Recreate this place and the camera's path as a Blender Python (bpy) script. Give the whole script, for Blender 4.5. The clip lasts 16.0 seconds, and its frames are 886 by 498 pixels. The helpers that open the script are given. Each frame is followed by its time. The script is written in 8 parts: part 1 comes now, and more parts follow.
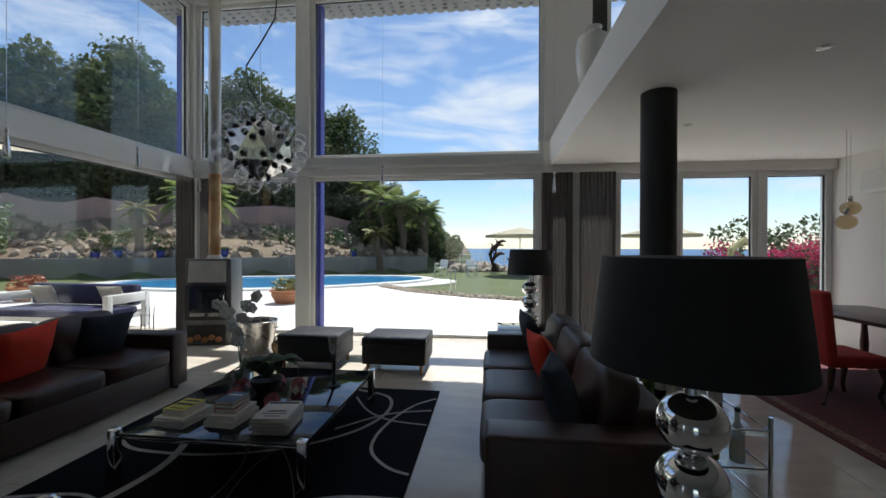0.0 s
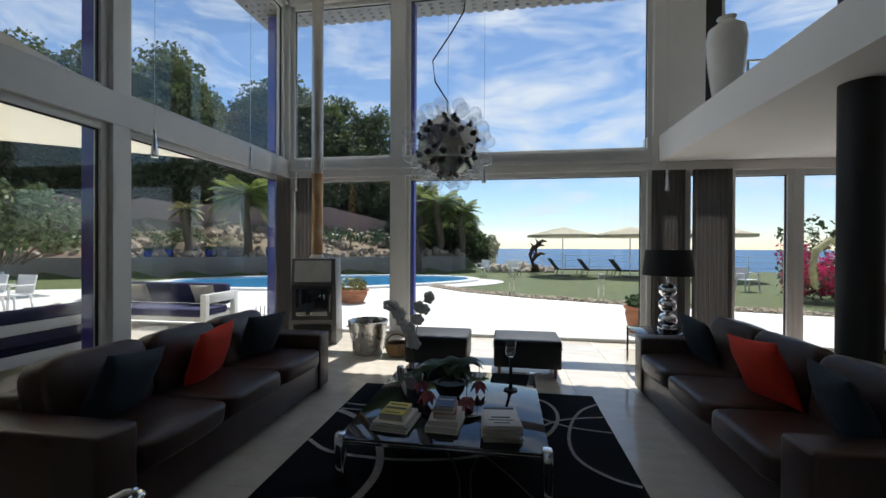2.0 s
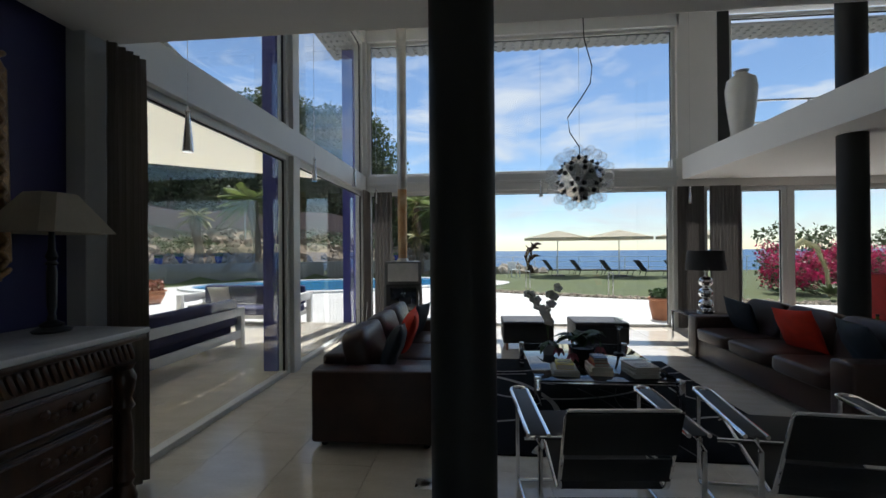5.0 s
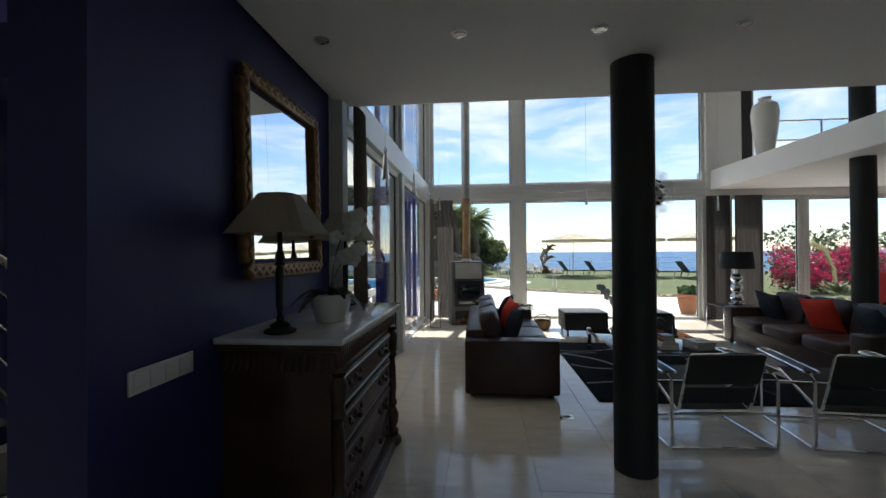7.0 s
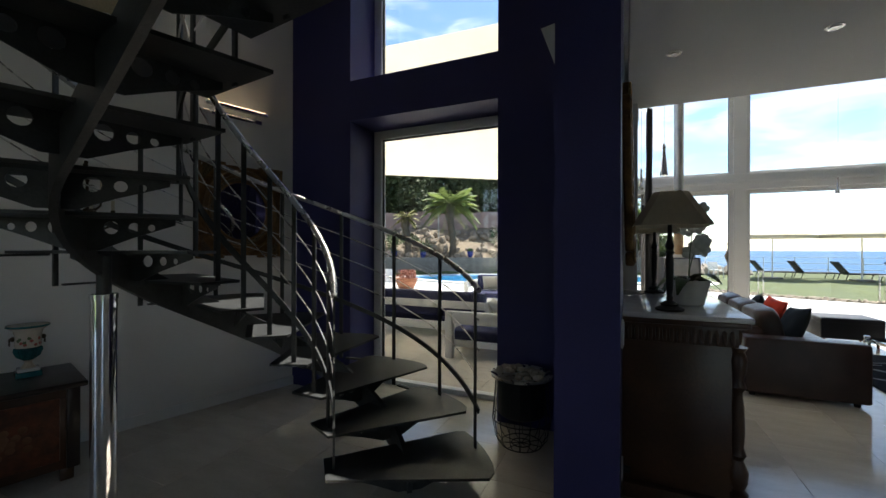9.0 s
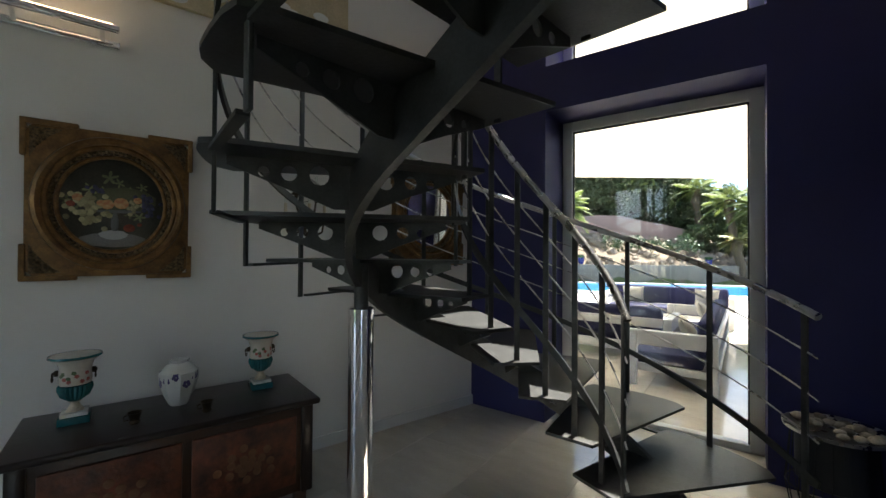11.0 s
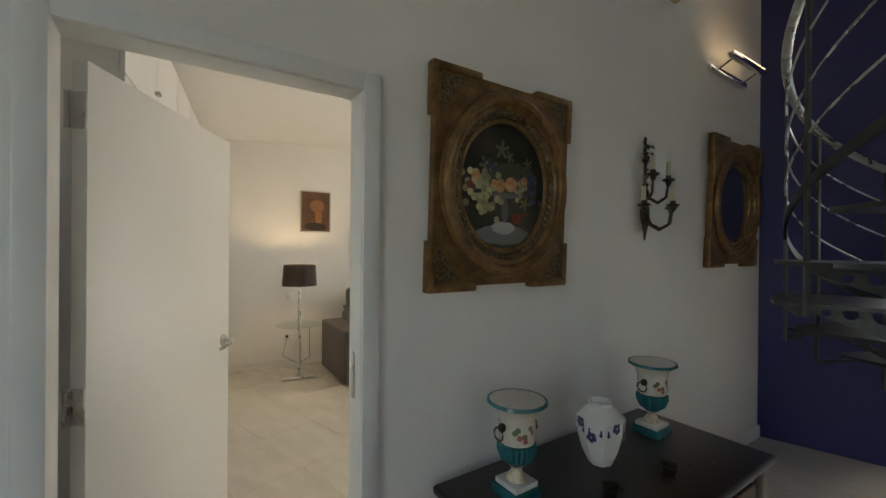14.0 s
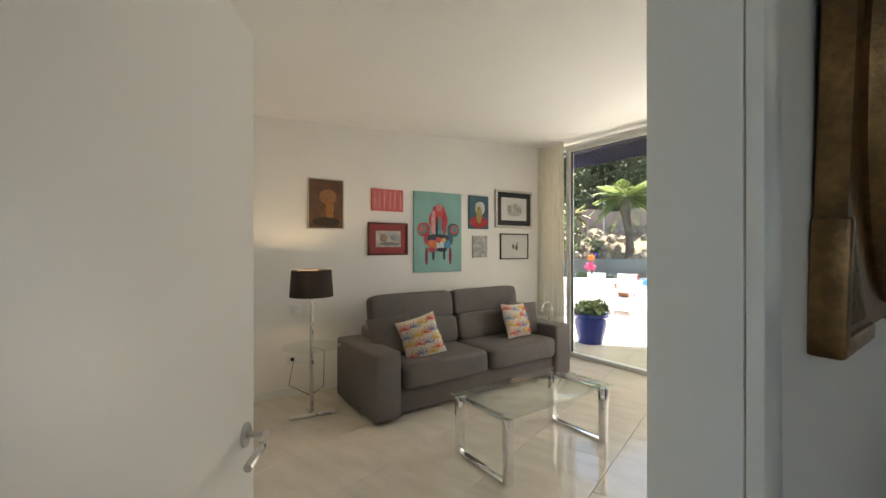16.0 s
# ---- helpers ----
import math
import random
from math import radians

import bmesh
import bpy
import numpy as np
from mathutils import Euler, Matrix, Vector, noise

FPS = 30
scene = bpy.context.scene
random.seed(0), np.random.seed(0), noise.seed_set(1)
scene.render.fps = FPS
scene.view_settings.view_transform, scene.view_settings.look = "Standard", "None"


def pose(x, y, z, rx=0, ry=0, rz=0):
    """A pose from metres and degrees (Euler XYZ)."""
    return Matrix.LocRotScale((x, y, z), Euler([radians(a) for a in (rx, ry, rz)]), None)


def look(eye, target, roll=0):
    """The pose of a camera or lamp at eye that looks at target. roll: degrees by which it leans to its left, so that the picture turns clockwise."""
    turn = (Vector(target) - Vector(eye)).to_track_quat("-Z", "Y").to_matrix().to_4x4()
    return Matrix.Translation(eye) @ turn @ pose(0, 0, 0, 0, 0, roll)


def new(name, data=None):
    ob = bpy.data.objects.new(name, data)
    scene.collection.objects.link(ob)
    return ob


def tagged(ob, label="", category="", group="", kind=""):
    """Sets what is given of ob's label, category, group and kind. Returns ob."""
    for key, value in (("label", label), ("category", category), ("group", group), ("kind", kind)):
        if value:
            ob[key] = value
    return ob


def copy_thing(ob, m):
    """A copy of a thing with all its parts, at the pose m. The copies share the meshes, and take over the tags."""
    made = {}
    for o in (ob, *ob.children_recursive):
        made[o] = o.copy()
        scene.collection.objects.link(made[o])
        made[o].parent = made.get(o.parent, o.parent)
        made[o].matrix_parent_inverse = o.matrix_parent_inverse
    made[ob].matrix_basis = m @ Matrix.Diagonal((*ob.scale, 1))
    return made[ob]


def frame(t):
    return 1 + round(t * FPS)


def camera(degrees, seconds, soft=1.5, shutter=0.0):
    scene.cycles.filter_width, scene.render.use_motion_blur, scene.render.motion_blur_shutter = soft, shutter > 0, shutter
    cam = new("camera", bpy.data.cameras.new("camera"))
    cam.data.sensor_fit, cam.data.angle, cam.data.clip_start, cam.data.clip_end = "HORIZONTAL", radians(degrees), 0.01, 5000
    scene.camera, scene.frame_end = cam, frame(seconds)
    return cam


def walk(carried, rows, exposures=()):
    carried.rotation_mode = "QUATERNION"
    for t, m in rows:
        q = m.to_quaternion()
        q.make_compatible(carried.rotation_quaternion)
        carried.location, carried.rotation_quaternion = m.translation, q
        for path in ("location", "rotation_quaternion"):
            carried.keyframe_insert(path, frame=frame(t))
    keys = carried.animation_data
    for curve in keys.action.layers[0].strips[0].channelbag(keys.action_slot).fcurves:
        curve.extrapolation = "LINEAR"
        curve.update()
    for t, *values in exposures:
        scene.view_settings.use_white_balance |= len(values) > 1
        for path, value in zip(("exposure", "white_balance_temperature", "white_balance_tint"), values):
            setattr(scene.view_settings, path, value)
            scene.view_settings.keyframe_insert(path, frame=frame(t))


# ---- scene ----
cam = camera(95.03, 16.0)
# seconds, eye x y z, then yaw, pitch, roll in degrees
ROWS = [
    (0, 0.043, 0.040, 1.490, 6.58, -0.25, -0.17),
    (0.5, -0.270, 0.059, 1.485, 9.16, -0.36, -0.11),
    (1, -0.623, 0.056, 1.484, 9.72, -0.31, -0.23),
    (1.5, -0.960, 0.018, 1.482, 9.43, -0.28, -0.21),
    (2, -1.307, -0.026, 1.485, 8.94, -0.27, -0.28),
    (2.5, -1.592, -0.140, 1.489, 8.75, -0.15, -0.09),
    (3, -1.883, -0.353, 1.490, 7.39, -0.12, -0.03),
    (3.5, -2.127, -0.575, 1.495, 6.40, -0.05, 0.19),
    (4, -2.379, -0.866, 1.497, 5.72, 0.09, 0.27),
    (6.5, -3.628, -2.274, 1.497, 5.01, 0.30, 0.49),
    (7, -3.967, -2.600, 1.502, 5.20, 0.41, 0.42),
    (7.5, -4.278, -2.871, 1.488, 6.07, 0.34, 0.40),
    (8, -4.645, -3.116, 1.469, 9.47, 0.21, 0.24),
    (8.5, -4.955, -3.295, 1.462, 15.73, 0.01, 0.00),
    (9, -5.218, -3.376, 1.464, 24.26, -0.06, -0.14),
    (9.5, -5.435, -3.373, 1.467, 31.71, -0.06, -0.64),
    (12, -6.975, -3.622, 1.487, 38.48, 0.64, -0.29),
    (12.5, -7.273, -3.766, 1.495, 40.65, 0.43, -0.31),
    (13, -7.584, -3.959, 1.507, 42.08, 0.03, -0.60),
    (13.5, -7.940, -4.100, 1.498, 41.43, -0.17, -0.59),
    (14, -8.313, -4.173, 1.486, 40.50, -0.10, -0.46),
    (14.5, -8.644, -4.170, 1.482, 39.89, -0.11, -0.29),
    (15, -8.957, -4.079, 1.477, 39.83, -0.10, -0.22),
    (15.5, -9.220, -3.960, 1.469, 39.96, 0.03, -0.27),
    (16, -9.400, -3.847, 1.471, 38.01, -0.01, 0.05),
]
EXPOSURES = [(0.0, 0.45, 6300, 10), (2.0, 0.38, 6300, 10), (4.0, 0.25, 6250, 10), (6.5, 0.65, 6400, 10), (7.5, 0.88, 6450, 10), (8.5, 1.0, 6450, 10), (9.0, 1.3, 6500, 10), (9.5, 1.62, 6550, 10), (12.0, 2.42, 6900, 10), (12.8, 2.56, 7050, 10), (14.0, 2.6, 7250, 10), (16.0, 2.35, 7000, 10)]
walk(cam, [(t, pose(x, y, z, 90 + pitch, roll, yaw)) for t, x, y, z, yaw, pitch, roll in ROWS], EXPOSURES)

# ---- world and sun ----
SUN_EL, SUN_AZ = 63.0, 8.0     # degrees above the sea, degrees east of straight ahead
world = bpy.data.worlds.new("World")
scene.world = world
world.use_nodes = True
wn, wl = world.node_tree.nodes, world.node_tree.links
wn.clear()
sky = wn.new("ShaderNodeTexSky")
sky.sky_type, sky.sun_disc = "NISHITA", False
sky.sun_elevation, sky.sun_rotation = radians(SUN_EL), radians(SUN_AZ)
sky.air_density, sky.dust_density, sky.ozone_density = 1.0, 0.0, 3.0
wco = wn.new("ShaderNodeTexCoord")
wmap = wn.new("ShaderNodeMapping")
wmap.inputs["Scale"].default_value = (1.6, 2.2, 6.5)
wmap.inputs["Rotation"].default_value = (0.0, radians(16), 0.3)
wl.new(wco.outputs["Generated"], wmap.inputs["Vector"])
c1 = wn.new("ShaderNodeTexNoise")
c1.inputs["Scale"].default_value, c1.inputs["Detail"].default_value = 2.2, 9.0
c1.inputs["Roughness"].default_value, c1.inputs["Distortion"].default_value = 0.62, 0.5
wl.new(wmap.outputs["Vector"], c1.inputs["Vector"])
cr = wn.new("ShaderNodeValToRGB")
cr.color_ramp.elements[0].position, cr.color_ramp.elements[1].position = 0.47, 0.68
cr.color_ramp.elements[1].color = (0.85, 0.85, 0.85, 1)
wl.new(c1.outputs["Fac"], cr.inputs["Fac"])
cmix = wn.new("ShaderNodeMixRGB")
cmix.inputs["Color2"].default_value = (6.2, 6.5, 6.9, 1)
wl.new(cr.outputs["Color"], cmix.inputs["Fac"])
wl.new(sky.outputs["Color"], cmix.inputs["Color1"])
bg = wn.new("ShaderNodeBackground")
bg.inputs["Strength"].default_value = 0.11
wl.new(cmix.outputs["Color"], bg.inputs["Color"])
wo = wn.new("ShaderNodeOutputWorld")
wl.new(bg.outputs["Background"], wo.inputs["Surface"])
sun = new("sun", bpy.data.lights.new("sun", "SUN"))
sun.data.energy, sun.data.angle, sun.data.color = 5.0, radians(0.5), (1.0, 0.96, 0.9)
_e, _a = radians(SUN_EL), radians(SUN_AZ)
sun.matrix_world = look((0, 0, 30), (-30 * math.cos(_e) * math.sin(_a), -30 * math.cos(_e) * math.cos(_a), 30 - 30 * math.sin(_e)))

# added fill lamp for sky light in the small room window's unseen half
fill_lamp = new("window_daylight", bpy.data.lights.new("window_daylight", "AREA"))
fill_lamp.data.shape, fill_lamp.data.size, fill_lamp.data.size_y = "RECTANGLE", 1.2, 2.4
fill_lamp.data.energy, fill_lamp.data.color = 5.0, (1.0, 0.97, 0.92)
FILL_U, FILL_V = -0.62, 1.25

# ---- materials ----
MATS = {}


def mat(name, col, rough=0.5, metal=0.0, vary=0.12, scale=6.0, bump=0.05, bscale=80.0, spec=0.5, coat=0.0, stretch=(1, 1, 1), col2=None, isle=0.0, trans=0.0):
    """A principled material with colour variation at two scales, roughness variation and a fine bump."""
    if name in MATS:
        return MATS[name]
    m = bpy.data.materials.new(name)
    m.use_nodes = True
    n, l = m.node_tree.nodes, m.node_tree.links
    p = n["Principled BSDF"]
    co = n.new("ShaderNodeTexCoord")
    mp = n.new("ShaderNodeMapping")
    mp.inputs["Scale"].default_value = stretch
    l.new(co.outputs["Object"], mp.inputs["Vector"])
    big, fine = n.new("ShaderNodeTexNoise"), n.new("ShaderNodeTexNoise")
    big.inputs["Scale"].default_value, big.inputs["Detail"].default_value = scale, 5
    fine.inputs["Scale"].default_value, fine.inputs["Detail"].default_value = bscale, 4
    l.new(mp.outputs["Vector"], big.inputs["Vector"])
    l.new(mp.outputs["Vector"], fine.inputs["Vector"])
    c2 = col2 or [min(1, c * (1 + vary)) for c in col]
    c1 = col if col2 else [c * (1 - vary) for c in col]
    mx = n.new("ShaderNodeMixRGB")
    mx.inputs["Color1"].default_value, mx.inputs["Color2"].default_value = (*c1, 1), (*c2, 1)
    rp = n.new("ShaderNodeValToRGB")
    rp.color_ramp.elements[0].position, rp.color_ramp.elements[1].position = 0.3, 0.7
    l.new(big.outputs["Fac"], rp.inputs["Fac"])
    l.new(rp.outputs["Color"], mx.inputs["Fac"])
    m2 = n.new("ShaderNodeMixRGB")
    m2.blend_type = "OVERLAY"
    m2.inputs["Fac"].default_value = min(0.5, vary * 1.5)
    l.new(mx.outputs["Color"], m2.inputs["Color1"])
    l.new(fine.outputs["Color"], m2.inputs["Color2"])
    bw = n.new("ShaderNodeRGBToBW")
    l.new(fine.outputs["Fac"], bw.inputs["Color"])
    l.new(bw.outputs["Val"], m2.inputs["Color2"])
    out = m2.outputs["Color"]
    if isle:
        oi, hs, mr = n.new("ShaderNodeObjectInfo"), n.new("ShaderNodeHueSaturation"), n.new("ShaderNodeMapRange")
        mr.inputs["To Min"].default_value, mr.inputs["To Max"].default_value = 1 - isle, 1 + isle
        l.new(oi.outputs["Random"], mr.inputs["Value"])
        l.new(mr.outputs["Result"], hs.inputs["Value"])
        l.new(out, hs.inputs["Color"])
        out = hs.outputs["Color"]
    l.new(out, p.inputs["Base Color"])
    rr = n.new("ShaderNodeMapRange")
    rr.inputs["To Min"].default_value, rr.inputs["To Max"].default_value = rough * 0.8, min(1, rough * 1.2)
    l.new(big.outputs["Fac"], rr.inputs["Value"])
    l.new(rr.outputs["Result"], p.inputs["Roughness"])
    p.inputs["Metallic"].default_value = metal
    p.inputs["Specular IOR Level"].default_value = spec
    p.inputs["Coat Weight"].default_value = coat
    p.inputs["Transmission Weight"].default_value = trans
    if bump:
        b = n.new("ShaderNodeBump")
        b.inputs["Strength"].default_value, b.inputs["Distance"].default_value = bump, 0.01
        l.new(fine.outputs["Fac"], b.inputs["Height"])
        l.new(b.outputs["Normal"], p.inputs["Normal"])
    MATS[name] = m
    return m


def glass(name, tint=(0.975, 0.985, 0.98), gloss=0.9, base=0.035, falloff=5.0):
    """Thin clear glass: lets light straight through and mirrors by Fresnel."""
    if name in MATS:
        return MATS[name]
    m = bpy.data.materials.new(name)
    m.use_nodes = True
    n, l = m.node_tree.nodes, m.node_tree.links
    n.clear()
    o, mx, tr, gl, fr = [n.new("ShaderNode" + k) for k in ("OutputMaterial", "MixShader", "BsdfTransparent", "BsdfGlossy", "LayerWeight")]
    tr.inputs["Color"].default_value = (*tint, 1)
    gl.inputs["Roughness"].default_value, gl.inputs["Color"].default_value = 0.01, (gloss, gloss, gloss, 1)
    fr.inputs["Blend"].default_value = 0.5
    po, ma = n.new("ShaderNodeMath"), n.new("ShaderNodeMath")
    po.operation, ma.operation = "POWER", "MULTIPLY_ADD"
    po.inputs[1].default_value, ma.inputs[1].default_value, ma.inputs[2].default_value = falloff, 0.9, base
    l.new(fr.outputs["Facing"], po.inputs[0])
    l.new(po.outputs[0], ma.inputs[0])
    l.new(ma.outputs[0], mx.inputs["Fac"])
    l.new(tr.outputs["BSDF"], mx.inputs[1])
    l.new(gl.outputs["BSDF"], mx.inputs[2])
    l.new(mx.outputs["Shader"], o.inputs["Surface"])
    MATS[name] = m
    return m


def glow(name, col, strength):
    if name in MATS:
        return MATS[name]
    m = bpy.data.materials.new(name)
    m.use_nodes = True
    p = m.node_tree.nodes["Principled BSDF"]
    p.inputs["Base Color"].default_value = p.inputs["Emission Color"].default_value = (*col, 1)
    p.inputs["Emission Strength"].default_value = strength
    MATS[name] = m
    return m


WHITE = mat("white_plaster", (0.78, 0.76, 0.73), 0.75, vary=0.03, scale=1.5, bump=0.06, bscale=140)
CEIL = mat("ceiling_paint", (0.8, 0.79, 0.77), 0.8, vary=0.02, scale=1.2, bump=0.03, bscale=160)
BLUE = mat("blue_plaster", (0.021, 0.020, 0.11), 0.6, vary=0.12, scale=2.0, bump=0.12, bscale=120)
BLUE2 = mat("blue_outdoor_paint", (0.03, 0.035, 0.26), 0.55, vary=0.08, scale=2.0)
ALU = mat("white_lacquered_frame", (0.62, 0.63, 0.62), 0.35, vary=0.03, scale=3, bump=0.02)
STONE = mat("beige_marble_floor", (0.56, 0.51, 0.43), 0.10, vary=0.08, scale=2.6, bump=0.012, bscale=30, col2=(0.66, 0.61, 0.53), isle=0.025, stretch=(1, 3, 1))
GROUT = mat("floor_joint", (0.55, 0.50, 0.425), 0.4)
LEATHER = mat("brown_leather", (0.030, 0.014, 0.011), 0.34, vary=0.25, scale=5, bump=0.25, bscale=160, col2=(0.055, 0.026, 0.020))
BLACKL = mat("black_leather", (0.009, 0.009, 0.011), 0.5, vary=0.2, scale=9, bump=0.2, bscale=180)
CHROME = mat("chrome", (0.82, 0.82, 0.83), 0.07, 1.0, vary=0.02, bump=0.0)
STEEL = mat("brushed_steel", (0.55, 0.54, 0.52), 0.28, 1.0, vary=0.08, scale=14, bump=0.04, bscale=200)
BLACK = mat("black_column_paint", (0.012, 0.013, 0.014), 0.55, vary=0.15, scale=5, bump=0.1, bscale=150)
IRON = mat("dark_wrought_steel", (0.055, 0.058, 0.057), 0.45, 0.55, vary=0.25, scale=10, bump=0.08, bscale=90)
REDF = mat("red_cotton", (0.62, 0.035, 0.012), 0.85, vary=0.12, scale=12, bump=0.25, bscale=320)
NAVY = mat("blue_grey_cotton", (0.016, 0.028, 0.042), 0.85, vary=0.18, scale=12, bump=0.25, bscale=320)
RUG = mat("black_wool", (0.006, 0.006, 0.009), 0.95, vary=0.35, scale=30, bump=0.5, bscale=400, spec=0.1)
RUGL = mat("silver_wool_line", (0.42, 0.40, 0.38), 0.9, vary=0.2, scale=40, bump=0.4, bscale=400)
GLASS = glass("window_glass")
TGLASS = glass("clear_glass", (0.96, 0.98, 0.97))
DARKGL = mat("black_glass", (0.010, 0.013, 0.02), 0.03, vary=0.05, bump=0.0, spec=0.8)
MIRROR = mat("mirror_silver", (0.9, 0.9, 0.9), 0.012, 1.0, vary=0.0, bump=0.0)
def translucent(m, share, col):
    """Lets a share of the light through a cloth."""
    n = m.node_tree
    t, x = n.nodes.new("ShaderNodeBsdfTranslucent"), n.nodes.new("ShaderNodeMixShader")
    x.inputs[0].default_value = share
    t.inputs["Color"].default_value = (*col, 1)
    n.links.new(n.nodes["Principled BSDF"].outputs[0], x.inputs[1])
    n.links.new(t.outputs[0], x.inputs[2])
    n.links.new(x.outputs[0], n.nodes["Material Output"].inputs["Surface"])
    return m
CURT = translucent(mat("grey_brown_curtain", (0.21, 0.195, 0.185), 0.9, vary=0.3, scale=14, bump=0.2, bscale=260, stretch=(6, 6, 0.05)), 0.22, (0.28, 0.26, 0.24))
SHADE = mat("black_lampshade", (0.010, 0.010, 0.013), 0.7, vary=0.2, scale=20, bump=0.2, bscale=500)
WOODD = mat("dark_walnut", (0.038, 0.017, 0.009), 0.33, vary=0.3, scale=4, bump=0.12, bscale=60, stretch=(1, 6, 1), col2=(0.085, 0.038, 0.018))
MARBLE = mat("grey_white_marble", (0.55, 0.55, 0.56), 0.12, vary=0.15, scale=5, bump=0.0, col2=(0.74, 0.74, 0.73))
GILT = mat("antique_gilt", (0.11, 0.058, 0.022), 0.36, 0.5, vary=0.35, scale=16, bump=0.22, bscale=90, col2=(0.27, 0.15, 0.055))
BRASSD = mat("dark_bronze", (0.07, 0.05, 0.03), 0.4, 0.8, vary=0.3, scale=20, bump=0.15)
GRASS = mat("lawn_grass", (0.055, 0.075, 0.02), 0.9, vary=0.3, scale=0.9, bump=0.8, bscale=60, col2=(0.095, 0.115, 0.034))
TERR = mat("pale_terrace_stone", (0.60, 0.585, 0.55), 0.7, vary=0.06, scale=0.8, bump=0.08, bscale=40, isle=0.03)
LEAF = mat("dark_green_leaf", (0.025, 0.065, 0.02), 0.45, vary=0.35, scale=9, bump=0.1, col2=(0.06, 0.12, 0.035))
PINE = translucent(mat("pine_needles", (0.022, 0.042, 0.014), 0.75, vary=0.35, scale=0.8, bump=0.3, bscale=14, col2=(0.07, 0.10, 0.035)), 0.25, (0.12, 0.16, 0.05))
PALM = translucent(mat("palm_leaf", (0.08, 0.13, 0.03), 0.55, vary=0.3, scale=2, bump=0.1, col2=(0.18, 0.23, 0.07)), 0.4, (0.26, 0.33, 0.09))
BARK = mat("bark", (0.10, 0.075, 0.05), 0.9, vary=0.3, scale=3, bump=0.6, bscale=20)
MAGENTA = translucent(mat("magenta_flower", (0.42, 0.015, 0.09), 0.7, vary=0.3, scale=7, bump=0.2, col2=(0.6, 0.03, 0.14)), 0.3, (0.6, 0.03, 0.14))
ROCK = mat("garden_rock", (0.22, 0.17, 0.12), 0.9, vary=0.35, scale=1.5, bump=0.5, bscale=14, col2=(0.33, 0.27, 0.2), isle=0.2)
CONC = mat("grey_concrete", (0.20, 0.19, 0.17), 0.9, vary=0.15, scale=1.0, bump=0.2, bscale=20)
PINKW = mat("pink_render", (0.32, 0.22, 0.19), 0.9, vary=0.12, scale=0.8, bump=0.2, bscale=12)
POOLW = mat("pool_water", (0.02, 0.20, 0.46), 0.06, vary=0.12, scale=1.2, bump=0.15, bscale=5, col2=(0.04, 0.30, 0.58))
SEA = mat("sea_water", (0.008, 0.075, 0.19), 0.35, vary=0.15, scale=0.01, bump=0.3, bscale=0.15, spec=0.12)
CREAM = mat("cream_canvas", (0.72, 0.66, 0.52), 0.85, vary=0.05, scale=4, bump=0.15, bscale=200, trans=0.0)
WHITEL = mat("white_lacquer", (0.74, 0.74, 0.72), 0.35, vary=0.03, scale=4, bump=0.02)
TERRA = mat("terracotta", (0.36, 0.15, 0.075), 0.8, vary=0.2, scale=6, bump=0.2, bscale=60)
CERAM = mat("white_ceramic", (0.75, 0.74, 0.70), 0.15, vary=0.04, scale=6, bump=0.01)
TEAL = mat("teal_glaze", (0.018, 0.13, 0.145), 0.2, vary=0.2, scale=14, bump=0.02)
GREYF = mat("grey_upholstery", (0.118, 0.104, 0.099), 0.9, vary=0.1, scale=14, bump=0.25, bscale=380)
PAPER = mat("paper_pages", (0.65, 0.62, 0.55), 0.85, vary=0.06, scale=10, bump=0.15, bscale=300, stretch=(1, 1, 12))
RUST = mat("rusty_flue", (0.34, 0.16, 0.05), 0.5, 0.35, vary=0.35, scale=5, bump=0.15, col2=(0.5, 0.38, 0.24))
FLUE = mat("satin_flue_steel", (0.5, 0.47, 0.42), 0.35, 0.8, vary=0.15, scale=4, bump=0.05)

# ---- shape helpers ----


def bmnew():
    return bmesh.new()


def box(bm, x0, x1, y0, y1, z0, z1, bev=0.0, m=None, seg=2):
    r = bmesh.ops.create_cube(bm, size=1.0)
    vs = r["verts"]
    for v in vs:
        v.co = Vector((x0 + (v.co.x + .5) * (x1 - x0), y0 + (v.co.y + .5) * (y1 - y0), z0 + (v.co.z + .5) * (z1 - z0)))
    if bev:
        es = list({e for v in vs for e in v.link_edges})
        g = bmesh.ops.bevel(bm, geom=es, offset=bev, segments=seg, affect="EDGES", profile=0.5)
        vs = list({v for f in g["faces"] for v in f.verts} | {v for v in vs if v.is_valid})
    if m is not None:
        bmesh.ops.transform(bm, matrix=m, verts=vs)
    return bm


def cyl(bm, p0, p1, r0, r1=None, seg=16, caps=True):
    p0, p1 = Vector(p0), Vector(p1)
    d = p1 - p0
    q = d.to_track_quat("Z", "Y").to_matrix().to_4x4()
    bmesh.ops.create_cone(bm, cap_ends=caps, segments=seg, radius1=r0, radius2=r0 if r1 is None else r1, depth=d.length,
                          matrix=Matrix.Translation((p0 + p1) / 2) @ q)
    return bm


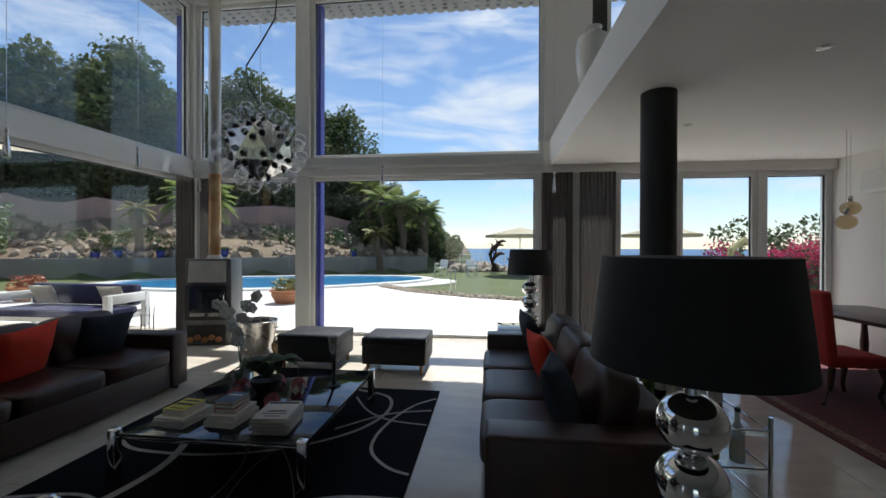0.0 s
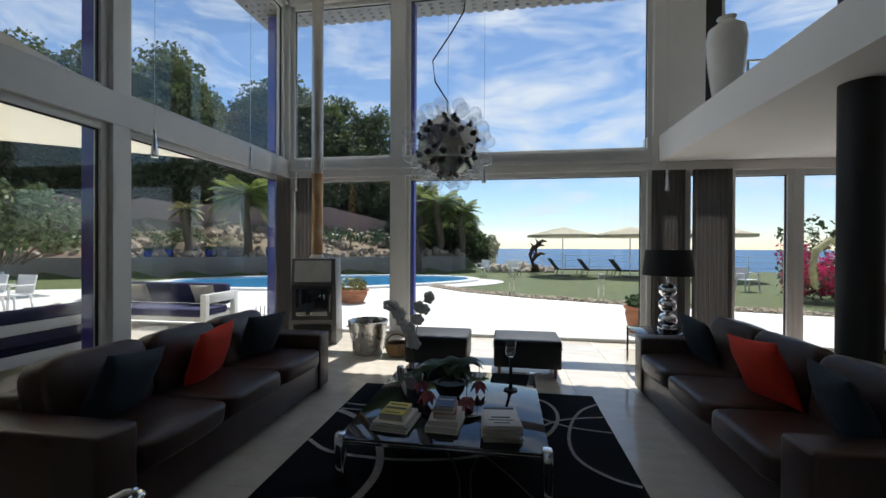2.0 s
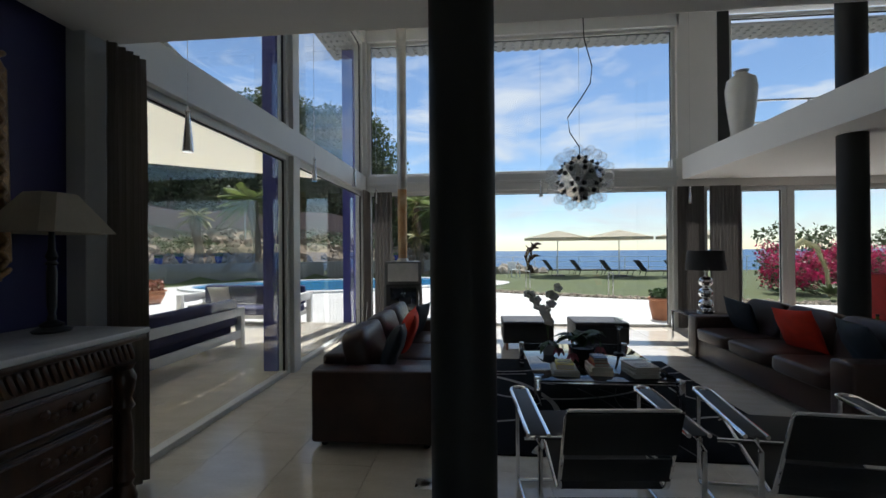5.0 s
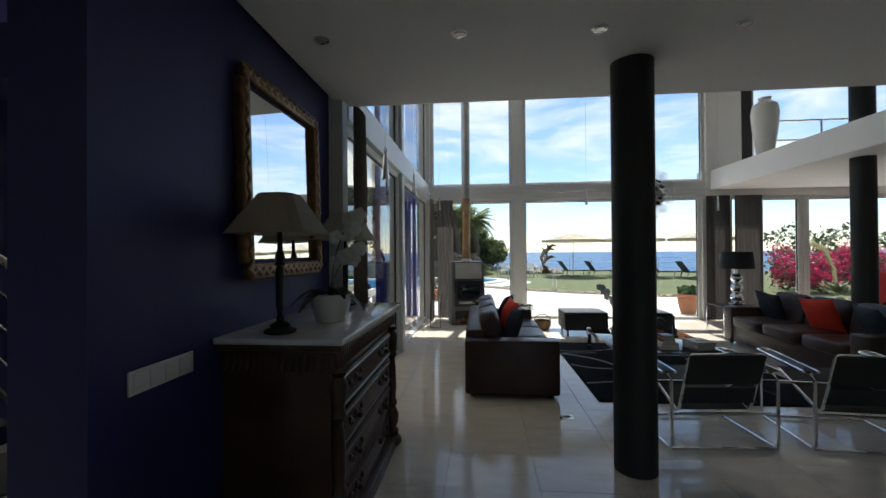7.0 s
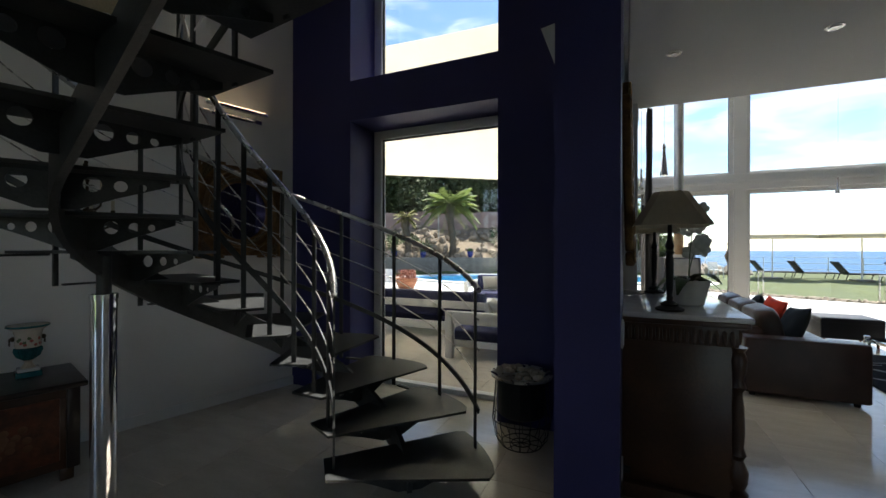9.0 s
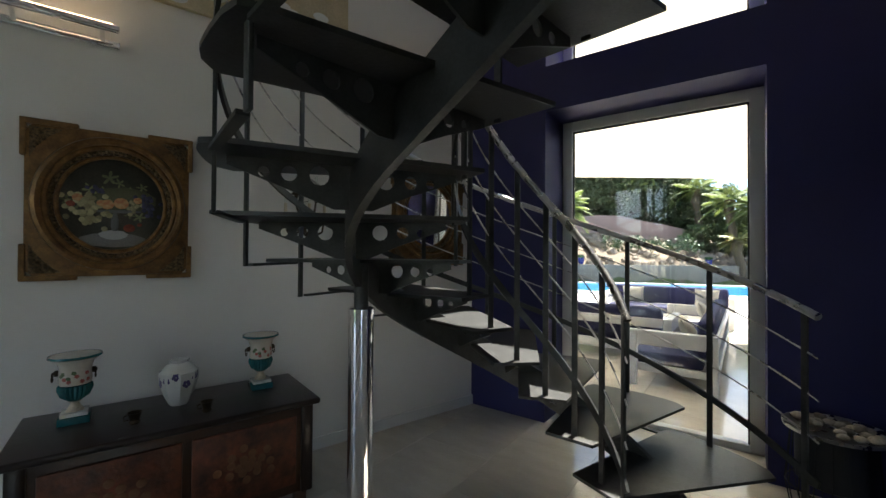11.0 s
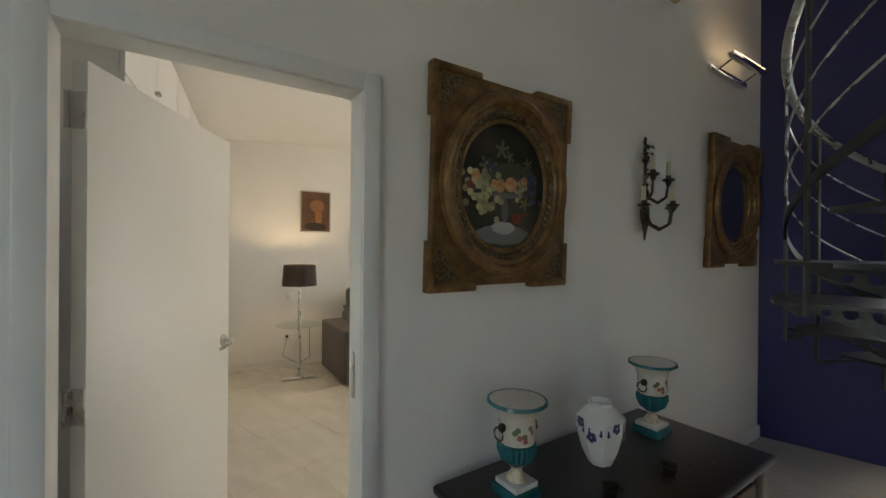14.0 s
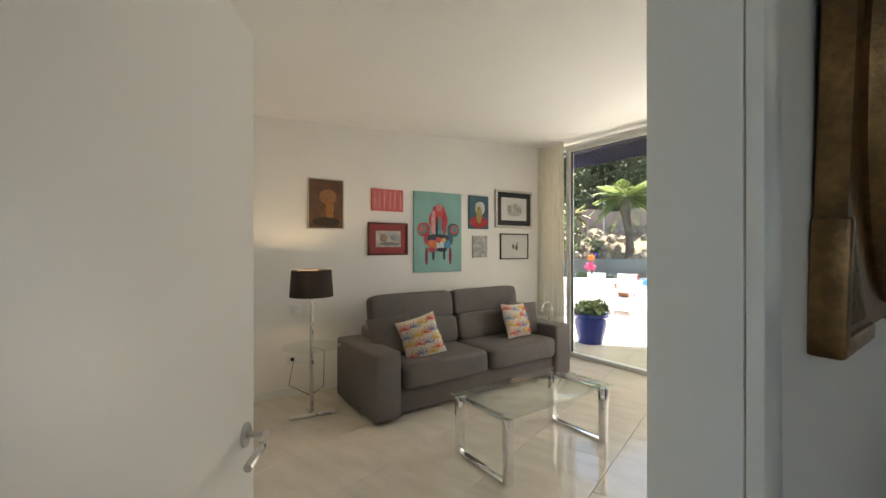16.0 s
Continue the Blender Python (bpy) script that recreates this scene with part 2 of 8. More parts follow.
def lathe(bm, prof, seg=24, c=(0, 0, 0), m=None):
    """Turns a profile of (radius, z) about the upright axis through c."""
    rings = []
    for r, z in prof:
        rings.append([bm.verts.new((c[0] + max(r, 0.0004) * math.cos(2 * math.pi * i / seg), c[1] + max(r, 0.0004) * math.sin(2 * math.pi * i / seg), c[2] + z)) for i in range(seg)])
    for a, b in zip(rings, rings[1:]):
        for i in range(seg):
            bm.faces.new((a[i], a[(i + 1) % seg], b[(i + 1) % seg], b[i]))
    bm.faces.new(list(reversed(rings[0])))
    bm.faces.new(rings[-1])
    if m is not None:
        bmesh.ops.transform(bm, matrix=m, verts=[v for r in rings for v in r])
    return bm


def tube(bm, pts, r, seg=8, closed=False, flat=None):
    """A tube along points; r a number or a list; flat=(width, height) gives a bar instead."""
    pts = [Vector(p) for p in pts]
    n = len(pts)
    rings = []
    for i, p in enumerate(pts):
        a = pts[(i - 1) % n] if closed or i else p
        b = pts[(i + 1) % n] if closed or i < n - 1 else p
        t = (b - a).normalized()
        up = Vector((0, 0, 1)) if abs(t.z) < 0.95 else Vector((0, 1, 0))
        s = t.cross(up).normalized()
        u = s.cross(t).normalized()
        if flat:
            w, h = flat[0] / 2, flat[1] / 2
            rings.append([bm.verts.new(p + s * x * w + u * y * h) for x, y in ((-1, -1), (1, -1), (1, 1), (-1, 1))])
        else:
            rr = r[i] if isinstance(r, (list, tuple)) else r
            rings.append([bm.verts.new(p + (s * math.cos(2 * math.pi * k / seg) + u * math.sin(2 * math.pi * k / seg)) * rr) for k in range(seg)])
    k = len(rings[0])
    for i in range(n if closed else n - 1):
        a, b = rings[i], rings[(i + 1) % n]
        for j in range(k):
            bm.faces.new((a[j], a[(j + 1) % k], b[(j + 1) % k], b[j]))
    if not closed:
        bm.faces.new(list(reversed(rings[0])))
        bm.faces.new(rings[-1])
    return bm


def ball(bm, c, r, seg=12, sq=(1, 1, 1), m=None):
    mm = Matrix.Translation(c) @ Matrix.Diagonal((sq[0], sq[1], sq[2], 1))
    bmesh.ops.create_uvsphere(bm, u_segments=seg, v_segments=max(6, seg * 2 // 3), radius=r, matrix=mm if m is None else m @ mm)
    return bm


def soft(bm, a, b, c, e=0.35, m=None, nu=28, nv=18, wrinkle=0.0, seed=0.0):
    """A soft boxy cushion with half sizes a, b, c; a small e makes it squarer."""
    def pw(x, k):
        return math.copysign(abs(x) ** k, x)
    vs = []
    for j in range(nv + 1):
        ph = -math.pi / 2 + math.pi * j / nv
        row = []
        for i in range(nu):
            th = 2 * math.pi * i / nu
            x, y, z = a * pw(math.cos(ph), e) * pw(math.cos(th), e), b * pw(math.cos(ph), e) * pw(math.sin(th), e), c * pw(math.sin(ph), e * 1.3)
            k = 1 + wrinkle * noise.noise(Vector((x * 7 + seed, y * 7, z * 7 + seed)))
            row.append(bm.verts.new((x * k, y * k, z * k)))
        vs.append(row)
    for j in range(nv):
        for i in range(nu):
            bm.faces.new((vs[j][i], vs[j][(i + 1) % nu], vs[j + 1][(i + 1) % nu], vs[j + 1][i]))
    if m is not None:
        bmesh.ops.transform(bm, matrix=m, verts=[v for r in vs for v in r])
    return bm


def pillow(bm, w, h, t, m=None, n=14, seed=0.0):
    """A scatter cushion: pinched corners, full middle."""
    top, bot = [], []
    for j in range(n + 1):
        a, b = [], []
        for i in range(n + 1):
            u, v = 2 * i / n - 1, 2 * j / n - 1
            k = 1 - 0.07 * (1 - u * u) * abs(v) ** 3
            k2 = 1 - 0.07 * (1 - v * v) * abs(u) ** 3
            d = t / 2 * ((1 - abs(u) ** 2.6) * (1 - abs(v) ** 2.6)) ** 0.55 * (1 + 0.2 * noise.noise(Vector((u * 2 + seed, v * 2, seed))))
            a.append(bm.verts.new((u * w / 2 * k2, v * h / 2 * k, d + 0.003)))
            b.append(bm.verts.new((u * w / 2 * k2, v * h / 2 * k, -d - 0.003)))
        top.append(a)
        bot.append(b)
    for j in range(n):
        for i in range(n):
            bm.faces.new((top[j][i], top[j][i + 1], top[j + 1][i + 1], top[j + 1][i]))
            bm.faces.new((bot[j][i], bot[j + 1][i], bot[j + 1][i + 1], bot[j][i + 1]))
    for i in range(n):
        bm.faces.new((top[0][i], bot[0][i], bot[0][i + 1], top[0][i + 1]))
        bm.faces.new((top[n][i], top[n][i + 1], bot[n][i + 1], bot[n][i]))
        bm.faces.new((top[i][0], top[i + 1][0], bot[i + 1][0], bot[i][0]))
        bm.faces.new((top[i][n], bot[i][n], bot[i + 1][n], top[i + 1][n]))
    if m is not None:
        bmesh.ops.transform(bm, matrix=m, verts=[v for r in top + bot for v in r])
    return bm


def mesh_of(name, bm, material, smooth=True):
    bmesh.ops.recalc_face_normals(bm, faces=bm.faces)
    me = bpy.data.meshes.new(name)
    bm.to_mesh(me)
    bm.free()
    me.materials.append(material)
    if smooth:
        me.shade_smooth()
        me.set_sharp_from_angle(angle=radians(38))
    return me


def part(name, bm, material, parent=None, label="", smooth=True):
    ob = new(name, mesh_of(name, bm, material, smooth))
    ob.parent = parent
    if label:
        ob["label"] = label
    return ob


def thing(name, m, label, category, group="", kind=""):
    """An Empty at the base of a thing."""
    e = new(name)
    e.matrix_world = m if isinstance(m, Matrix) else Matrix.Translation(m)
    return tagged(e, label, category, group, kind)


def structure(name, bm, material, label, category="", smooth=False):
    ob = new(name, mesh_of(name, bm, material, smooth))
    return tagged(ob, label, category or name.split("_")[0], kind="structure")


def same_part(name, src, parent, m):
    """Another object on the same mesh, at its own pose under the parent."""
    ob = new(name, src.data if not isinstance(src, bpy.types.Mesh) else src)
    ob.parent = parent
    ob.matrix_local = m
    return ob


def leaf_mesh(bm, p, d, length, w, droop, seg=6):
    """A strap leaf from p in direction d, bending down."""
    d = Vector(d).normalized()
    side = d.cross(Vector((0, 0, 1))).normalized()
    a, b, c = [], [], []
    for i in range(seg + 1):
        t = i / seg
        q = Vector(p) + d * length * t + Vector((0, 0, -droop * t * t))
        ww = w * math.sin(math.pi * min(0.97, 0.12 + 0.88 * t)) + 0.002
        a.append(bm.verts.new(q - side * ww + Vector((0, 0, ww * 0.25))))
        b.append(bm.verts.new(q))
        c.append(bm.verts.new(q + side * ww + Vector((0, 0, ww * 0.25))))
    for i in range(seg):
        bm.faces.new((a[i], b[i], b[i + 1], a[i + 1]))
        bm.faces.new((b[i], c[i], c[i + 1], b[i + 1]))



# ---- the house ----
X_L, Y_S, X_R = -5.22, 6.72, 5.1          # glazed west wall, glazed sea wall, east wall
SLAB, UP, ROOF = 2.8, 3.2, 5.95           # underside and top of the gallery, underside of the roof

# floor: a bed of mortar with marble tiles laid on it at the end of the file
structure("floor", box(bmnew(), -14.5, 6.0, -8.0, 6.9, -0.25, -0.006), GROUT, "beige polished marble tile floor with fine joints", "floor")

# hall wall set askew, and the small room behind it: u runs along the wall, v into the room
K = Vector((-8.50, -0.05, 0))
def plan_frame(cx, cy):
    return Matrix(((-cx, -cy, 0, K.x), (-cy, cx, 0, K.y), (0, 0, 1, 0), (0, 0, 0, 1)))
ASKEW = plan_frame(0.2917, 0.9565)      # the small room
HALL = plan_frame(0.2698, 0.9629)       # the hall wall

fill_lamp.matrix_world = look(ASKEW @ Vector((FILL_U, FILL_V, 1.35)), ASKEW @ Vector((FILL_U + 2, FILL_V + 0.3, 1.3)))

# gallery slab, cut away over the seats
bm = bmnew()
box(bm, -5.2, 5.1, -7.0, 0.92, SLAB, UP)
box(bm, 0.98, 5.1, 0.92, 6.6, SLAB, UP)
structure("ceiling_gallery", bm, CEIL, "white plaster underside of the gallery slab", "ceiling")
structure("ceiling_roof", box(bmnew(), -5.3, 5.2, -7.0, 6.75, ROOF, ROOF + 0.25), CEIL, "white plaster ceiling of the tall living room", "ceiling")
structure("ceiling_hall", box(bmnew(), -13.5, -5.3, -7.5, 0.6, 6.2, 6.4), CEIL, "white plaster ceiling of the stair hall", "ceiling")

# roof overhang with holes
bm = bmnew()
nx, ny = 60, 5
for i in range(nx):
    for j in range(ny):
        x, y = -6.05 + i * 0.19, 6.85 + j * 0.12
        box(bm, x, x + 0.115, y, y + 0.12, ROOF - 0.16, ROOF - 0.12)
        box(bm, x + 0.115, x + 0.19, y, y + 0.075, ROOF - 0.16, ROOF - 0.12)
structure("roof_overhang", bm, mat("grey_soffit", (0.2, 0.2, 0.2), 0.6), "grey perforated metal roof overhang", "overhang")
# unseen sheet added over the holes: blocks sun spots, lets the dots glow
MILK = mat("milky_diffuser", (0.8, 0.82, 0.84), 0.6, trans=0.0)
translucent(MILK, 0.75, (0.8, 0.82, 0.84))
bm = bmnew()
box(bm, -6.05, 5.6, 6.9, 7.45, ROOF - 0.11, ROOF - 0.10)
box(bm, -6.05, -5.35, 0.4, 6.9, ROOF - 0.11, ROOF - 0.10)
structure("roof_sheet", bm, MILK, "added milky sheet that stops sun spots through the perforated overhang", "overhang")
bm = bmnew()
for i in range(6):
    for j in range(34):
        x, y = -6.05 + i * 0.12, 0.4 + j * 0.19
        box(bm, x, x + 0.075, y, y + 0.19, ROOF - 0.16, ROOF - 0.12)
        box(bm, x + 0.075, x + 0.12, y, y + 0.115, ROOF - 0.16, ROOF - 0.12)
structure("roof_overhang_side", bm, MATS["grey_soffit"], "grey perforated metal roof overhang", "overhang")

# blue wall with the mirror, and the hall's blue window wall
structure("wall_blue", box(bmnew(), X_L - 0.31, X_L - 0.02, -1.39, 0.74, 0, 6.2), BLUE, "matt dark blue plaster wall", "wall")
bm = bmnew()
box(bm, -8.7, -7.74, -0.05, 0.5, 0, 6.2)
box(bm, -6.21, -5.53, -0.05, 0.5, 0, 6.2)
box(bm, -7.74, -6.21, -0.05, 0.5, 2.74, 3.14)
box(bm, -7.74, -6.21, -0.05, 0.5, 5.3, 6.2)
structure("wall_blue_window", bm, BLUE, "matt dark blue plaster wall around tall windows", "wall")
# askew white hall wall with the door opening
bm = bmnew()
box(bm, -0.4, 3.37, 0.0, 0.10, 0, 6.2)
box(bm, 4.17, 6.2, 0.0, 0.10, 0, 6.2)
box(bm, 3.37, 4.17, 0.0, 0.10, 2.03, 6.2)
bm.transform(HALL)
structure("wall_hall", bm, WHITE, "white plaster hall wall with a door opening", "wall")
# unseen wall; both openings are made up to let sky light in
bm = bmnew()
for x0, x1, z0, z1 in ((-10.6, -9.1, 0, 6.2), (-9.1, -7.9, 3.2, 6.2), (-7.9, -2.2, 0, 6.2), (-2.2, -0.2, 2.3, 6.2), (-0.2, 5.3, 0, 6.2)):
    box(bm, x0, x1, -7.3, -7.0, z0, z1)
structure("wall_hall_end", bm, WHITE, "unseen white plaster end wall with added light openings", "wall")
structure("wall_hall_side", box(bmnew(), -10.75, -10.5, -7.3, -5.2, 0, 6.2), WHITE, "white plaster wall", "wall")
# small room
R_U0, R_U1, R_V, R_Z = -0.72, 4.75, 3.78, 2.93
BACK = ASKEW @ pose(R_U0, 3.74, 0, 0, 0, 4.0)      # the wall with the pictures: x along it, y into it
def back_box(*a, **k):
    b = box(bmnew(), *a, **k)
    b.transform(BACK)
    return b
def askew_box(*a, **k):
    b = box(bmnew(), *a, **k)
    b.transform(ASKEW)
    return b
structure("baseboard_hall", (lambda b: (b.transform(HALL), b)[1])(box(bmnew(), -0.02, 3.28, -0.016, -0.001, 0, 0.09)), WHITEL, "white baseboard", "baseboard")
structure("wall_room_back", back_box(-0.2, 5.7, 0, 0.2, 0, 3.2), WHITE, "white plaster wall hung with pictures", "wall")
structure("wall_room_side", askew_box(R_U1, R_U1 + 0.2, 0.14, R_V + 0.34, 0, 3.2), WHITE, "white plaster wall", "wall")
bm = box(bmnew(), R_U0 - 0.2, R_U1 + 0.2, 0.14, R_V + 0.5, R_Z, R_Z + 0.2)
for v in bm.verts:
    v.co.z -= 0.042 * (v.co.x - R_U0)      # the ceiling falls away from the window
bm.transform(ASKEW)
structure("ceiling_room", bm, CEIL, "white plaster room ceiling", "ceiling")
structure("wall_room_window", askew_box(R_U0 - 0.16, R_U0, 0.0, 0.55, 0, 3.2), WHITE, "white plaster wall beside the window", "wall")
structure("baseboard_room", back_box(0.02, 5.3, -0.016, -0.001, 0, 0.08), WHITEL, "white baseboard", "baseboard")
# east part
structure("wall_east", box(bmnew(), X_R, X_R + 0.25, -7.0, Y_S + 0.2, 0, 6.2), WHITE, "white plaster wall of the dining corner", "wall")
bm = bmnew()
box(bm, 0.9, 1.62, Y_S - 0.12, Y_S + 0.14, UP, ROOF)
structure("wall_gallery_pier", bm, WHITE, "white plaster pier beside the tall window", "wall")
bm = bmnew()
box(bm, 0.88, 5.1, Y_S - 0.12, Y_S + 0.16, 2.66, UP + 0.02)
structure("lintel_sea_side", bm, WHITE, "white lintel over the low windows", "lintel")


def window(name, m, w, h, fw=0.07, fd=0.09, sill=0.05, label="white aluminium framed fixed window"):
    """A framed pane, its lower left corner at m, w along local x."""
    e = thing(name, m, label, "window", kind="structure")
    part("frame", box(bmnew(), 0, fw, -fd / 2, fd / 2, 0, h, 0.004), ALU, e)
    part("frame", box(bmnew(), w - fw, w, -fd / 2, fd / 2, 0, h, 0.004), ALU, e)
    part("frame", box(bmnew(), fw, w - fw, -fd / 2, fd / 2, h - fw, h, 0.004), ALU, e)
    part("frame", box(bmnew(), fw, w - fw, -fd / 2, fd / 2, 0, sill, 0.004), ALU, e)
    part("gasket", box(bmnew(), fw, fw + 0.012, -0.012, 0.012, sill, h - fw), BLACK, e)
    part("gasket", box(bmnew(), w - fw - 0.012, w - fw, -0.012, 0.012, sill, h - fw), BLACK, e)
    part("gasket", box(bmnew(), fw, w - fw, -0.012, 0.012, h - fw - 0.014, h - fw), BLACK, e)
    g = part("pane", box(bmnew(), fw, w - fw, -0.004, 0.004, sill, h - fw), GLASS, e, "clear glass pane")
    g.visible_shadow = False
    return e


def upright(name, x0, x1, y0, y1, z0, z1, material=ALU, label="white aluminium mullion"):
    return structure(name, box(bmnew(), x0, x1, y0, y1, z0, z1, 0.006), material, label, "mullion")


# sea facade
upright("mullion_corner", X_L - 0.12, X_L + 0.12, Y_S - 0.12, Y_S + 0.12, 0, ROOF)
upright("mullion_sea", -3.21, -3.0, Y_S - 0.10, Y_S + 0.10, 0, ROOF)
upright("mullion_sea_end", 0.82, 0.98, Y_S - 0.10, Y_S + 0.12, 0, UP)
upright("transom_sea", X_L + 0.12, 0.9, Y_S - 0.11, Y_S + 0.09, 2.68, 3.0, label="white aluminium transom")
upright("transom_sea_lip", X_L + 0.12, 0.9, Y_S - 0.14, Y_S - 0.115, 2.80, 2.86, label="white blind track on the transom")
upright("trim_roof_sea", X_L + 0.12, 0.95, Y_S - 0.12, Y_S + 0.1, 5.72, ROOF, label="white head frame under the roof")
window("window_1", pose(X_L + 0.12, Y_S, 0.0), 1.89, 2.68)
window("window_2", pose(-3.0, Y_S, 0.0), 3.82, 2.68)
window("window_3", pose(X_L + 0.12, Y_S, 3.0), 1.89, 2.72)
window("window_4", pose(-3.0, Y_S, 3.0), 3.9, 2.72)
window("window_5", pose(2.0, Y_S, 0.0), 0.86, 2.66, 0.08)
window("window_6", pose(2.92, Y_S, 0.0), 1.14, 2.66, 0.08)
window("window_7", pose(4.12, Y_S, 0.0), 0.96, 2.66, 0.08)
upright("mullion_low", 2.86, 2.92, Y_S - 0.06, Y_S + 0.08, 0, 2.66)
upright("mullion_low_b", 4.06, 4.12, Y_S - 0.06, Y_S + 0.08, 0, 2.66)
window("window_8", pose(1.85, Y_S, UP), 3.2, 2.7)
upright("mullion_gallery", 1.62, 1.85, Y_S - 0.1, Y_S + 0.1, UP, ROOF, BLACK, "dark window post of the gallery")
# west facade
upright("mullion_west", X_L - 0.1, X_L + 0.1, 3.40, 3.58, 0, ROOF)
upright("mullion_west_b", X_L - 0.1, X_L + 0.1, 0.745, 0.88, 0, ROOF)
upright("transom_west", X_L - 0.09, X_L + 0.11, 0.88, Y_S - 0.12, 2.68, 3.0, label="white aluminium transom")
upright("trim_roof_west", X_L - 0.1, X_L + 0.12, 0.88, Y_S - 0.12, 5.72, ROOF, label="white head frame under the roof")
for nm, y0, y1, z0, h in (("window_9", 3.58, Y_S - 0.12, 0, 2.68), ("window_10", 0.88, 3.40, 0, 2.68), ("window_11", 3.58, Y_S - 0.12, 3.0, 2.72), ("window_12", 0.88, 3.40, 3.0, 2.72)):
    window(nm, pose(X_L, y0, z0, 0, 0, 90), y1 - y0, h)
# blue pillars of the porch outside the corner
upright("pillar_outdoor", X_L - 0.33, X_L - 0.15, 3.45, 3.75, -0.05, ROOF - 0.2, BLUE2, "blue painted outdoor pillar")
upright("pillar_outdoor_b", X_L - 0.5, X_L - 0.25, Y_S + 0.22, Y_S + 0.42, -0.05, ROOF - 0.2, BLUE2, "blue painted outdoor pillar")
upright("pillar_outdoor_c", -3.0, -2.9, Y_S + 0.13, Y_S + 0.3, -0.05, ROOF - 0.2, BLUE2, "blue painted outdoor pillar")
# hall windows
window("window_13", pose(-7.74, 0.42, 0.0), 1.53, 2.74, 0.09)
window("window_14", pose(-7.74, 0.42, 3.14), 1.53, 2.16, 0.09)
# room window
window("window_15", ASKEW @ pose(R_U0 - 0.06, R_V - 0.4, 0, 0, 0, -90), 2.85, 2.86, 0.06)

# columns
def column(name, x, y, r, z1):
    return structure(name, lathe(bmnew(), [(r, 0), (r, z1)], 40, (x, y, 0)), BLACK, "round matt black steel column", "column", True)
column("column_1", -2.91, 0.31, 0.14, SLAB)
column("column_2", 1.46, 3.67, 0.14, ROOF)


# ---- the garden ----
def wall_y(x):
    """Where the retaining wall runs, as y over x."""
    xs, ys = (-60, -26, -20, -10, -3.5, 60), (4, 13.0, 16.6, 21.6, 25.5, 25.5)
    for a, b, c, d in zip(xs, xs[1:], ys, ys[1:]):
        if x <= b:
            return c + (d - c) * (x - a) / (b - a)
    return 25.5
def ground_z(x, y):
    d = y - wall_y(x)
    z = -0.06
    if d > 0 and x < -2.5:
        z = -0.06 + min(1.0, d / 0.4) * 0.95 * min(1, (-2.5 - x) / 1.5) + min(7.5, max(0, d - 0.4) * 0.33) * min(1.0, (-2.5 - x) / 12.0)
        z += 0.35 * noise.noise(Vector((x * .5, y * .5, 0))) * min(1, d)
    if x > -2.5 and y > 30.5 + 0.8 * math.sin(x * 0.3):
        z = -13.5
    return z
bm = bmnew()
NX, NY = 150, 110
for i in range(NX + 1):
    for j in range(NY + 1):
        x, y = -75 + i * 150 / NX, -30 + j * 95 / NY
        bm.verts.new((x, y, ground_z(x, y)))
bm.verts.ensure_lookup_table()
for i in range(NX):
    for j in range(NY):
        a = i * (NY + 1) + j
        bm.faces.new([bm.verts[k] for k in (a, a + NY + 1, a + NY + 2, a + 1)])
gr = structure("ground", bm, GRASS, "green lawn rising to an earthy wooded slope", "ground", True)
EARTH = mat("slope_earth", (0.13, 0.095, 0.062), 0.95, vary=0.3, scale=0.7, bump=0.6, bscale=9, col2=(0.22, 0.17, 0.11))
gr.data.materials.append(EARTH)
for p in gr.data.polygons:
    if p.center.z > 0.5:
        p.material_index = 1
structure("water_sea", box(bmnew(), -4900, 4900, 25, 4900, -12.2, -12.0), SEA, "calm deep blue sea to the horizon", "sea")

def sheet(name, pts, z0, z1, material, label, cat):
    bm = bmnew()
    lo, hi = [bm.verts.new((x, y, z0)) for x, y in pts], [bm.verts.new((x, y, z1)) for x, y in pts]
    bm.faces.new(list(reversed(lo)))
    bm.faces.new(hi)
    for i in range(len(pts)):
        bm.faces.new((lo[i], lo[(i + 1) % len(pts)], hi[(i + 1) % len(pts)], hi[i]))
    return structure(name, bm, material, label, cat)
EDGE = [(14, 9.3), (9, 9.7), (5.4, 10.4), (2.0, 11.3), (-0.5, 12.3), (-2.7, 13.6), (-4.2, 15.2)]
sheet("terrace", [(-24, -9), (14, -9)] + EDGE + [(-6, 16), (-12, 14), (-17, 11.5), (-24, 9)], -0.25, -0.035, TERR, "pale stone terrace in bright sun", "terrace")
pool = []
for i in range(64):
    a = 2 * math.pi * i / 64
    k = 1 + 0.10 * math.sin(2 * a + 0.6) + 0.06 * math.sin(3 * a)
    x, y = 6.1 * k * math.cos(a), 3.4 * k * math.sin(a)
    pool.append((-9.1 + x * 0.966 - y * 0.259, 16.6 + x * 0.259 + y * 0.966))
sheet("water_pool", pool, -0.03, -0.012, POOLW, "bright blue swimming pool water", "pool")
bm = bmnew()
tube(bm, [(x, y, 0.0) for x, y in pool], 0, flat=(0.5, 0.07), closed=True)
structure("pool_coping", bm, WHITEL, "white stone coping round the pool", "coping")
sheet("terrace_pool", [(-9.1 + (x + 9.1) * 1.22, 16.4 + (y - 16.6) * 1.1 - 0.6) for x, y in pool], -0.2, -0.04, TERR, "pale stone surround of the pool", "terrace")

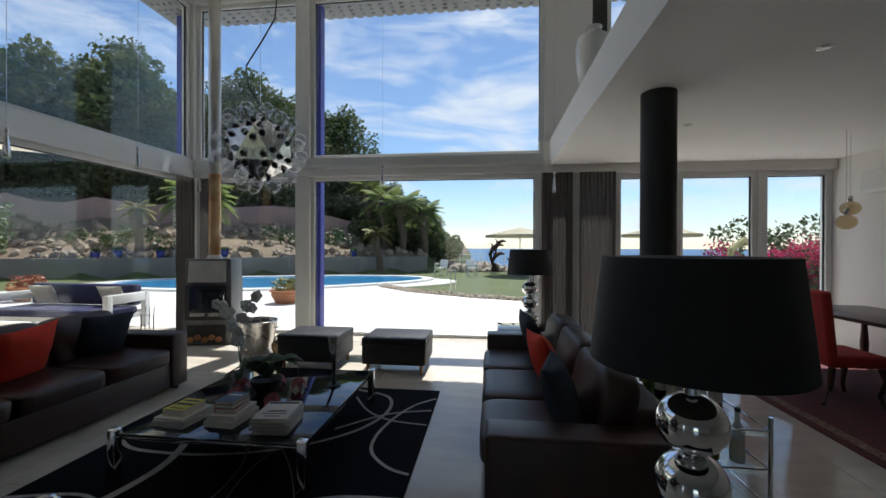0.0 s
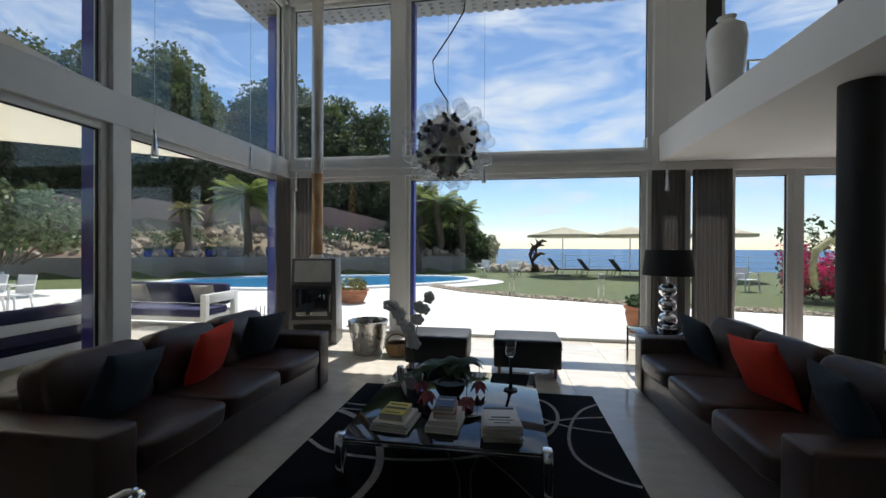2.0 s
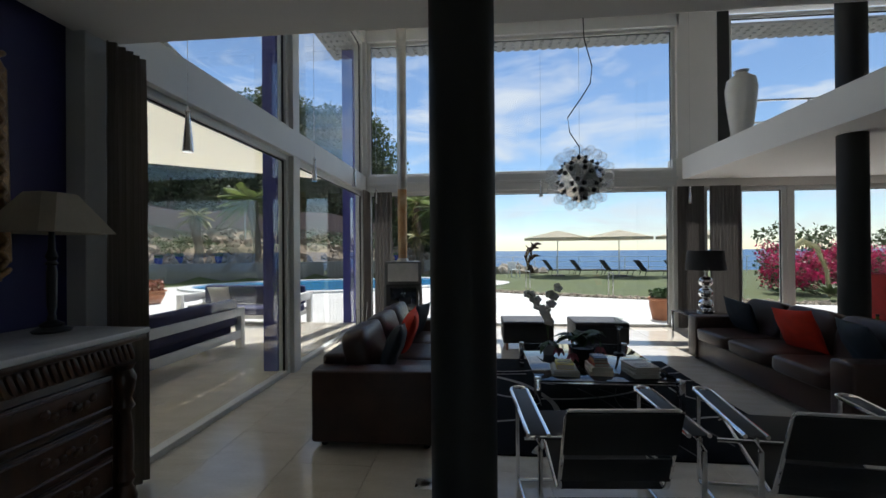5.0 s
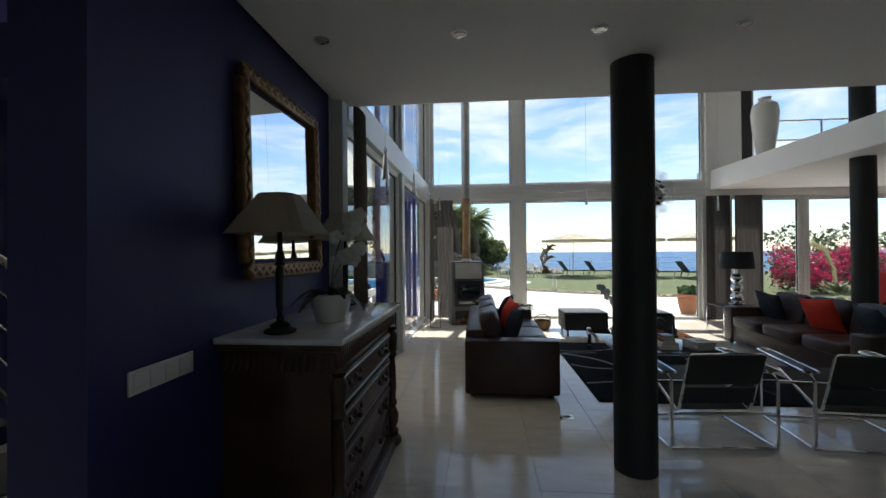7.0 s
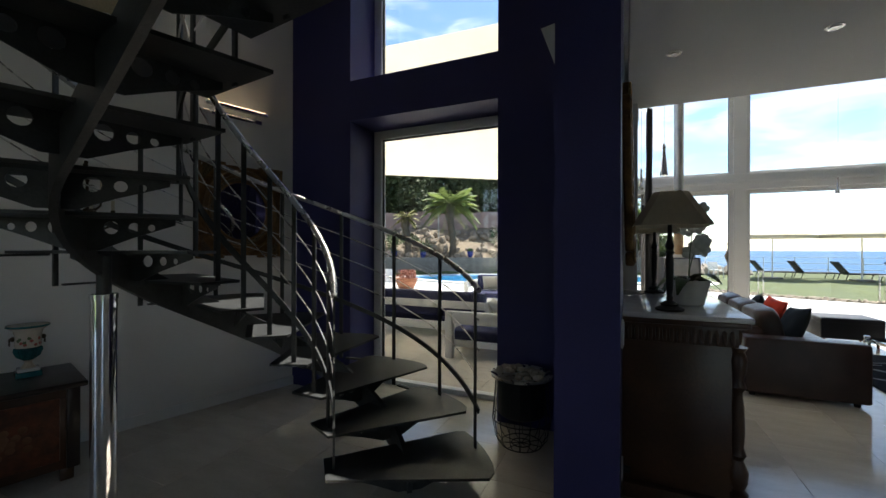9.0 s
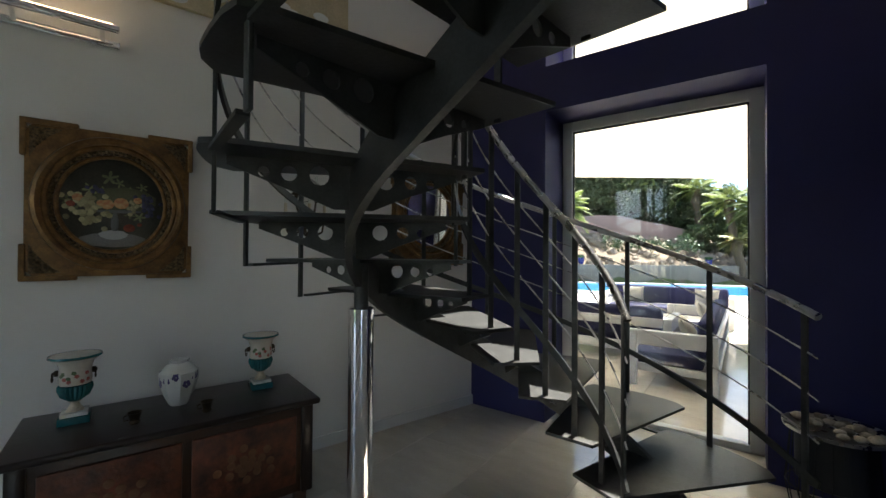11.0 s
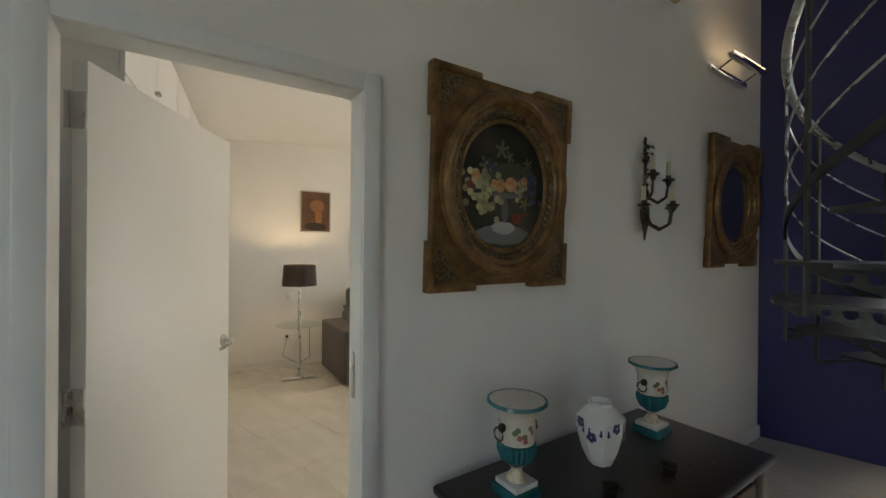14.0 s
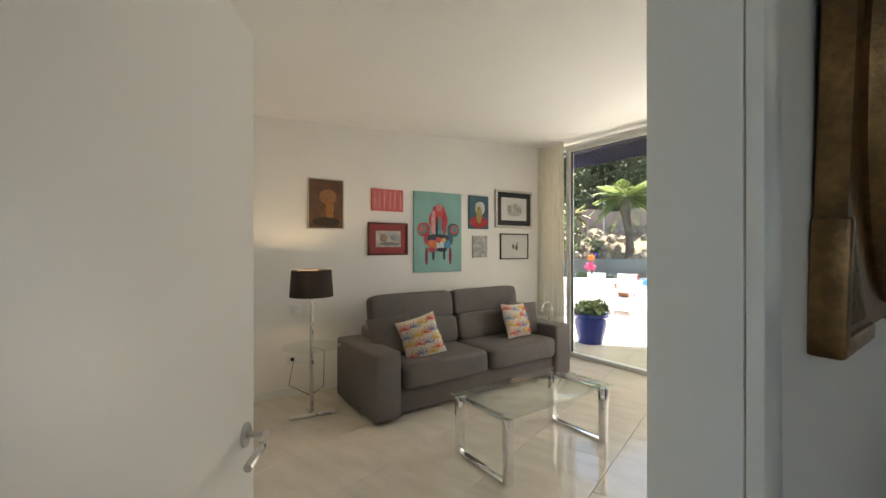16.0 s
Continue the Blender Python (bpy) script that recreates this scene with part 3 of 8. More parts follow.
def stones(name, n, place, size, material, label, seed, cat="stones"):
    r2 = random.Random(seed)
    bm = bmnew()
    for _ in range(n):
        x, y, z = place(r2)
        s = size * (0.6 + 0.9 * r2.random())
        mm = Matrix.Translation((x, y, z + s * 0.2)) @ Euler((r2.random() * 3, r2.random() * 3, r2.random() * 3)).to_matrix().to_4x4() @ Matrix.Diagonal((s, s * (0.6 + .4 * r2.random()), s * (0.45 + .4 * r2.random()), 1))
        g = bmesh.ops.create_icosphere(bm, subdivisions=1, radius=1.0, matrix=mm)
        for v in g["verts"]:
            v.co += (v.co - Vector((x, y, z))) * 0.35 * noise.noise(v.co * 3 / size * 0.3)
    ob = new(name, mesh_of(name, bm, material, False))
    return tagged(ob, label, cat, kind="stuff")
def on_edge(r2):
    k = r2.random() * (len(EDGE) - 1)
    i = int(k)
    (x0, y0), (x1, y1) = EDGE[i], EDGE[i + 1]
    f = k - i
    return x0 + (x1 - x0) * f, y0 + (y1 - y0) * f + 0.05 + 0.75 * r2.random(), -0.05
stones("gravel_strip", 1500, on_edge, 0.055, mat("pale_gravel", (0.4, 0.33, 0.25), 0.9, vary=0.3, scale=3), "pale pebble strip between terrace and lawn", 5, "gravel")
def on_slope(r2):
    x = -36 + 33 * r2.random()
    y = wall_y(x) + 0.6 + 7 * r2.random() ** 1.4
    return x, y, ground_z(x, y) - 0.02
stones("rock_slope", 600, on_slope, 0.26, ROCK, "brown rocks strewn over the garden slope", 6, "rocks")
stones("rock_outcrop", 60, lambda r2: (-2.5 + 4.0 * r2.random(), 25.2 + 2.2 * r2.random(), -0.1), 0.42, mat("pale_rock", (0.36, 0.31, 0.25), 0.9, vary=0.25, scale=2, bump=0.5, bscale=14), "pale boulders at the end of the lawn", 7, "rocks")
bm = bmnew()
xs = [-30 + i * 0.9 for i in range(30)]
tube(bm, [(x, wall_y(x), 0.42) for x in xs], 0, flat=(0.28, 1.0))
structure("wall_retaining", bm, CONC, "grey concrete retaining wall behind the pool", "wall")
bm = bmnew()
tube(bm, [(x, wall_y(x) + 7.0, ground_z(x, wall_y(x) + 7) + 0.5) for x in [-40 + i * 1.2 for i in range(27)]], 0, flat=(0.25, 1.3))
structure("wall_pink", bm, PINKW, "faded pink garden wall on the slope", "wall")


def crown(bm, r2, clusters, per, leaf):
    for (x, y, z, r) in clusters:
        for _ in range(per):
            d = Vector((r2.gauss(0, 1), r2.gauss(0, 1), r2.gauss(0, 0.8)))
            d = d.normalized() * r * (0.55 + 0.5 * r2.random())
            p = Vector((x, y, z)) + d
            a, b = Vector((r2.gauss(0, 1), r2.gauss(0, 1), r2.gauss(0, 1))).normalized(), Vector((r2.gauss(0, 1), r2.gauss(0, 1), r2.gauss(0, 1))).normalized()
            s = leaf * (0.6 + 0.8 * r2.random())
            bm.faces.new([bm.verts.new(p + q) for q in (a * s, b * s * 0.7, -a * s * 0.8, -b * s * 0.7)])


def make_tree(h, spread, seed, leaf_m, n=26, per=70, leaf=0.16, name="pine_tree", label="dark green pine tree on the slope", low=0.35):
    r2 = random.Random(seed)
    e = thing(name, (0, 0, 0), label, "tree", "trees on the slope")
    bm = bmnew()
    top = Vector((r2.uniform(-.5, .5), r2.uniform(-.5, .5), h * 0.85))
    tube(bm, [(0, 0, -0.4), top * 0.3, top * 0.6 + Vector((0.1, 0, 0)), top], [h * 0.022, h * 0.018, h * 0.012, 0.03], 9)
    cl = []
    for i in range(n):
        f = low + (1 - low) * (i + r2.random()) / n
        a, rad = i * 2.4 + r2.random(), spread * (0.35 + 0.75 * r2.random()) * math.sin(math.pi * min(0.95, 0.25 + 0.7 * (f - low) / (1 - low)))
        c = Vector((rad * math.cos(a), rad * math.sin(a), h * f))
        if i % 2 == 0:
            tube(bm, [top * (f * 0.85), c], [0.05, 0.015], 5)
        cl.append((c.x, c.y, c.z, spread * (0.24 + 0.2 * r2.random())))
    part("trunk", bm, BARK, e)
    bm = bmnew()
    crown(bm, r2, cl, per, leaf)
    part("crown", bm, leaf_m, e, smooth=False)
    return e
FAR = Matrix.Translation((0, 0, -40))
protos = [make_tree(9.5, 3.1, 11, PINE, 46, 110, 0.19, low=0.12), make_tree(11.5, 3.5, 12, PINE, 50, 110, 0.2, low=0.12), make_tree(8.0, 3.2, 13, mat("olive_green_crown", (0.045, 0.06, 0.022), 0.75, vary=0.3, scale=0.8, bump=0.3, bscale=14, col2=(0.10, 0.12, 0.05)), 42, 110, 0.18, low=0.1)]
r2 = random.Random(21)
spots = []
for i in range(40):
    x = -40 + 29.5 * (i + 0.5 * r2.random()) / 40
    s = (0.72 + 0.28 * r2.random()) * min(1.0, max(0.5, (-8.0 - x) / 5.0))
    spots.append((x, wall_y(x) + 8.5 + 5.5 * r2.random() + (2.5 if i % 2 else 0), i % 3, s))
for i in range(9):
    x = -10.5 + 7.2 * i / 9
    spots.append((x, 29.8 + 1.6 * r2.random(), i % 3, 0.46 + 0.08 * r2.random() - 0.02 * i))
spots += [(-30, 8, 2, 0.8), (-27, 12, 0, 0.75), (-33, 3, 1, 0.9), (-31, -4, 0, 0.9), (-36, 10, 1, 1)]
for k, (x, y, i, s) in enumerate(spots):
    m = pose(x, y, ground_z(x, y) - 0.1, 0, 0, k * 67) @ Matrix.Diagonal((s, s, s * 0.92, 1))
    if k < 3:
        protos[i].matrix_world = m
    else:
        o = copy_thing(protos[i], Matrix.Identity(4))
        o.matrix_world = m


def palm(x, y, h, fronds, length, seed, label="fan palm with a rough trunk in the garden", m=PALM):
    r2 = random.Random(seed)
    z0 = ground_z(x, y)
    e = thing("palm_tree", (x, y, z0), label, "palm", "garden palms")
    b = bmnew()
    n = 14
    tube(b, [(0.12 * math.sin(i * 0.4), 0.05 * i / n, -0.2 + (h + 0.2) * i / n) for i in range(n + 1)], [0.2 + 0.03 * (i % 2) + 0.06 * (i > 10) for i in range(n + 1)], 10)
    part("trunk", b, BARK, e)
    for i in range(fronds):
        a, up = i * 2.4, 1.1 - 1.7 * i / fronds
        d = Vector((math.cos(a), math.sin(a), 0))
        b = bmnew()
        pts = []
        for k in range(9):
            t = k / 8
            pts.append(Vector((0.12 * math.sin(5.6), 0.05, h)) + d * length * t * math.cos(up * 0.7) + Vector((0, 0, length * (t * math.sin(up) - 0.42 * t * t))))
        tube(b, pts, [0.02 * (1 - 0.8 * k / 8) for k in range(9)], 5)
        side = Vector((-d.y, d.x, 0))
        for k in range(26):
            t = 0.22 + 0.78 * k / 26
            q = pts[min(7, int(t * 8))].lerp(pts[min(8, int(t * 8) + 1)], t * 8 - int(t * 8))
            ll = length * 0.34 * math.sin(math.pi * (0.15 + 0.8 * t))
            for s in (-1, 1):
                tip = q + (side * s + d * 0.5).normalized() * ll + Vector((0, 0, -0.25 * ll - 0.05 * r2.random()))
                w = d * 0.028
                b.faces.new([b.verts.new(v) for v in (q - w, q + w, (q + tip) / 2 + w, tip, (q + tip) / 2 - w)])
        part("frond", b, m, e, smooth=False)
    return e
palm(-15.1, 19.8, 3.4, 36, 1.9, 31)
palm(-5.6, 25.6, 3.2, 30, 1.8, 32)
palm(-4.3, 26.5, 3.0, 28, 1.6, 33)
palm(-6.6, 23.6, 2.4, 16, 1.0, 34, "thin yucca with yellow-green leaves", mat("yucca_leaf", (0.20, 0.19, 0.04), 0.6, vary=0.3))
palm(-17.6, 18.6, 2.4, 14, 0.9, 35, "thin yucca with yellow-green leaves", MATS["yucca_leaf"])
palm(-9.0, 29.5, 4.0, 20, 1.7, 36)
palm(-7.0, 26.5, 3.6, 20, 1.7, 37)


def bush(name, m, w, d, h, leaf_m, label, n, per, leaf, seed, cat="shrub", extra=None):
    r2 = random.Random(seed)
    e = thing(name, m, label, cat)
    cl = [(r2.uniform(-w, w), r2.uniform(-d, d), h * (0.25 + 0.75 * r2.random()), 0.3 + 0.16 * r2.random()) for _ in range(n)]
    b = bmnew()
    for i in range(0, n, 4):
        tube(b, [(cl[i][0] * 0.4, cl[i][1] * 0.4, 0), (cl[i][0], cl[i][1], cl[i][2])], [0.03, 0.01], 5)
    part("branches", b, BARK, e)
    b = bmnew()
    crown(b, r2, cl, per, leaf)
    part("foliage", b, leaf_m, e, smooth=False)
    if extra:
        b = bmnew()
        crown(b, r2, [(x, y - 0.12, z + 0.1, r * 1.05) for x, y, z, r in cl if z > h * 0.25], per * 2, leaf * 0.85)
        part("flowers", b, extra, e, "magenta blossom", smooth=False)
    return e
bush("bougainvillea", (8.9, 13.1, -0.05), 2.0, 0.6, 1.45, LEAF, "magenta bougainvillea hedge in flower", 46, 90, 0.06, 41, "hedge", MAGENTA)
bush("bougainvillea", (13.0, 12.6, -0.05), 2.2, 0.6, 1.5, LEAF, "magenta bougainvillea hedge in flower", 46, 80, 0.06, 42, "hedge", MAGENTA)
bush("oleander", (9.6, 14.8, -0.05), 1.8, 0.5, 2.3, mat("oleander_leaf", (0.06, 0.10, 0.03), 0.6, vary=0.3, col2=(0.13, 0.17, 0.07)), "tall green oleander behind the hedge", 34, 50, 0.09, 43)
bush("oleander", (13.4, 14.2, -0.05), 1.8, 0.5, 2.4, MATS["oleander_leaf"], "tall green oleander behind the hedge", 34, 50, 0.09, 44)
bush("citrus_tree", (-16.5, 9.8, 0.9), 1.7, 1.3, 2.2, mat("citrus_leaf", (0.05, 0.085, 0.022), 0.5, vary=0.3, col2=(0.11, 0.15, 0.05)), "round green citrus tree beside the terrace", 60, 80, 0.09, 45, "tree")
bush("garden_shrub", (-11.0, 24.0, 1.6), 2.6, 0.7, 0.9, LEAF, "low green shrubs on the rocky slope", 26, 60, 0.08, 46)
bush("garden_shrub", (-19.0, 19.2, 1.4), 2.6, 0.7, 0.8, MATS["citrus_leaf"], "low green shrubs on the rocky slope", 26, 60, 0.08, 47)

ag = thing("agave", (7.35, 11.4, -0.05), "grey-green agave with a drooping flower spike", "agave")
for i in range(22):
    b = bmnew()
    a = i * 2.4
    leaf_mesh(b, (0, 0, 0.15), (math.cos(a), math.sin(a), 0.4 + 0.9 * (i / 22)), 0.62, 0.06, 0.12)
    bmesh.ops.solidify(b, geom=b.faces[:], thickness=0.012)
    part("leaf", b, mat("agave_leaf", (0.16, 0.20, 0.10), 0.6, vary=0.2, scale=4), ag)
b = bmnew()
pts = [(0.0, 0, 0.1), (-0.1, 0, 0.9), (-0.35, 0, 1.55), (-0.75, 0, 1.75), (-1.05, 0, 1.5), (-1.12, 0, 1.0), (-1.05, 0, 0.55)]
tube(b, pts, [0.05, 0.05, 0.07, 0.085, 0.09, 0.08, 0.05], 12)
r2 = random.Random(3)
for _ in range(700):
    k = 1 + r2.random() * 4.99
    i = int(k)
    q = Vector(pts[i]).lerp(Vector(pts[min(6, i + 1)]), k - i)
    d = Vector((r2.gauss(0, 1), r2.gauss(0, 1), r2.gauss(0, 1))).normalized()
    w = Vector((r2.gauss(0, 1), r2.gauss(0, 1), r2.gauss(0, 1))).normalized() * 0.012
    b.faces.new([b.verts.new(v) for v in (q + d * 0.06 - w, q + d * 0.06 + w, q + d * 0.13)])
part("flower_spike", b, mat("agave_bloom", (0.32, 0.30, 0.15), 0.8, vary=0.3), ag)


def umbrella(x, y):
    e = thing("parasol", (x, y, -0.05), "open cream canvas parasol on the lawn edge", "parasol", "garden parasols")
    part("base", box(bmnew(), -0.35, 0.35, -0.35, 0.35, 0, 0.08, 0.01), CONC, e)
    part("pole", lathe(bmnew(), [(0.03, 0.08), (0.03, 2.62), (0.01, 2.68)], 12), WHITEL, e)
    b = bmnew()
    rim = [Vector((1.9 * math.cos(i * math.pi / 4), 1.9 * math.sin(i * math.pi / 4), 2.22)) for i in range(8)]
    top = b.verts.new((0, 0, 2.66))
    rv = [b.verts.new(v) for v in rim]
    lv = [b.verts.new(v - Vector((0, 0, 0.14))) for v in rim]
    for i in range(8):
        b.faces.new((rv[i], rv[(i + 1) % 8], top))
        b.faces.new((lv[i], lv[(i + 1) % 8], rv[(i + 1) % 8], rv[i]))
    bmesh.ops.solidify(b, geom=b.faces[:], thickness=0.01)
    part("canopy", b, CREAM, e, smooth=False)
    for v in rim:
        part("rib", tube(bmnew(), [(0, 0, 2.58), v - Vector((0, 0, 0.03))], 0.012, 6), WHITEL, e)
for x, y in ((1.7, 22.8), (5.1, 22.6), (8.6, 21.6)):
    umbrella(x, y)


def lounger(x, y, rz):
    e = thing("sun_lounger", pose(x, y, -0.05, 0, 0, rz), "dark grey sling sun lounger facing the sea", "lounger", "sun loungers")
    m = mat("dark_grey_mesh", (0.05, 0.05, 0.055), 0.7, vary=0.15)
    part("bed", box(bmnew(), -0.32, 0.32, -0.55, 0.95, 0.30, 0.34, 0.01), m, e)
    part("backrest", box(bmnew(), -0.32, 0.32, -0.02, 0.02, 0, 0.75, 0.01, pose(0, -0.56, 0.32, 38)), m, e)
    for sx in (-0.3, 0.3):
        part("rail", tube(bmnew(), [(sx, -0.8, 0.29), (sx, 0.98, 0.29)], 0.025, 8), m, e)
        for yy in (-0.6, 0.8):
            part("leg", tube(bmnew(), [(sx, yy - 0.1, 0.0), (sx, yy, 0.29)], 0.022, 8), m, e)
for x, y, rz in ((2.1, 24.2, 20), (3.7, 23.9, 20), (5.3, 23.4, 18), (7.0, 22.6, 16), (8.4, 22.0, 16)):
    lounger(x, y, rz - 98)
fence = thing("sea_fence", (0, 27.6, -0.06), "thin white metal railing above the sea", "fence")
for i in range(22):
    part("post", lathe(bmnew(), [(0.025, 0), (0.025, 1.05)], 8, (-2 + i * 1.5, -0.10 * i + 0.2, 0)), WHITEL, fence)
for z in (0.35, 0.7, 1.05):
    part("rail", tube(bmnew(), [(-2, 0.2, z), (29.5, -1.9, z)], 0.018, 6), WHITEL, fence)
dl = part("sculpture", bmnew(), mat("dark_bronze_patina", (0.045, 0.022, 0.014), 0.5, 0.5, vary=0.3))
b = bmnew()
for k, (ox, oz, s) in enumerate(((0, 0.9, 1.0), (0.25, 1.25, 0.8), (0.1, 0.45, 0.9))):
    tube(b, [(ox + s * 0.55, 0, oz + 0.55 * s), (ox + s * 0.25, 0.02, oz + 0.62 * s), (ox - s * 0.1, 0.04, oz + 0.42 * s), (ox - s * 0.28, 0.02, oz + 0.02 * s), (ox - s * 0.22, 0, oz - 0.42 * s)], [0.03, 0.12 * s, 0.16 * s, 0.12 * s, 0.03], 10)
    tube(b, [(ox - 0.08, 0, oz + 0.5 * s), (ox - 0.3 * s, 0, oz + 0.75 * s)], [0.07, 0.01], 6)
    tube(b, [(ox - s * 0.22, 0, oz - 0.4 * s), (ox - s * 0.05, 0.15, oz - 0.6 * s)], [0.05, 0.02], 6)
tube(b, [(0.0, 0, -0.1), (0.0, 0, 0.4)], [0.3, 0.08], 9)
bmesh.ops.recalc_face_normals(b, faces=b.faces)
b.to_mesh(dl.data)
dl.data.materials.append(MATS["dark_bronze_patina"]) if not dl.data.materials else None
dl.data.shade_smooth()
dl.location = (0.35, 24.6, 0.15)
tagged(dl, "dark bronze sculpture of leaping fish on boulders", "sculpture")


def garden_chair(x, y, rz):
    e = thing("garden_chair", pose(x, y, -0.05, 0, 0, rz), "white moulded plastic garden chair", "chair", "white garden chairs")
    part("seat", box(bmnew(), -0.25, 0.25, -0.25, 0.25, 0.40, 0.44, 0.015), WHITEL, e)
    part("backrest", box(bmnew(), -0.25, 0.25, -0.02, 0.02, 0.0, 0.42, 0.015, pose(0, -0.25, 0.44, 10)), WHITEL, e)
    for sx in (-1, 1):
        part("armrest", box(bmnew(), sx * 0.25 - 0.03, sx * 0.25 + 0.03, -0.26, 0.2, 0.62, 0.65, 0.01), WHITEL, e)
        for sy in (-1, 1):
            part("leg", tube(bmnew(), [(sx * 0.26, sy * 0.25, 0), (sx * 0.23, sy * 0.2, 0.4 if sy < 0 else 0.63)], 0.025, 8), WHITEL, e)
for x, y, rz in ((-2.6, 22.0, 150), (-0.9, 22.0, 200), (7.2, 16.0, 190), (-13.0, 5.2, 0), (-12.2, 5.2, 0), (-13.0, 7.4, 180), (-12.2, 7.4, 180)):
    garden_chair(x, y, rz)
gt2 = thing("garden_table", (-12.6, 6.3, -0.035), "long white garden table laid with glasses", "table")
part("tabletop", box(bmnew(), -1.0, 1.0, -0.45, 0.45, 0.71, 0.75, 0.008), WHITEL, gt2)
for sx in (-1, 1):
    for sy in (-1, 1):
        part("leg", box(bmnew(), sx * 0.92 - 0.04, sx * 0.92 + 0.04, sy * 0.38 - 0.04, sy * 0.38 + 0.04, 0, 0.709, 0.004), WHITEL, gt2)
for i in range(8):
    e = thing("wine_glass", (-13.4 + 0.22 * i, 6.05 + 0.5 * (i % 2), 0.715), "clear stemmed wine glass on the garden table", "glass", "wine glasses")
    part("bowl", lathe(bmnew(), [(0.035, 0), (0.035, 0.003), (0.004, 0.006), (0.004, 0.09), (0.035, 0.13), (0.03, 0.19), (0.028, 0.19), (0.03, 0.13), (0.002, 0.10)], 16), TGLASS, e)
fv = thing("flower_vase", (-12.7, 6.3, 0.715), "glass vase of pink and orange flowers", "vase")
part("vase", lathe(bmnew(), [(0.05, 0), (0.04, 0.1), (0.06, 0.24), (0.055, 0.24), (0.035, 0.1), (0.003, 0.01)], 18), TGLASS, fv)
part("pink_flower", (lambda q: (crown(q, random.Random(2), [(0, 0, 0.32, 0.12)], 90, 0.04), q)[1])(bmnew()), mat("pink_petal", (0.6, 0.04, 0.16), 0.6), fv, smooth=False)
part("orange_flower", (lambda q: (crown(q, random.Random(3), [(0.02, 0, 0.55, 0.08)], 40, 0.06), q)[1])(bmnew()), mat("orange_petal", (0.65, 0.2, 0.03), 0.6), fv, smooth=False)


def pot(x, y, r, h, material, label, plant=None, seed=0, z=-0.04):
    e = thing("flower_pot", (x, y, z), label, "flower pot")
    part("pot", lathe(bmnew(), [(r * 0.62, 0), (r * 0.7, h * 0.1), (r * 0.95, h * 0.7), (r * 0.9, h * 0.86), (r * 1.05, h * 0.92), (r * 1.05, h), (r * 0.92, h), (r * 0.85, h * 0.85), (0.02, h * 0.84)], 28), material, e)
    if plant:
        r2 = random.Random(seed)
        b = bmnew()
        crown(b, r2, [(r * 0.5 * math.cos(i * 1.3), r * 0.5 * math.sin(i * 1.3), h + r * 0.35, r * 0.5) for i in range(7)], 50, 0.05)
        part("plant", b, plant, e, smooth=False)
COBALT = mat("cobalt_glaze", (0.02, 0.035, 0.22), 0.2, vary=0.15)
pot(1.05, 7.75, 0.24, 0.48, TERRA, "terracotta pot with spiky plant on the terrace", LEAF, 1)
pot(-5.44, 10.5, 0.42, 0.36, TERRA, "wide terracotta bowl with yellow-green plant", MATS["yucca_leaf"], 2)
pot(-12.7, 9.9, 0.42, 0.4, TERRA, "wide terracotta bowl with red succulents", mat("red_succulent", (0.3, 0.1, 0.06), 0.6, vary=0.3), 3)
pot(-11.5, 2.6, 0.26, 0.5, COBALT, "cobalt blue glazed pot with succulents", mat("succulent", (0.14, 0.2, 0.07), 0.5, vary=0.2), 4)
for i, x in enumerate((-19, -18.2, -14, -16.6, -8.0)):
    pot(x, wall_y(x) + 0.6, 0.2, 0.36, COBALT, "small cobalt pot on the retaining wall", LEAF, 5 + i, ground_z(x, wall_y(x) + 0.6) - 0.02)
for x, y in ((-1.14, 13.2), (1.33, 12.0), (-14.9, 9.0)):
    e = thing("garden_light", (x, y, -0.04), "slim grey metal garden light frame", "garden light", "garden lights")
    for s in (-1, 1):
        part("post", box(bmnew(), s * 0.07 - 0.015, s * 0.07 + 0.015, -0.02, 0.02, 0, 0.8, 0.003), STEEL, e)
    part("head", box(bmnew(), -0.055, 0.055, -0.02, 0.02, 0.76, 0.8, 0.003), STEEL, e)
    part("foot", box(bmnew(), -0.12, 0.12, -0.05, 0.05, -0.002, 0.006, 0.002), STEEL, e)
lp = thing("street_lamp", (-17.0, 22.0, ground_z(-17, 22)), "thin garden lamp post with round head", "lamp post")
part("pole", lathe(bmnew(), [(0.05, -0.1), (0.035, 2.4)], 10), STEEL, lp)
part("head", lathe(bmnew(), [(0.05, 2.4), (0.2, 2.5), (0.2, 2.62), (0.02, 2.7)], 18), BLACK, lp)

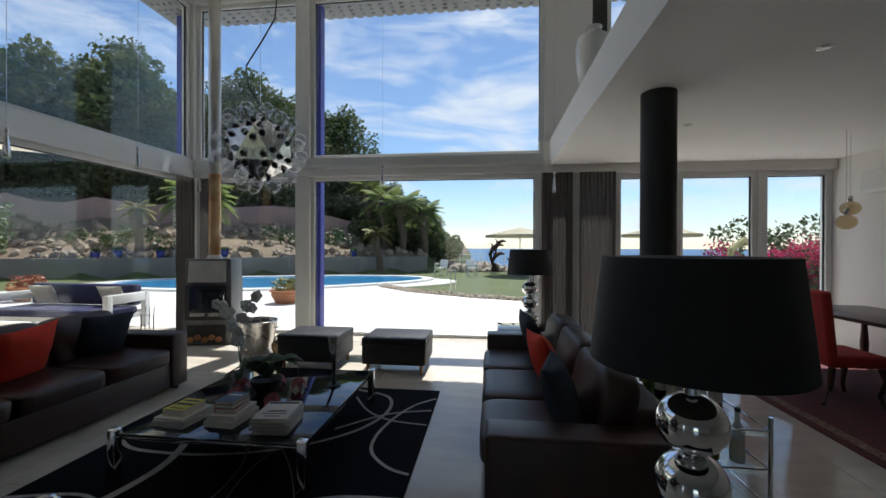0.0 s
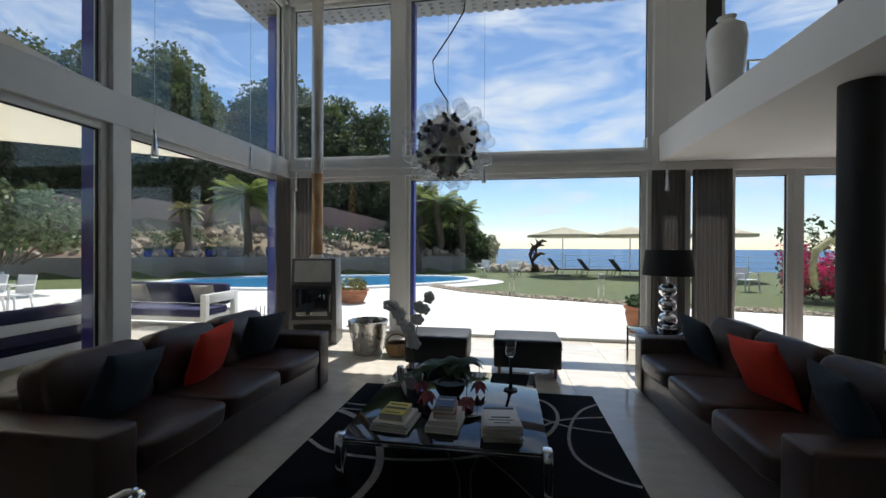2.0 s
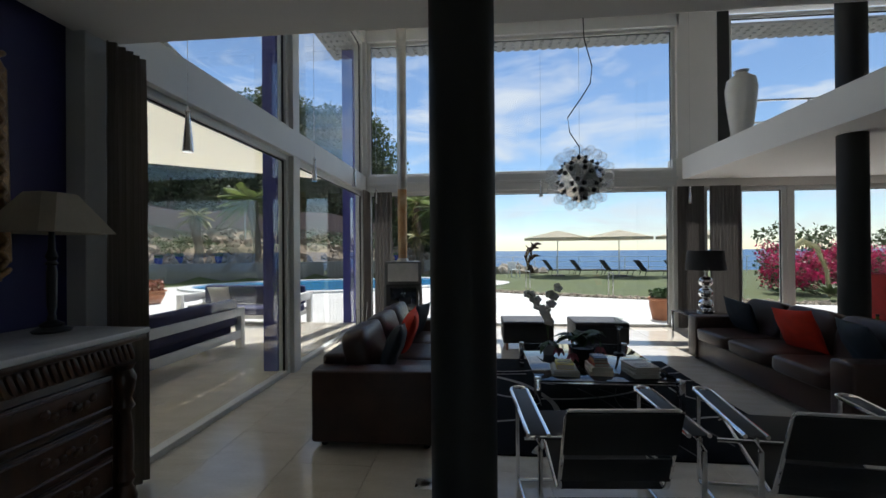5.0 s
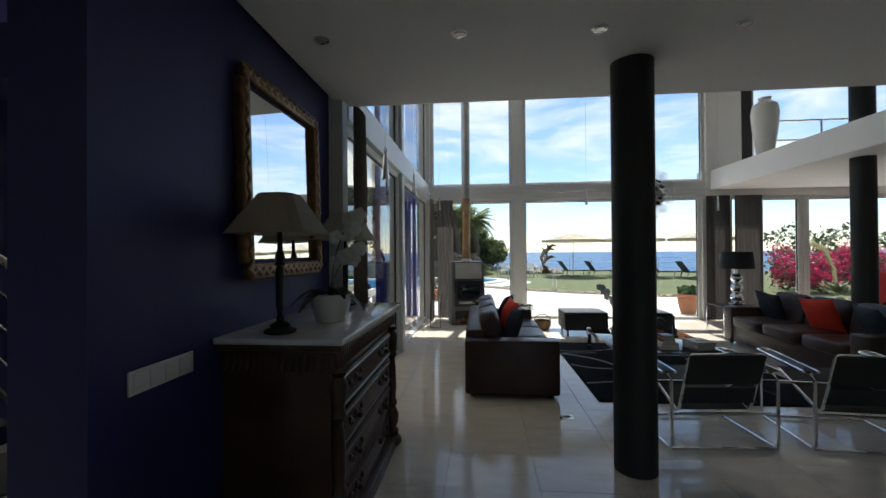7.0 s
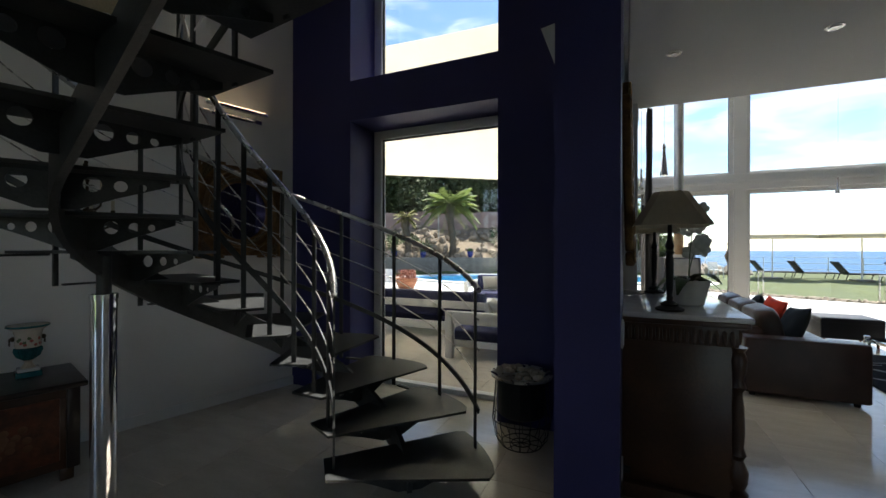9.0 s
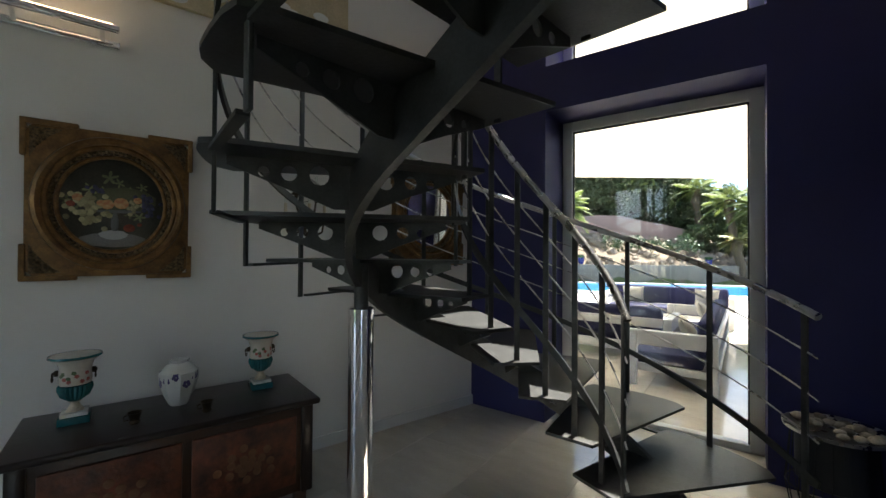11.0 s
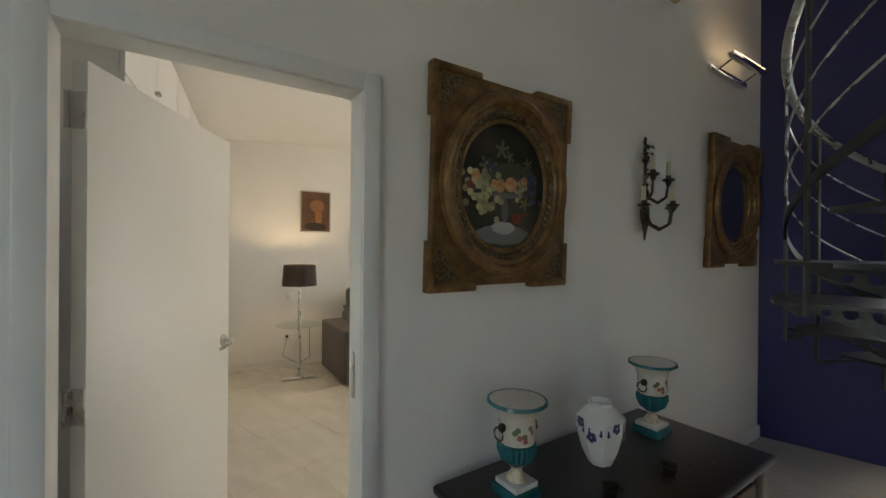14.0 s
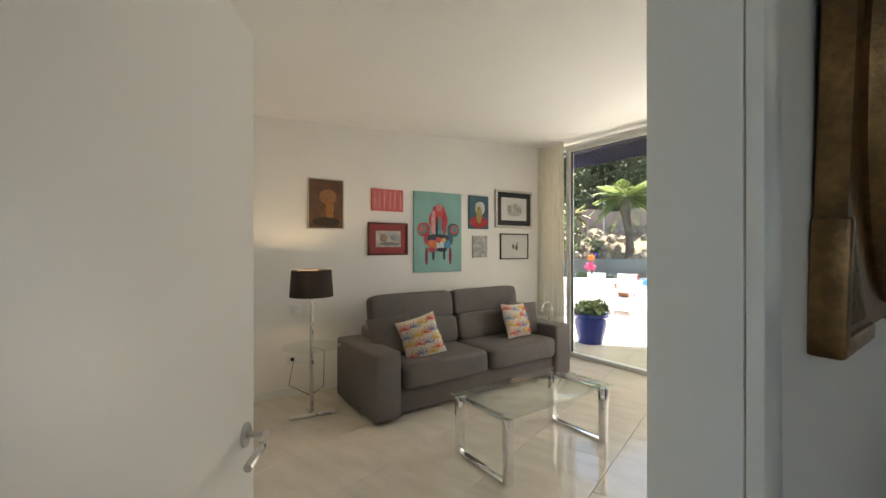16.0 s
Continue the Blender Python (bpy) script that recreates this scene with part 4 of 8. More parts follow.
# lounge seats and shade sails on the west terrace
def outdoor_sofa(m, length):
    e = thing("outdoor_sofa", m, "white slatted outdoor sofa with navy cushions", "outdoor sofa", "terrace lounge")
    nv = mat("navy_canvas", (0.02, 0.022, 0.075), 0.85, vary=0.12, scale=6, bump=0.2, bscale=260)
    for x in (0, length - 0.1):
        for y in (0, 0.78):
            part("leg", box(bmnew(), x, x + 0.1, y, y + 0.1, 0, 0.66, 0.004), WHITEL, e)
        part("arm_board", box(bmnew(), x, x + 0.1, 0.11, 0.77, 0.50, 0.66, 0.004), WHITEL, e)
    for z in (0.20, 0.54):
        part("back_slat", box(bmnew(), 0.11, length - 0.11, 0.0, 0.03, z, z + 0.12, 0.004), WHITEL, e)
    part("seat_frame", box(bmnew(), 0.11, length - 0.11, 0.04, 0.84, 0.18, 0.26, 0.004), WHITEL, e)
    part("seat_cushion", box(bmnew(), 0.12, length - 0.12, 0.14, 0.86, 0.262, 0.40, 0.035, seg=3), nv, e)
    part("back_cushion", box(bmnew(), 0.12, length - 0.12, 0.035, 0.2, 0.40, 0.80, 0.05, seg=3), nv, e)
    for k, x in enumerate((0.5, length - 0.55)):
        c = part("cushion", pillow(bmnew(), 0.45, 0.42, 0.14, seed=k + length), mat("pale_canvas", (0.5, 0.48, 0.42), 0.85))
        c.matrix_world = m @ pose(x, 0.30, 0.60, 62, 0, 8)
        tagged(c, "pale canvas cushion on the outdoor sofa", "cushion", "terrace cushions")
outdoor_sofa(pose(-6.55, 1.6, -0.035, 0, 0, 90), 3.1)
outdoor_sofa(pose(-9.3, 2.6, -0.035, 0, 0, 0), 2.2)
outdoor_sofa(pose(-6.5, 7.2, -0.035, 0, 0, 180), 2.5)
SAIL = mat("cream_shade_sail", (0.72, 0.68, 0.56), 0.85, vary=0.04, scale=1.5, bump=0.1, bscale=120)
translucent(SAIL, 0.45, (0.8, 0.76, 0.64))
def sail(corners, label):
    b = bmnew()
    c = [Vector(q) for q in corners]
    n = 16
    vs = []
    for j in range(n + 1):
        row = []
        for i in range(n + 1):
            u, v = i / n, j / n
            p = (c[0] * (1 - u) + c[1] * u) * (1 - v) + (c[3] * (1 - u) + c[2] * u) * v
            mid = (c[0] + c[1] + c[2] + c[3]) / 4
            k = 0.28 * (u * (1 - u) * (abs(2 * v - 1)) ** 2 + v * (1 - v) * (abs(2 * u - 1)) ** 2)
            p = p.lerp(mid, k) + Vector((0, 0, -0.22 * u * (1 - u) * v * (1 - v) * 4))
            row.append(b.verts.new(p))
        vs.append(row)
    for j in range(n):
        for i in range(n):
            b.faces.new((vs[j][i], vs[j][i + 1], vs[j + 1][i + 1], vs[j + 1][i]))
    bmesh.ops.solidify(b, geom=b.faces[:], thickness=0.008)
    e = thing("shade_sail", corners[0], label, "shade sail", "shade sails")
    b.transform(Matrix.Translation(-Vector(corners[0])))
    part("cloth", b, SAIL, e)
    for q in c[3:]:
        part("tie_post", lathe(bmnew(), [(0.04, -q.z), (0.04, 0.1)], 10, q - c[0]), STEEL, e)
sail([(-11.5, 0.8, 4.25), (-5.65, 0.7, 3.8), (-5.75, 6.7, 2.95), (-15.5, 2.4, 3.3)], "cream canvas shade sail over the terrace")
for k, (x, y, w) in enumerate(((-5.2, 28.2, 1.6), (-3.4, 27.6, 1.0), (-7.6, 27.4, 1.8), (-3.0, 29.2, 0.9))):
    bush("garden_shrub", (x, y, ground_z(x, y) - 0.1), w, 0.8, 1.9, PINE, "dense dark green shrubs at the end of the slope", 40, 80, 0.12, 60 + k)

# ---- living room ----


def sofa(name, m, length, label, red_at, navy_at, group):
    """A three-seat leather sofa; local x along its length, y to the front (0 is the back)."""
    e = thing(name, m, label, "sofa", group)
    d, aw, ah = 0.96, 0.22, 0.59
    part("base", box(bmnew(), 0.02, length - 0.02, 0.04, d - 0.02, 0.05, 0.30, 0.02), LEATHER, e)
    for x in (0, length - aw):
        part("arm", box(bmnew(), x, x + aw, 0, d, 0.04, ah, 0.025, seg=3), LEATHER, e)
        bm = bmnew()
        tube(bm, [(x + 0.012, 0.02, ah - 0.012), (x + 0.012, d - 0.012, ah - 0.012), (x + 0.012, d - 0.012, 0.06)], 0.006, 6)
        part("piping", bm, LEATHER, e)
    part("back", box(bmnew(), aw, length - aw, 0, 0.22, 0.05, 0.66, 0.04, seg=3), LEATHER, e)
    w = (length - 2 * aw) / 3
    for i in range(3):
        cx = aw + w * (i + 0.5)
        part("seat_cushion", soft(bmnew(), w / 2 - 0.004, 0.37, 0.085, 0.26, pose(cx, 0.62, 0.375), wrinkle=0.035, seed=i * 3.1 + length), LEATHER, e)
        part("back_cushion", soft(bmnew(), w / 2 - 0.004, 0.115, 0.225, 0.36, pose(cx, 0.285, 0.62, 14), wrinkle=0.05, seed=i * 5.3 + 9), LEATHER, e)
    for x in (0.08, length - 0.08):
        for y in (0.08, d - 0.08):
            part("foot", lathe(bmnew(), [(0.025, 0), (0.03, 0.05)], 12, (x, y, 0)), BLACK, e)
    M = m
    for k, (x, mtl, nm, tilt, rz, sz) in enumerate([(red_at, REDF, "red", 64, 8, 0.46)] + [(a, NAVY, "dark blue-grey", 62, -14 + 20 * i, 0.44) for i, a in enumerate(navy_at)]):
        c = part("cushion", pillow(bmnew(), sz, sz, 0.15, seed=k * 2.7 + length), mtl)
        c.matrix_world = M @ pose(x, 0.53, 0.645, tilt + 6, 4 - 5 * k, rz)
        tagged(c, nm + " square cotton scatter cushion leaning on the leather sofa", "cushion", "scatter cushions")
    return e


sofa("sofa", pose(-4.13, 4.05, 0, 0, 0, -90), 2.48, "dark brown leather three-seat sofa on the marble floor", 1.22, (0.55, 1.95), "leather sofas")
sofa("sofa", pose(0.98, 1.98, 0, 0, 0, 90), 2.50, "dark brown leather three-seat sofa beside the black rug", 1.12, (0.42, 2.05), "leather sofas")

# rug with inlaid lines
RX0, RX1, RY0, RY1 = -2.80, -0.46, 1.56, 4.18
rug = thing("rug", (RX0, RY0, 0), "black wool rug with pale curved line pattern", "rug")
part("field", box(bmnew(), 0, RX1 - RX0, 0, RY1 - RY0, 0.0, 0.014, 0.004), RUG, rug)
def inlay(w, *pts):
    """A woven line through a few points of the plan."""
    p = [Vector((x, y, 0)) for x, y in pts]
    out = []
    for k in range(len(p) - 1):
        a, b, c, d = p[max(k - 1, 0)], p[k], p[k + 1], p[min(k + 2, len(p) - 1)]
        for q in range(6):
            t = q / 6
            out.append(0.5 * ((2 * b) + (c - a) * t + (2 * a - 5 * b + 4 * c - d) * t * t + (3 * b - a - 3 * c + d) * t ** 3))
    out.append(p[-1])
    pts = [(min(max(v.x - RX0, 0.015), RX1 - RX0 - 0.015), min(max(v.y - RY0, 0.015), RY1 - RY0 - 0.015), 0.0145) for v in out]
    part("inlaid_line", tube(bmnew(), pts, 0, flat=(w, 0.004)), RUGL if w > 0.018 else mat("dim_wool_line", (0.10, 0.095, 0.095), 0.95, vary=0.2, scale=40), rug)
inlay(0.055, (-2.79, 3.43), (-2.61, 3.33), (-2.38, 3.13), (-2.22, 2.83), (-2.14, 2.54), (-2.16, 2.27), (-2.25, 1.98), (-2.45, 1.58))
inlay(0.03, (-2.79, 2.87), (-2.58, 2.73), (-2.3, 2.69), (-1.96, 2.7), (-1.59, 2.79), (-1.25, 2.97), (-0.98, 3.25), (-0.86, 3.62), (-0.95, 3.95), (-1.3, 4.1))
inlay(0.024, (-2.79, 2.1), (-2.42, 2.18), (-2.21, 2.14), (-1.99, 2.06), (-1.78, 1.9), (-1.6, 1.58))
inlay(0.026, (-1.6, 1.72), (-1.48, 1.91), (-1.31, 2.08), (-1.13, 2.22), (-0.84, 2.34), (-0.48, 2.36))
inlay(0.012, (-1.81, 3.02), (-1.65, 2.69), (-1.58, 2.41), (-1.59, 2.14), (-1.7, 1.6))
inlay(0.010, (-1.59, 3.01), (-1.36, 2.72), (-1.22, 2.52), (-1.05, 2.2), (-0.95, 1.8))
inlay(0.010, (-1.41, 3.03), (-1.52, 2.7), (-1.51, 2.38), (-1.42, 2.02), (-1.3, 1.6))
inlay(0.022, (-2.79, 3.6), (-2.6, 3.58), (-2.3, 3.62), (-2.0, 3.75))
inlay(0.02, (-2.79, 3.47), (-2.61, 3.47), (-2.3, 3.5))
inlay(0.024, (-0.47, 3.95), (-0.62, 3.8), (-0.74, 3.56), (-0.82, 3.25), (-0.83, 3.0), (-0.77, 2.83), (-0.62, 2.68), (-0.47, 2.62))
inlay(0.02, (-1.25, 3.9), (-1.05, 3.6), (-0.8, 3.42), (-0.47, 3.36))
inlay(0.02, (-1.2, 3.2), (-0.9, 3.5), (-0.7, 3.6), (-0.47, 3.66))

# coffee table
ct = thing("coffee_table", (-1.695, 3.07, 0), "low coffee table with black glass top and chrome legs", "coffee table")
part("tabletop", box(bmnew(), -0.64, 0.64, -0.73, 0.73, 0.292, 0.31, 0.003), DARKGL, ct, "black mirror-like glass top")
for sx in (-1, 1):
    for sy in (-1, 1):
        part("leg", box(bmnew(), sx * 0.625 - 0.03, sx * 0.625 + 0.03, sy * 0.715 - 0.03, sy * 0.715 + 0.03, 0.015, 0.335, 0.012, seg=3), CHROME, ct, "chrome leg")
    part("rail", box(bmnew(), sx * 0.615 - 0.012, sx * 0.615 + 0.012, -0.68, 0.68, 0.262, 0.291, 0.003), CHROME, ct)
    part("rail", box(bmnew(), -0.59, 0.59, sx * 0.70 - 0.012, sx * 0.70 + 0.012, 0.262, 0.291, 0.003), CHROME, ct)


def pouf(x0, x1, y0, y1):
    cx, cy = (x0 + x1) / 2, (y0 + y1) / 2
    e = thing("pouf", (cx, cy, 0), "black leather cube pouf on short wooden legs", "pouf", "leather poufs")
    w, d = (x1 - x0) / 2, (y1 - y0) / 2
    part("body", box(bmnew(), -w, w, -d, d, 0.11, 0.385, 0.02, seg=3), BLACKL, e)
    part("seat", box(bmnew(), -w - 0.004, w + 0.004, -d - 0.004, d + 0.004, 0.345, 0.425, 0.022, seg=3), BLACKL, e)
    bm = bmnew()
    tube(bm, [(-w - .006, -d - .006, .345), (w + .006, -d - .006, .345), (w + .006, d + .006, .345), (-w - .006, d + .006, .345)], 0.005, 6, True)
    part("piping", bm, BLACKL, e)
    for sx in (-1, 1):
        for sy in (-1, 1):
            part("leg", lathe(bmnew(), [(0.014, 0), (0.024, 0.11)], 12, (sx * (w - 0.06), sy * (d - 0.06), 0)), mat("orange_wood", (0.28, 0.11, 0.04), 0.4), e)
pouf(-2.5, -1.76, 4.66, 5.28)
pouf(-1.45, -0.69, 4.66, 5.26)


def tall_lamp(x, y, z0):
    e = thing("table_lamp", (x, y, z0), "table lamp of stacked chrome spheres with black drum shade", "lamp", "chrome lamps")
    part("foot", box(bmnew(), -0.085, 0.085, -0.085, 0.085, 0, 0.035, 0.004), CHROME, e)
    z = 0.035
    for r in (0.098, 0.095, 0.092):
        part("sphere", ball(bmnew(), (0, 0, z + r * 0.9), r, 28, (1, 1, 0.92)), CHROME, e, "chrome sphere")
        z += r * 1.78
    part("neck", lathe(bmnew(), [(0.022, z), (0.018, z + 0.06), (0.03, z + 0.065), (0.03, z + 0.1)], 16), CHROME, e)
    part("shade", lathe(bmnew(), [(0.262, 0.635), (0.268, 0.635), (0.236, 0.925), (0.230, 0.925)], 56), SHADE, e, "black fabric drum shade")
    bm = bmnew()
    lathe(bm, [(0.258, 0.64), (0.228, 0.92)], 56)
    bmesh.ops.delete(bm, geom=[f for f in bm.faces if len(f.verts) > 4], context="FACES")
    part("shade_lining", bm, WHITEL, e)
    bm = bmnew()
    for a in range(3):
        cyl(bm, (0, 0, z + 0.1), (0.234 * math.cos(a * 2.094), 0.234 * math.sin(a * 2.094), 0.90), 0.003, seg=6)
    part("carrier", bm, STEEL, e)


def side_table(x, y, w, d, h, label):
    e = thing("side_table", (x, y, 0), label, "side table")
    part("top", box(bmnew(), -w / 2, w / 2, -d / 2, d / 2, h - 0.012, h, 0.002), DARKGL, e)
    for sx in (-1, 1):
        for sy in (-1, 1):
            part("leg", box(bmnew(), sx * (w / 2 - 0.012) - 0.012, sx * (w / 2 - 0.012) + 0.012, sy * (d / 2 - 0.012) - 0.012, sy * (d / 2 - 0.012) + 0.012, 0, h - 0.013, 0.002), CHROME, e)
        part("rail", box(bmnew(), -w / 2 + 0.025, w / 2 - 0.025, sx * (d / 2 - 0.012) - 0.01, sx * (d / 2 - 0.012) + 0.01, h - 0.035, h - 0.0135), CHROME, e)
side_table(0.45, 4.95, 0.62, 0.55, 0.54, "square chrome side table with dark glass top")
tall_lamp(0.52, 4.97, 0.54)
side_table(0.66, 1.25, 0.5, 0.5, 0.54, "square chrome side table with dark glass top")
tall_lamp(0.605, 1.245, 0.54)


def sling_chair(x, y, rz):
    """A tubular steel armchair with black leather slings, its front at +y."""
    e = thing("armchair", pose(x, y, 0, 0, 0, rz), "tubular chrome armchair with black leather slings", "armchair", "tubular armchairs")
    r = 0.0125
    for s in (-1, 1):
        X = s * 0.39
        part("side_frame", tube(bmnew(), [(X, 0.33, 0.02), (X, -0.30, 0.02), (X, -0.335, 0.06), (X, -0.335, 0.53), (X, -0.30, 0.57), (X, 0.30, 0.60), (X, 0.34, 0.565), (X, 0.34, 0.06), (X, 0.33, 0.02)], r, 10), CHROME, e)
        X2 = s * 0.27
        part("inner_frame", tube(bmnew(), [(X2, 0.34, 0.42), (X2, 0.29, 0.45), (X2, -0.18, 0.26), (X2, -0.22, 0.29), (X2, -0.36, 0.70), (X2 * 0.96, -0.365, 0.73)], r, 10), CHROME, e)
        part("armrest", box(bmnew(), X - 0.045, X + 0.045, -0.30, 0.27, 0.0, 0.005, 0.002, pose(0, 0, 0.60, 3)), BLACKL, e)
        part("arm_loop", tube(bmnew(), [(X - 0.05, -0.3, 0.585), (X - 0.05, 0.27, 0.612), (X - 0.035, 0.31, 0.614), (X, 0.325, 0.614), (X + 0.035, 0.31, 0.614), (X + 0.05, 0.27, 0.612), (X + 0.05, -0.3, 0.585)], 0.0115, 8), CHROME, e)
        part("cross_tube", tube(bmnew(), [(-0.39, s * 0.32, 0.02 + 0.0), (0.39, s * 0.32, 0.02)], r, 8), CHROME, e)
        part("cross_tube", tube(bmnew(), [(-0.39, s * 0.2 - 0.1, 0.33 + s * 0.06), (0.39, s * 0.2 - 0.1, 0.33 + s * 0.06)], r, 8), CHROME, e)
    part("top_tube", tube(bmnew(), [(-0.26, -0.365, 0.73), (0.26, -0.365, 0.73)], r, 8), CHROME, e)
    part("seat", box(bmnew(), -0.275, 0.275, -0.27, 0.27, -0.004, 0.004, 0.002, pose(0, 0.06, 0.365, 22)), BLACKL, e)
    part("back_sling", box(bmnew(), -0.275, 0.275, -0.004, 0.004, -0.12, 0.12, 0.002, pose(0, -0.345, 0.61, 18)), BLACKL, e)
    part("back_sling", box(bmnew(), -0.275, 0.275, -0.004, 0.004, -0.07, 0.07, 0.002, pose(0, -0.265, 0.40, 18)), BLACKL, e)
sling_chair(-2.19, 0.93, 4)
sling_chair(-1.10, 0.93, -5)

# stove in the corner
st = thing("wood_stove", pose(-4.25, 5.95, 0, 0, 0, 12), "tall slim steel wood stove with a glass door", "stove")
bm = bmnew()
box(bm, -0.36, 0.36, -0.24, 0.24, 0, 1.30, 0.008)
for v in bm.verts:
    v.co.x *= 1.0 - 0.10 * (v.co.z / 1.3)
    if v.co.y < 0 and v.co.z > 1.0:
        v.co.y += 0.06
part("body", bm, mat("grey_stove_steel", (0.14, 0.14, 0.14), 0.4, 0.5, vary=0.08), st)
part("top_panel", box(bmnew(), -0.27, 0.27, -0.012, 0.012, -0.16, 0.16, 0.004, pose(0, -0.225, 1.11, -6)), mat("pale_stove_plate", (0.42, 0.42, 0.41), 0.35, 0.3), st)
dr = part("door", box(bmnew(), -0.30, 0.30, -0.275, -0.245, 0.38, 0.90, 0.006), BLACK, st, "black stove door with a window")
part("pane", box(bmnew(), -0.23, 0.23, -0.281, -0.277, 0.44, 0.84, 0.001), DARKGL, dr, "sooty glass")
part("door_handle", tube(bmnew(), [(0.27, -0.28, 0.5), (0.27, -0.315, 0.52), (0.27, -0.315, 0.76), (0.27, -0.28, 0.78)], 0.008, 8), CHROME, dr)
part("log_bay", box(bmnew(), -0.28, 0.28, -0.256, -0.246, 0.05, 0.30, 0.004), BLACK, st)
bm = bmnew()
for i in range(5):
    cyl(bm, (-0.22 + i * 0.1, -0.25, 0.09 + 0.03 * (i % 2)), (-0.22 + i * 0.1, -0.285, 0.09 + 0.03 * (i % 2)), 0.045, seg=9)
part("firewood", bm, mat("firewood", (0.33, 0.15, 0.06), 0.9, vary=0.3), st)
part("collar", lathe(bmnew(), [(0.12, 1.30), (0.10, 1.34), (0.085, 1.36)], 24, (0, 0.02, 0)), FLUE, st)
part("flue_pipe", lathe(bmnew(), [(0.085, 1.36), (0.085, 2.62)], 28, (0, 0.02, 0)), RUST, st, "heat-stained steel flue")
part("flue_pipe", lathe(bmnew(), [(0.088, 2.62), (0.088, ROOF)], 28, (0, 0.02, 0)), FLUE, st, "satin steel flue")


def curtain(name, m, w, h, folds, depth, material, label):
    bm = bmnew()
    n = folds * 8
    rows = 10
    vs = [[bm.verts.new((w * i / n, depth * math.sin(2 * math.pi * folds * i / n) * (0.75 + 0.25 * j / rows) + 0.01 * noise.noise(Vector((i * .3, j * .6, w))), h * (1 - j / rows))) for i in range(n + 1)] for j in range(rows + 1)]
    for j in range(rows):
        for i in range(n):
            bm.faces.new((vs[j][i], vs[j][i + 1], vs[j + 1][i + 1], vs[j + 1][i]))
    r = bmesh.ops.solidify(bm, geom=bm.faces[:], thickness=0.004)
    ob = part(name, bm, material)
    ob.matrix_world = m
    return tagged(ob, label, "curtain")
curtain("curtain", pose(0.85, Y_S - 0.2, 0.02), 0.47, 2.64, 9, 0.035, CURT, "dark grey-brown pleated curtain beside the window")
curtain("curtain", pose(1.42, Y_S - 0.2, 0.02), 0.54, 2.64, 9, 0.035, CURT, "dark grey-brown pleated curtain beside the window")
upright("mullion_curtain", 1.32, 1.42, Y_S - 0.1, Y_S + 0.08, 0, 2.66)
window("window_16", pose(0.98, Y_S + 0.02, 0), 0.34, 2.66, 0.06)
window("window_17", pose(1.42, Y_S + 0.02, 0), 0.58, 2.66, 0.05)
curtain("curtain", pose(X_L + 0.3, Y_S - 0.22, 0.02, 0, 0, 0), 0.36, 2.64, 5, 0.03, CURT, "grey-brown pleated curtain in the glazed corner")
curtain("curtain", pose(X_L + 0.2, Y_S - 0.62, 0.02, 0, 0, 90), 0.40, 2.64, 5, 0.03, CURT, "grey-brown pleated curtain in the glazed corner")
curtain("curtain", pose(X_L + 0.2, 0.79, 0.02, 0, 0, 90), 0.27, 2.74, 5, 0.03, CURT, "grey-brown pleated curtain beside the blue wall")

# ---- carved sideboard on the blue wall ----
SBX0, SBX1, SBY0, SBY1, SBZ = -5.235, -4.60, -0.78, 0.61, 1.10
sb = thing("sideboard", (SBX0, SBY0, 0), "carved dark walnut chest of drawers with marble top", "sideboard")
W_, L_ = SBX1 - SBX0, SBY1 - SBY0
part("marble_top", box(bmnew(), 0, W_, 0, L_, SBZ - 0.03, SBZ, 0.008, seg=3), MARBLE, sb, "grey-white marble top")
part("cornice", box(bmnew(), 0, W_ - 0.012, 0.012, L_ - 0.012, SBZ - 0.062, SBZ - 0.031, 0.008), WOODD, sb)
part("frieze", box(bmnew(), 0, W_ - 0.06, 0.05, L_ - 0.05, SBZ - 0.17, SBZ - 0.063, 0.004), WOODD, sb)
part("body", box(bmnew(), 0, W_ - 0.085, 0.075, L_ - 0.075, 0.09, SBZ - 0.171, 0.004), WOODD, sb)
part("plinth", box(bmnew(), 0, W_ - 0.02, 0.03, L_ - 0.03, 0.0, 0.09, 0.012), WOODD, sb)
gad = mesh_of("gadroon", soft(bmnew(), 0.014, 0.012, 0.048, 0.7, nu=8, nv=6), WOODD)
for i in range(40):
    same_part("gadroon", gad, sb, pose(W_ - 0.055, 0.07 + i * (L_ - 0.14) / 39, SBZ - 0.117, 20, 0, 0))
for i in range(15):
    same_part("gadroon", gad, sb, pose(0.04 + i * (W_ - 0.13) / 14, 0.047, SBZ - 0.117, 0, 20, 90))
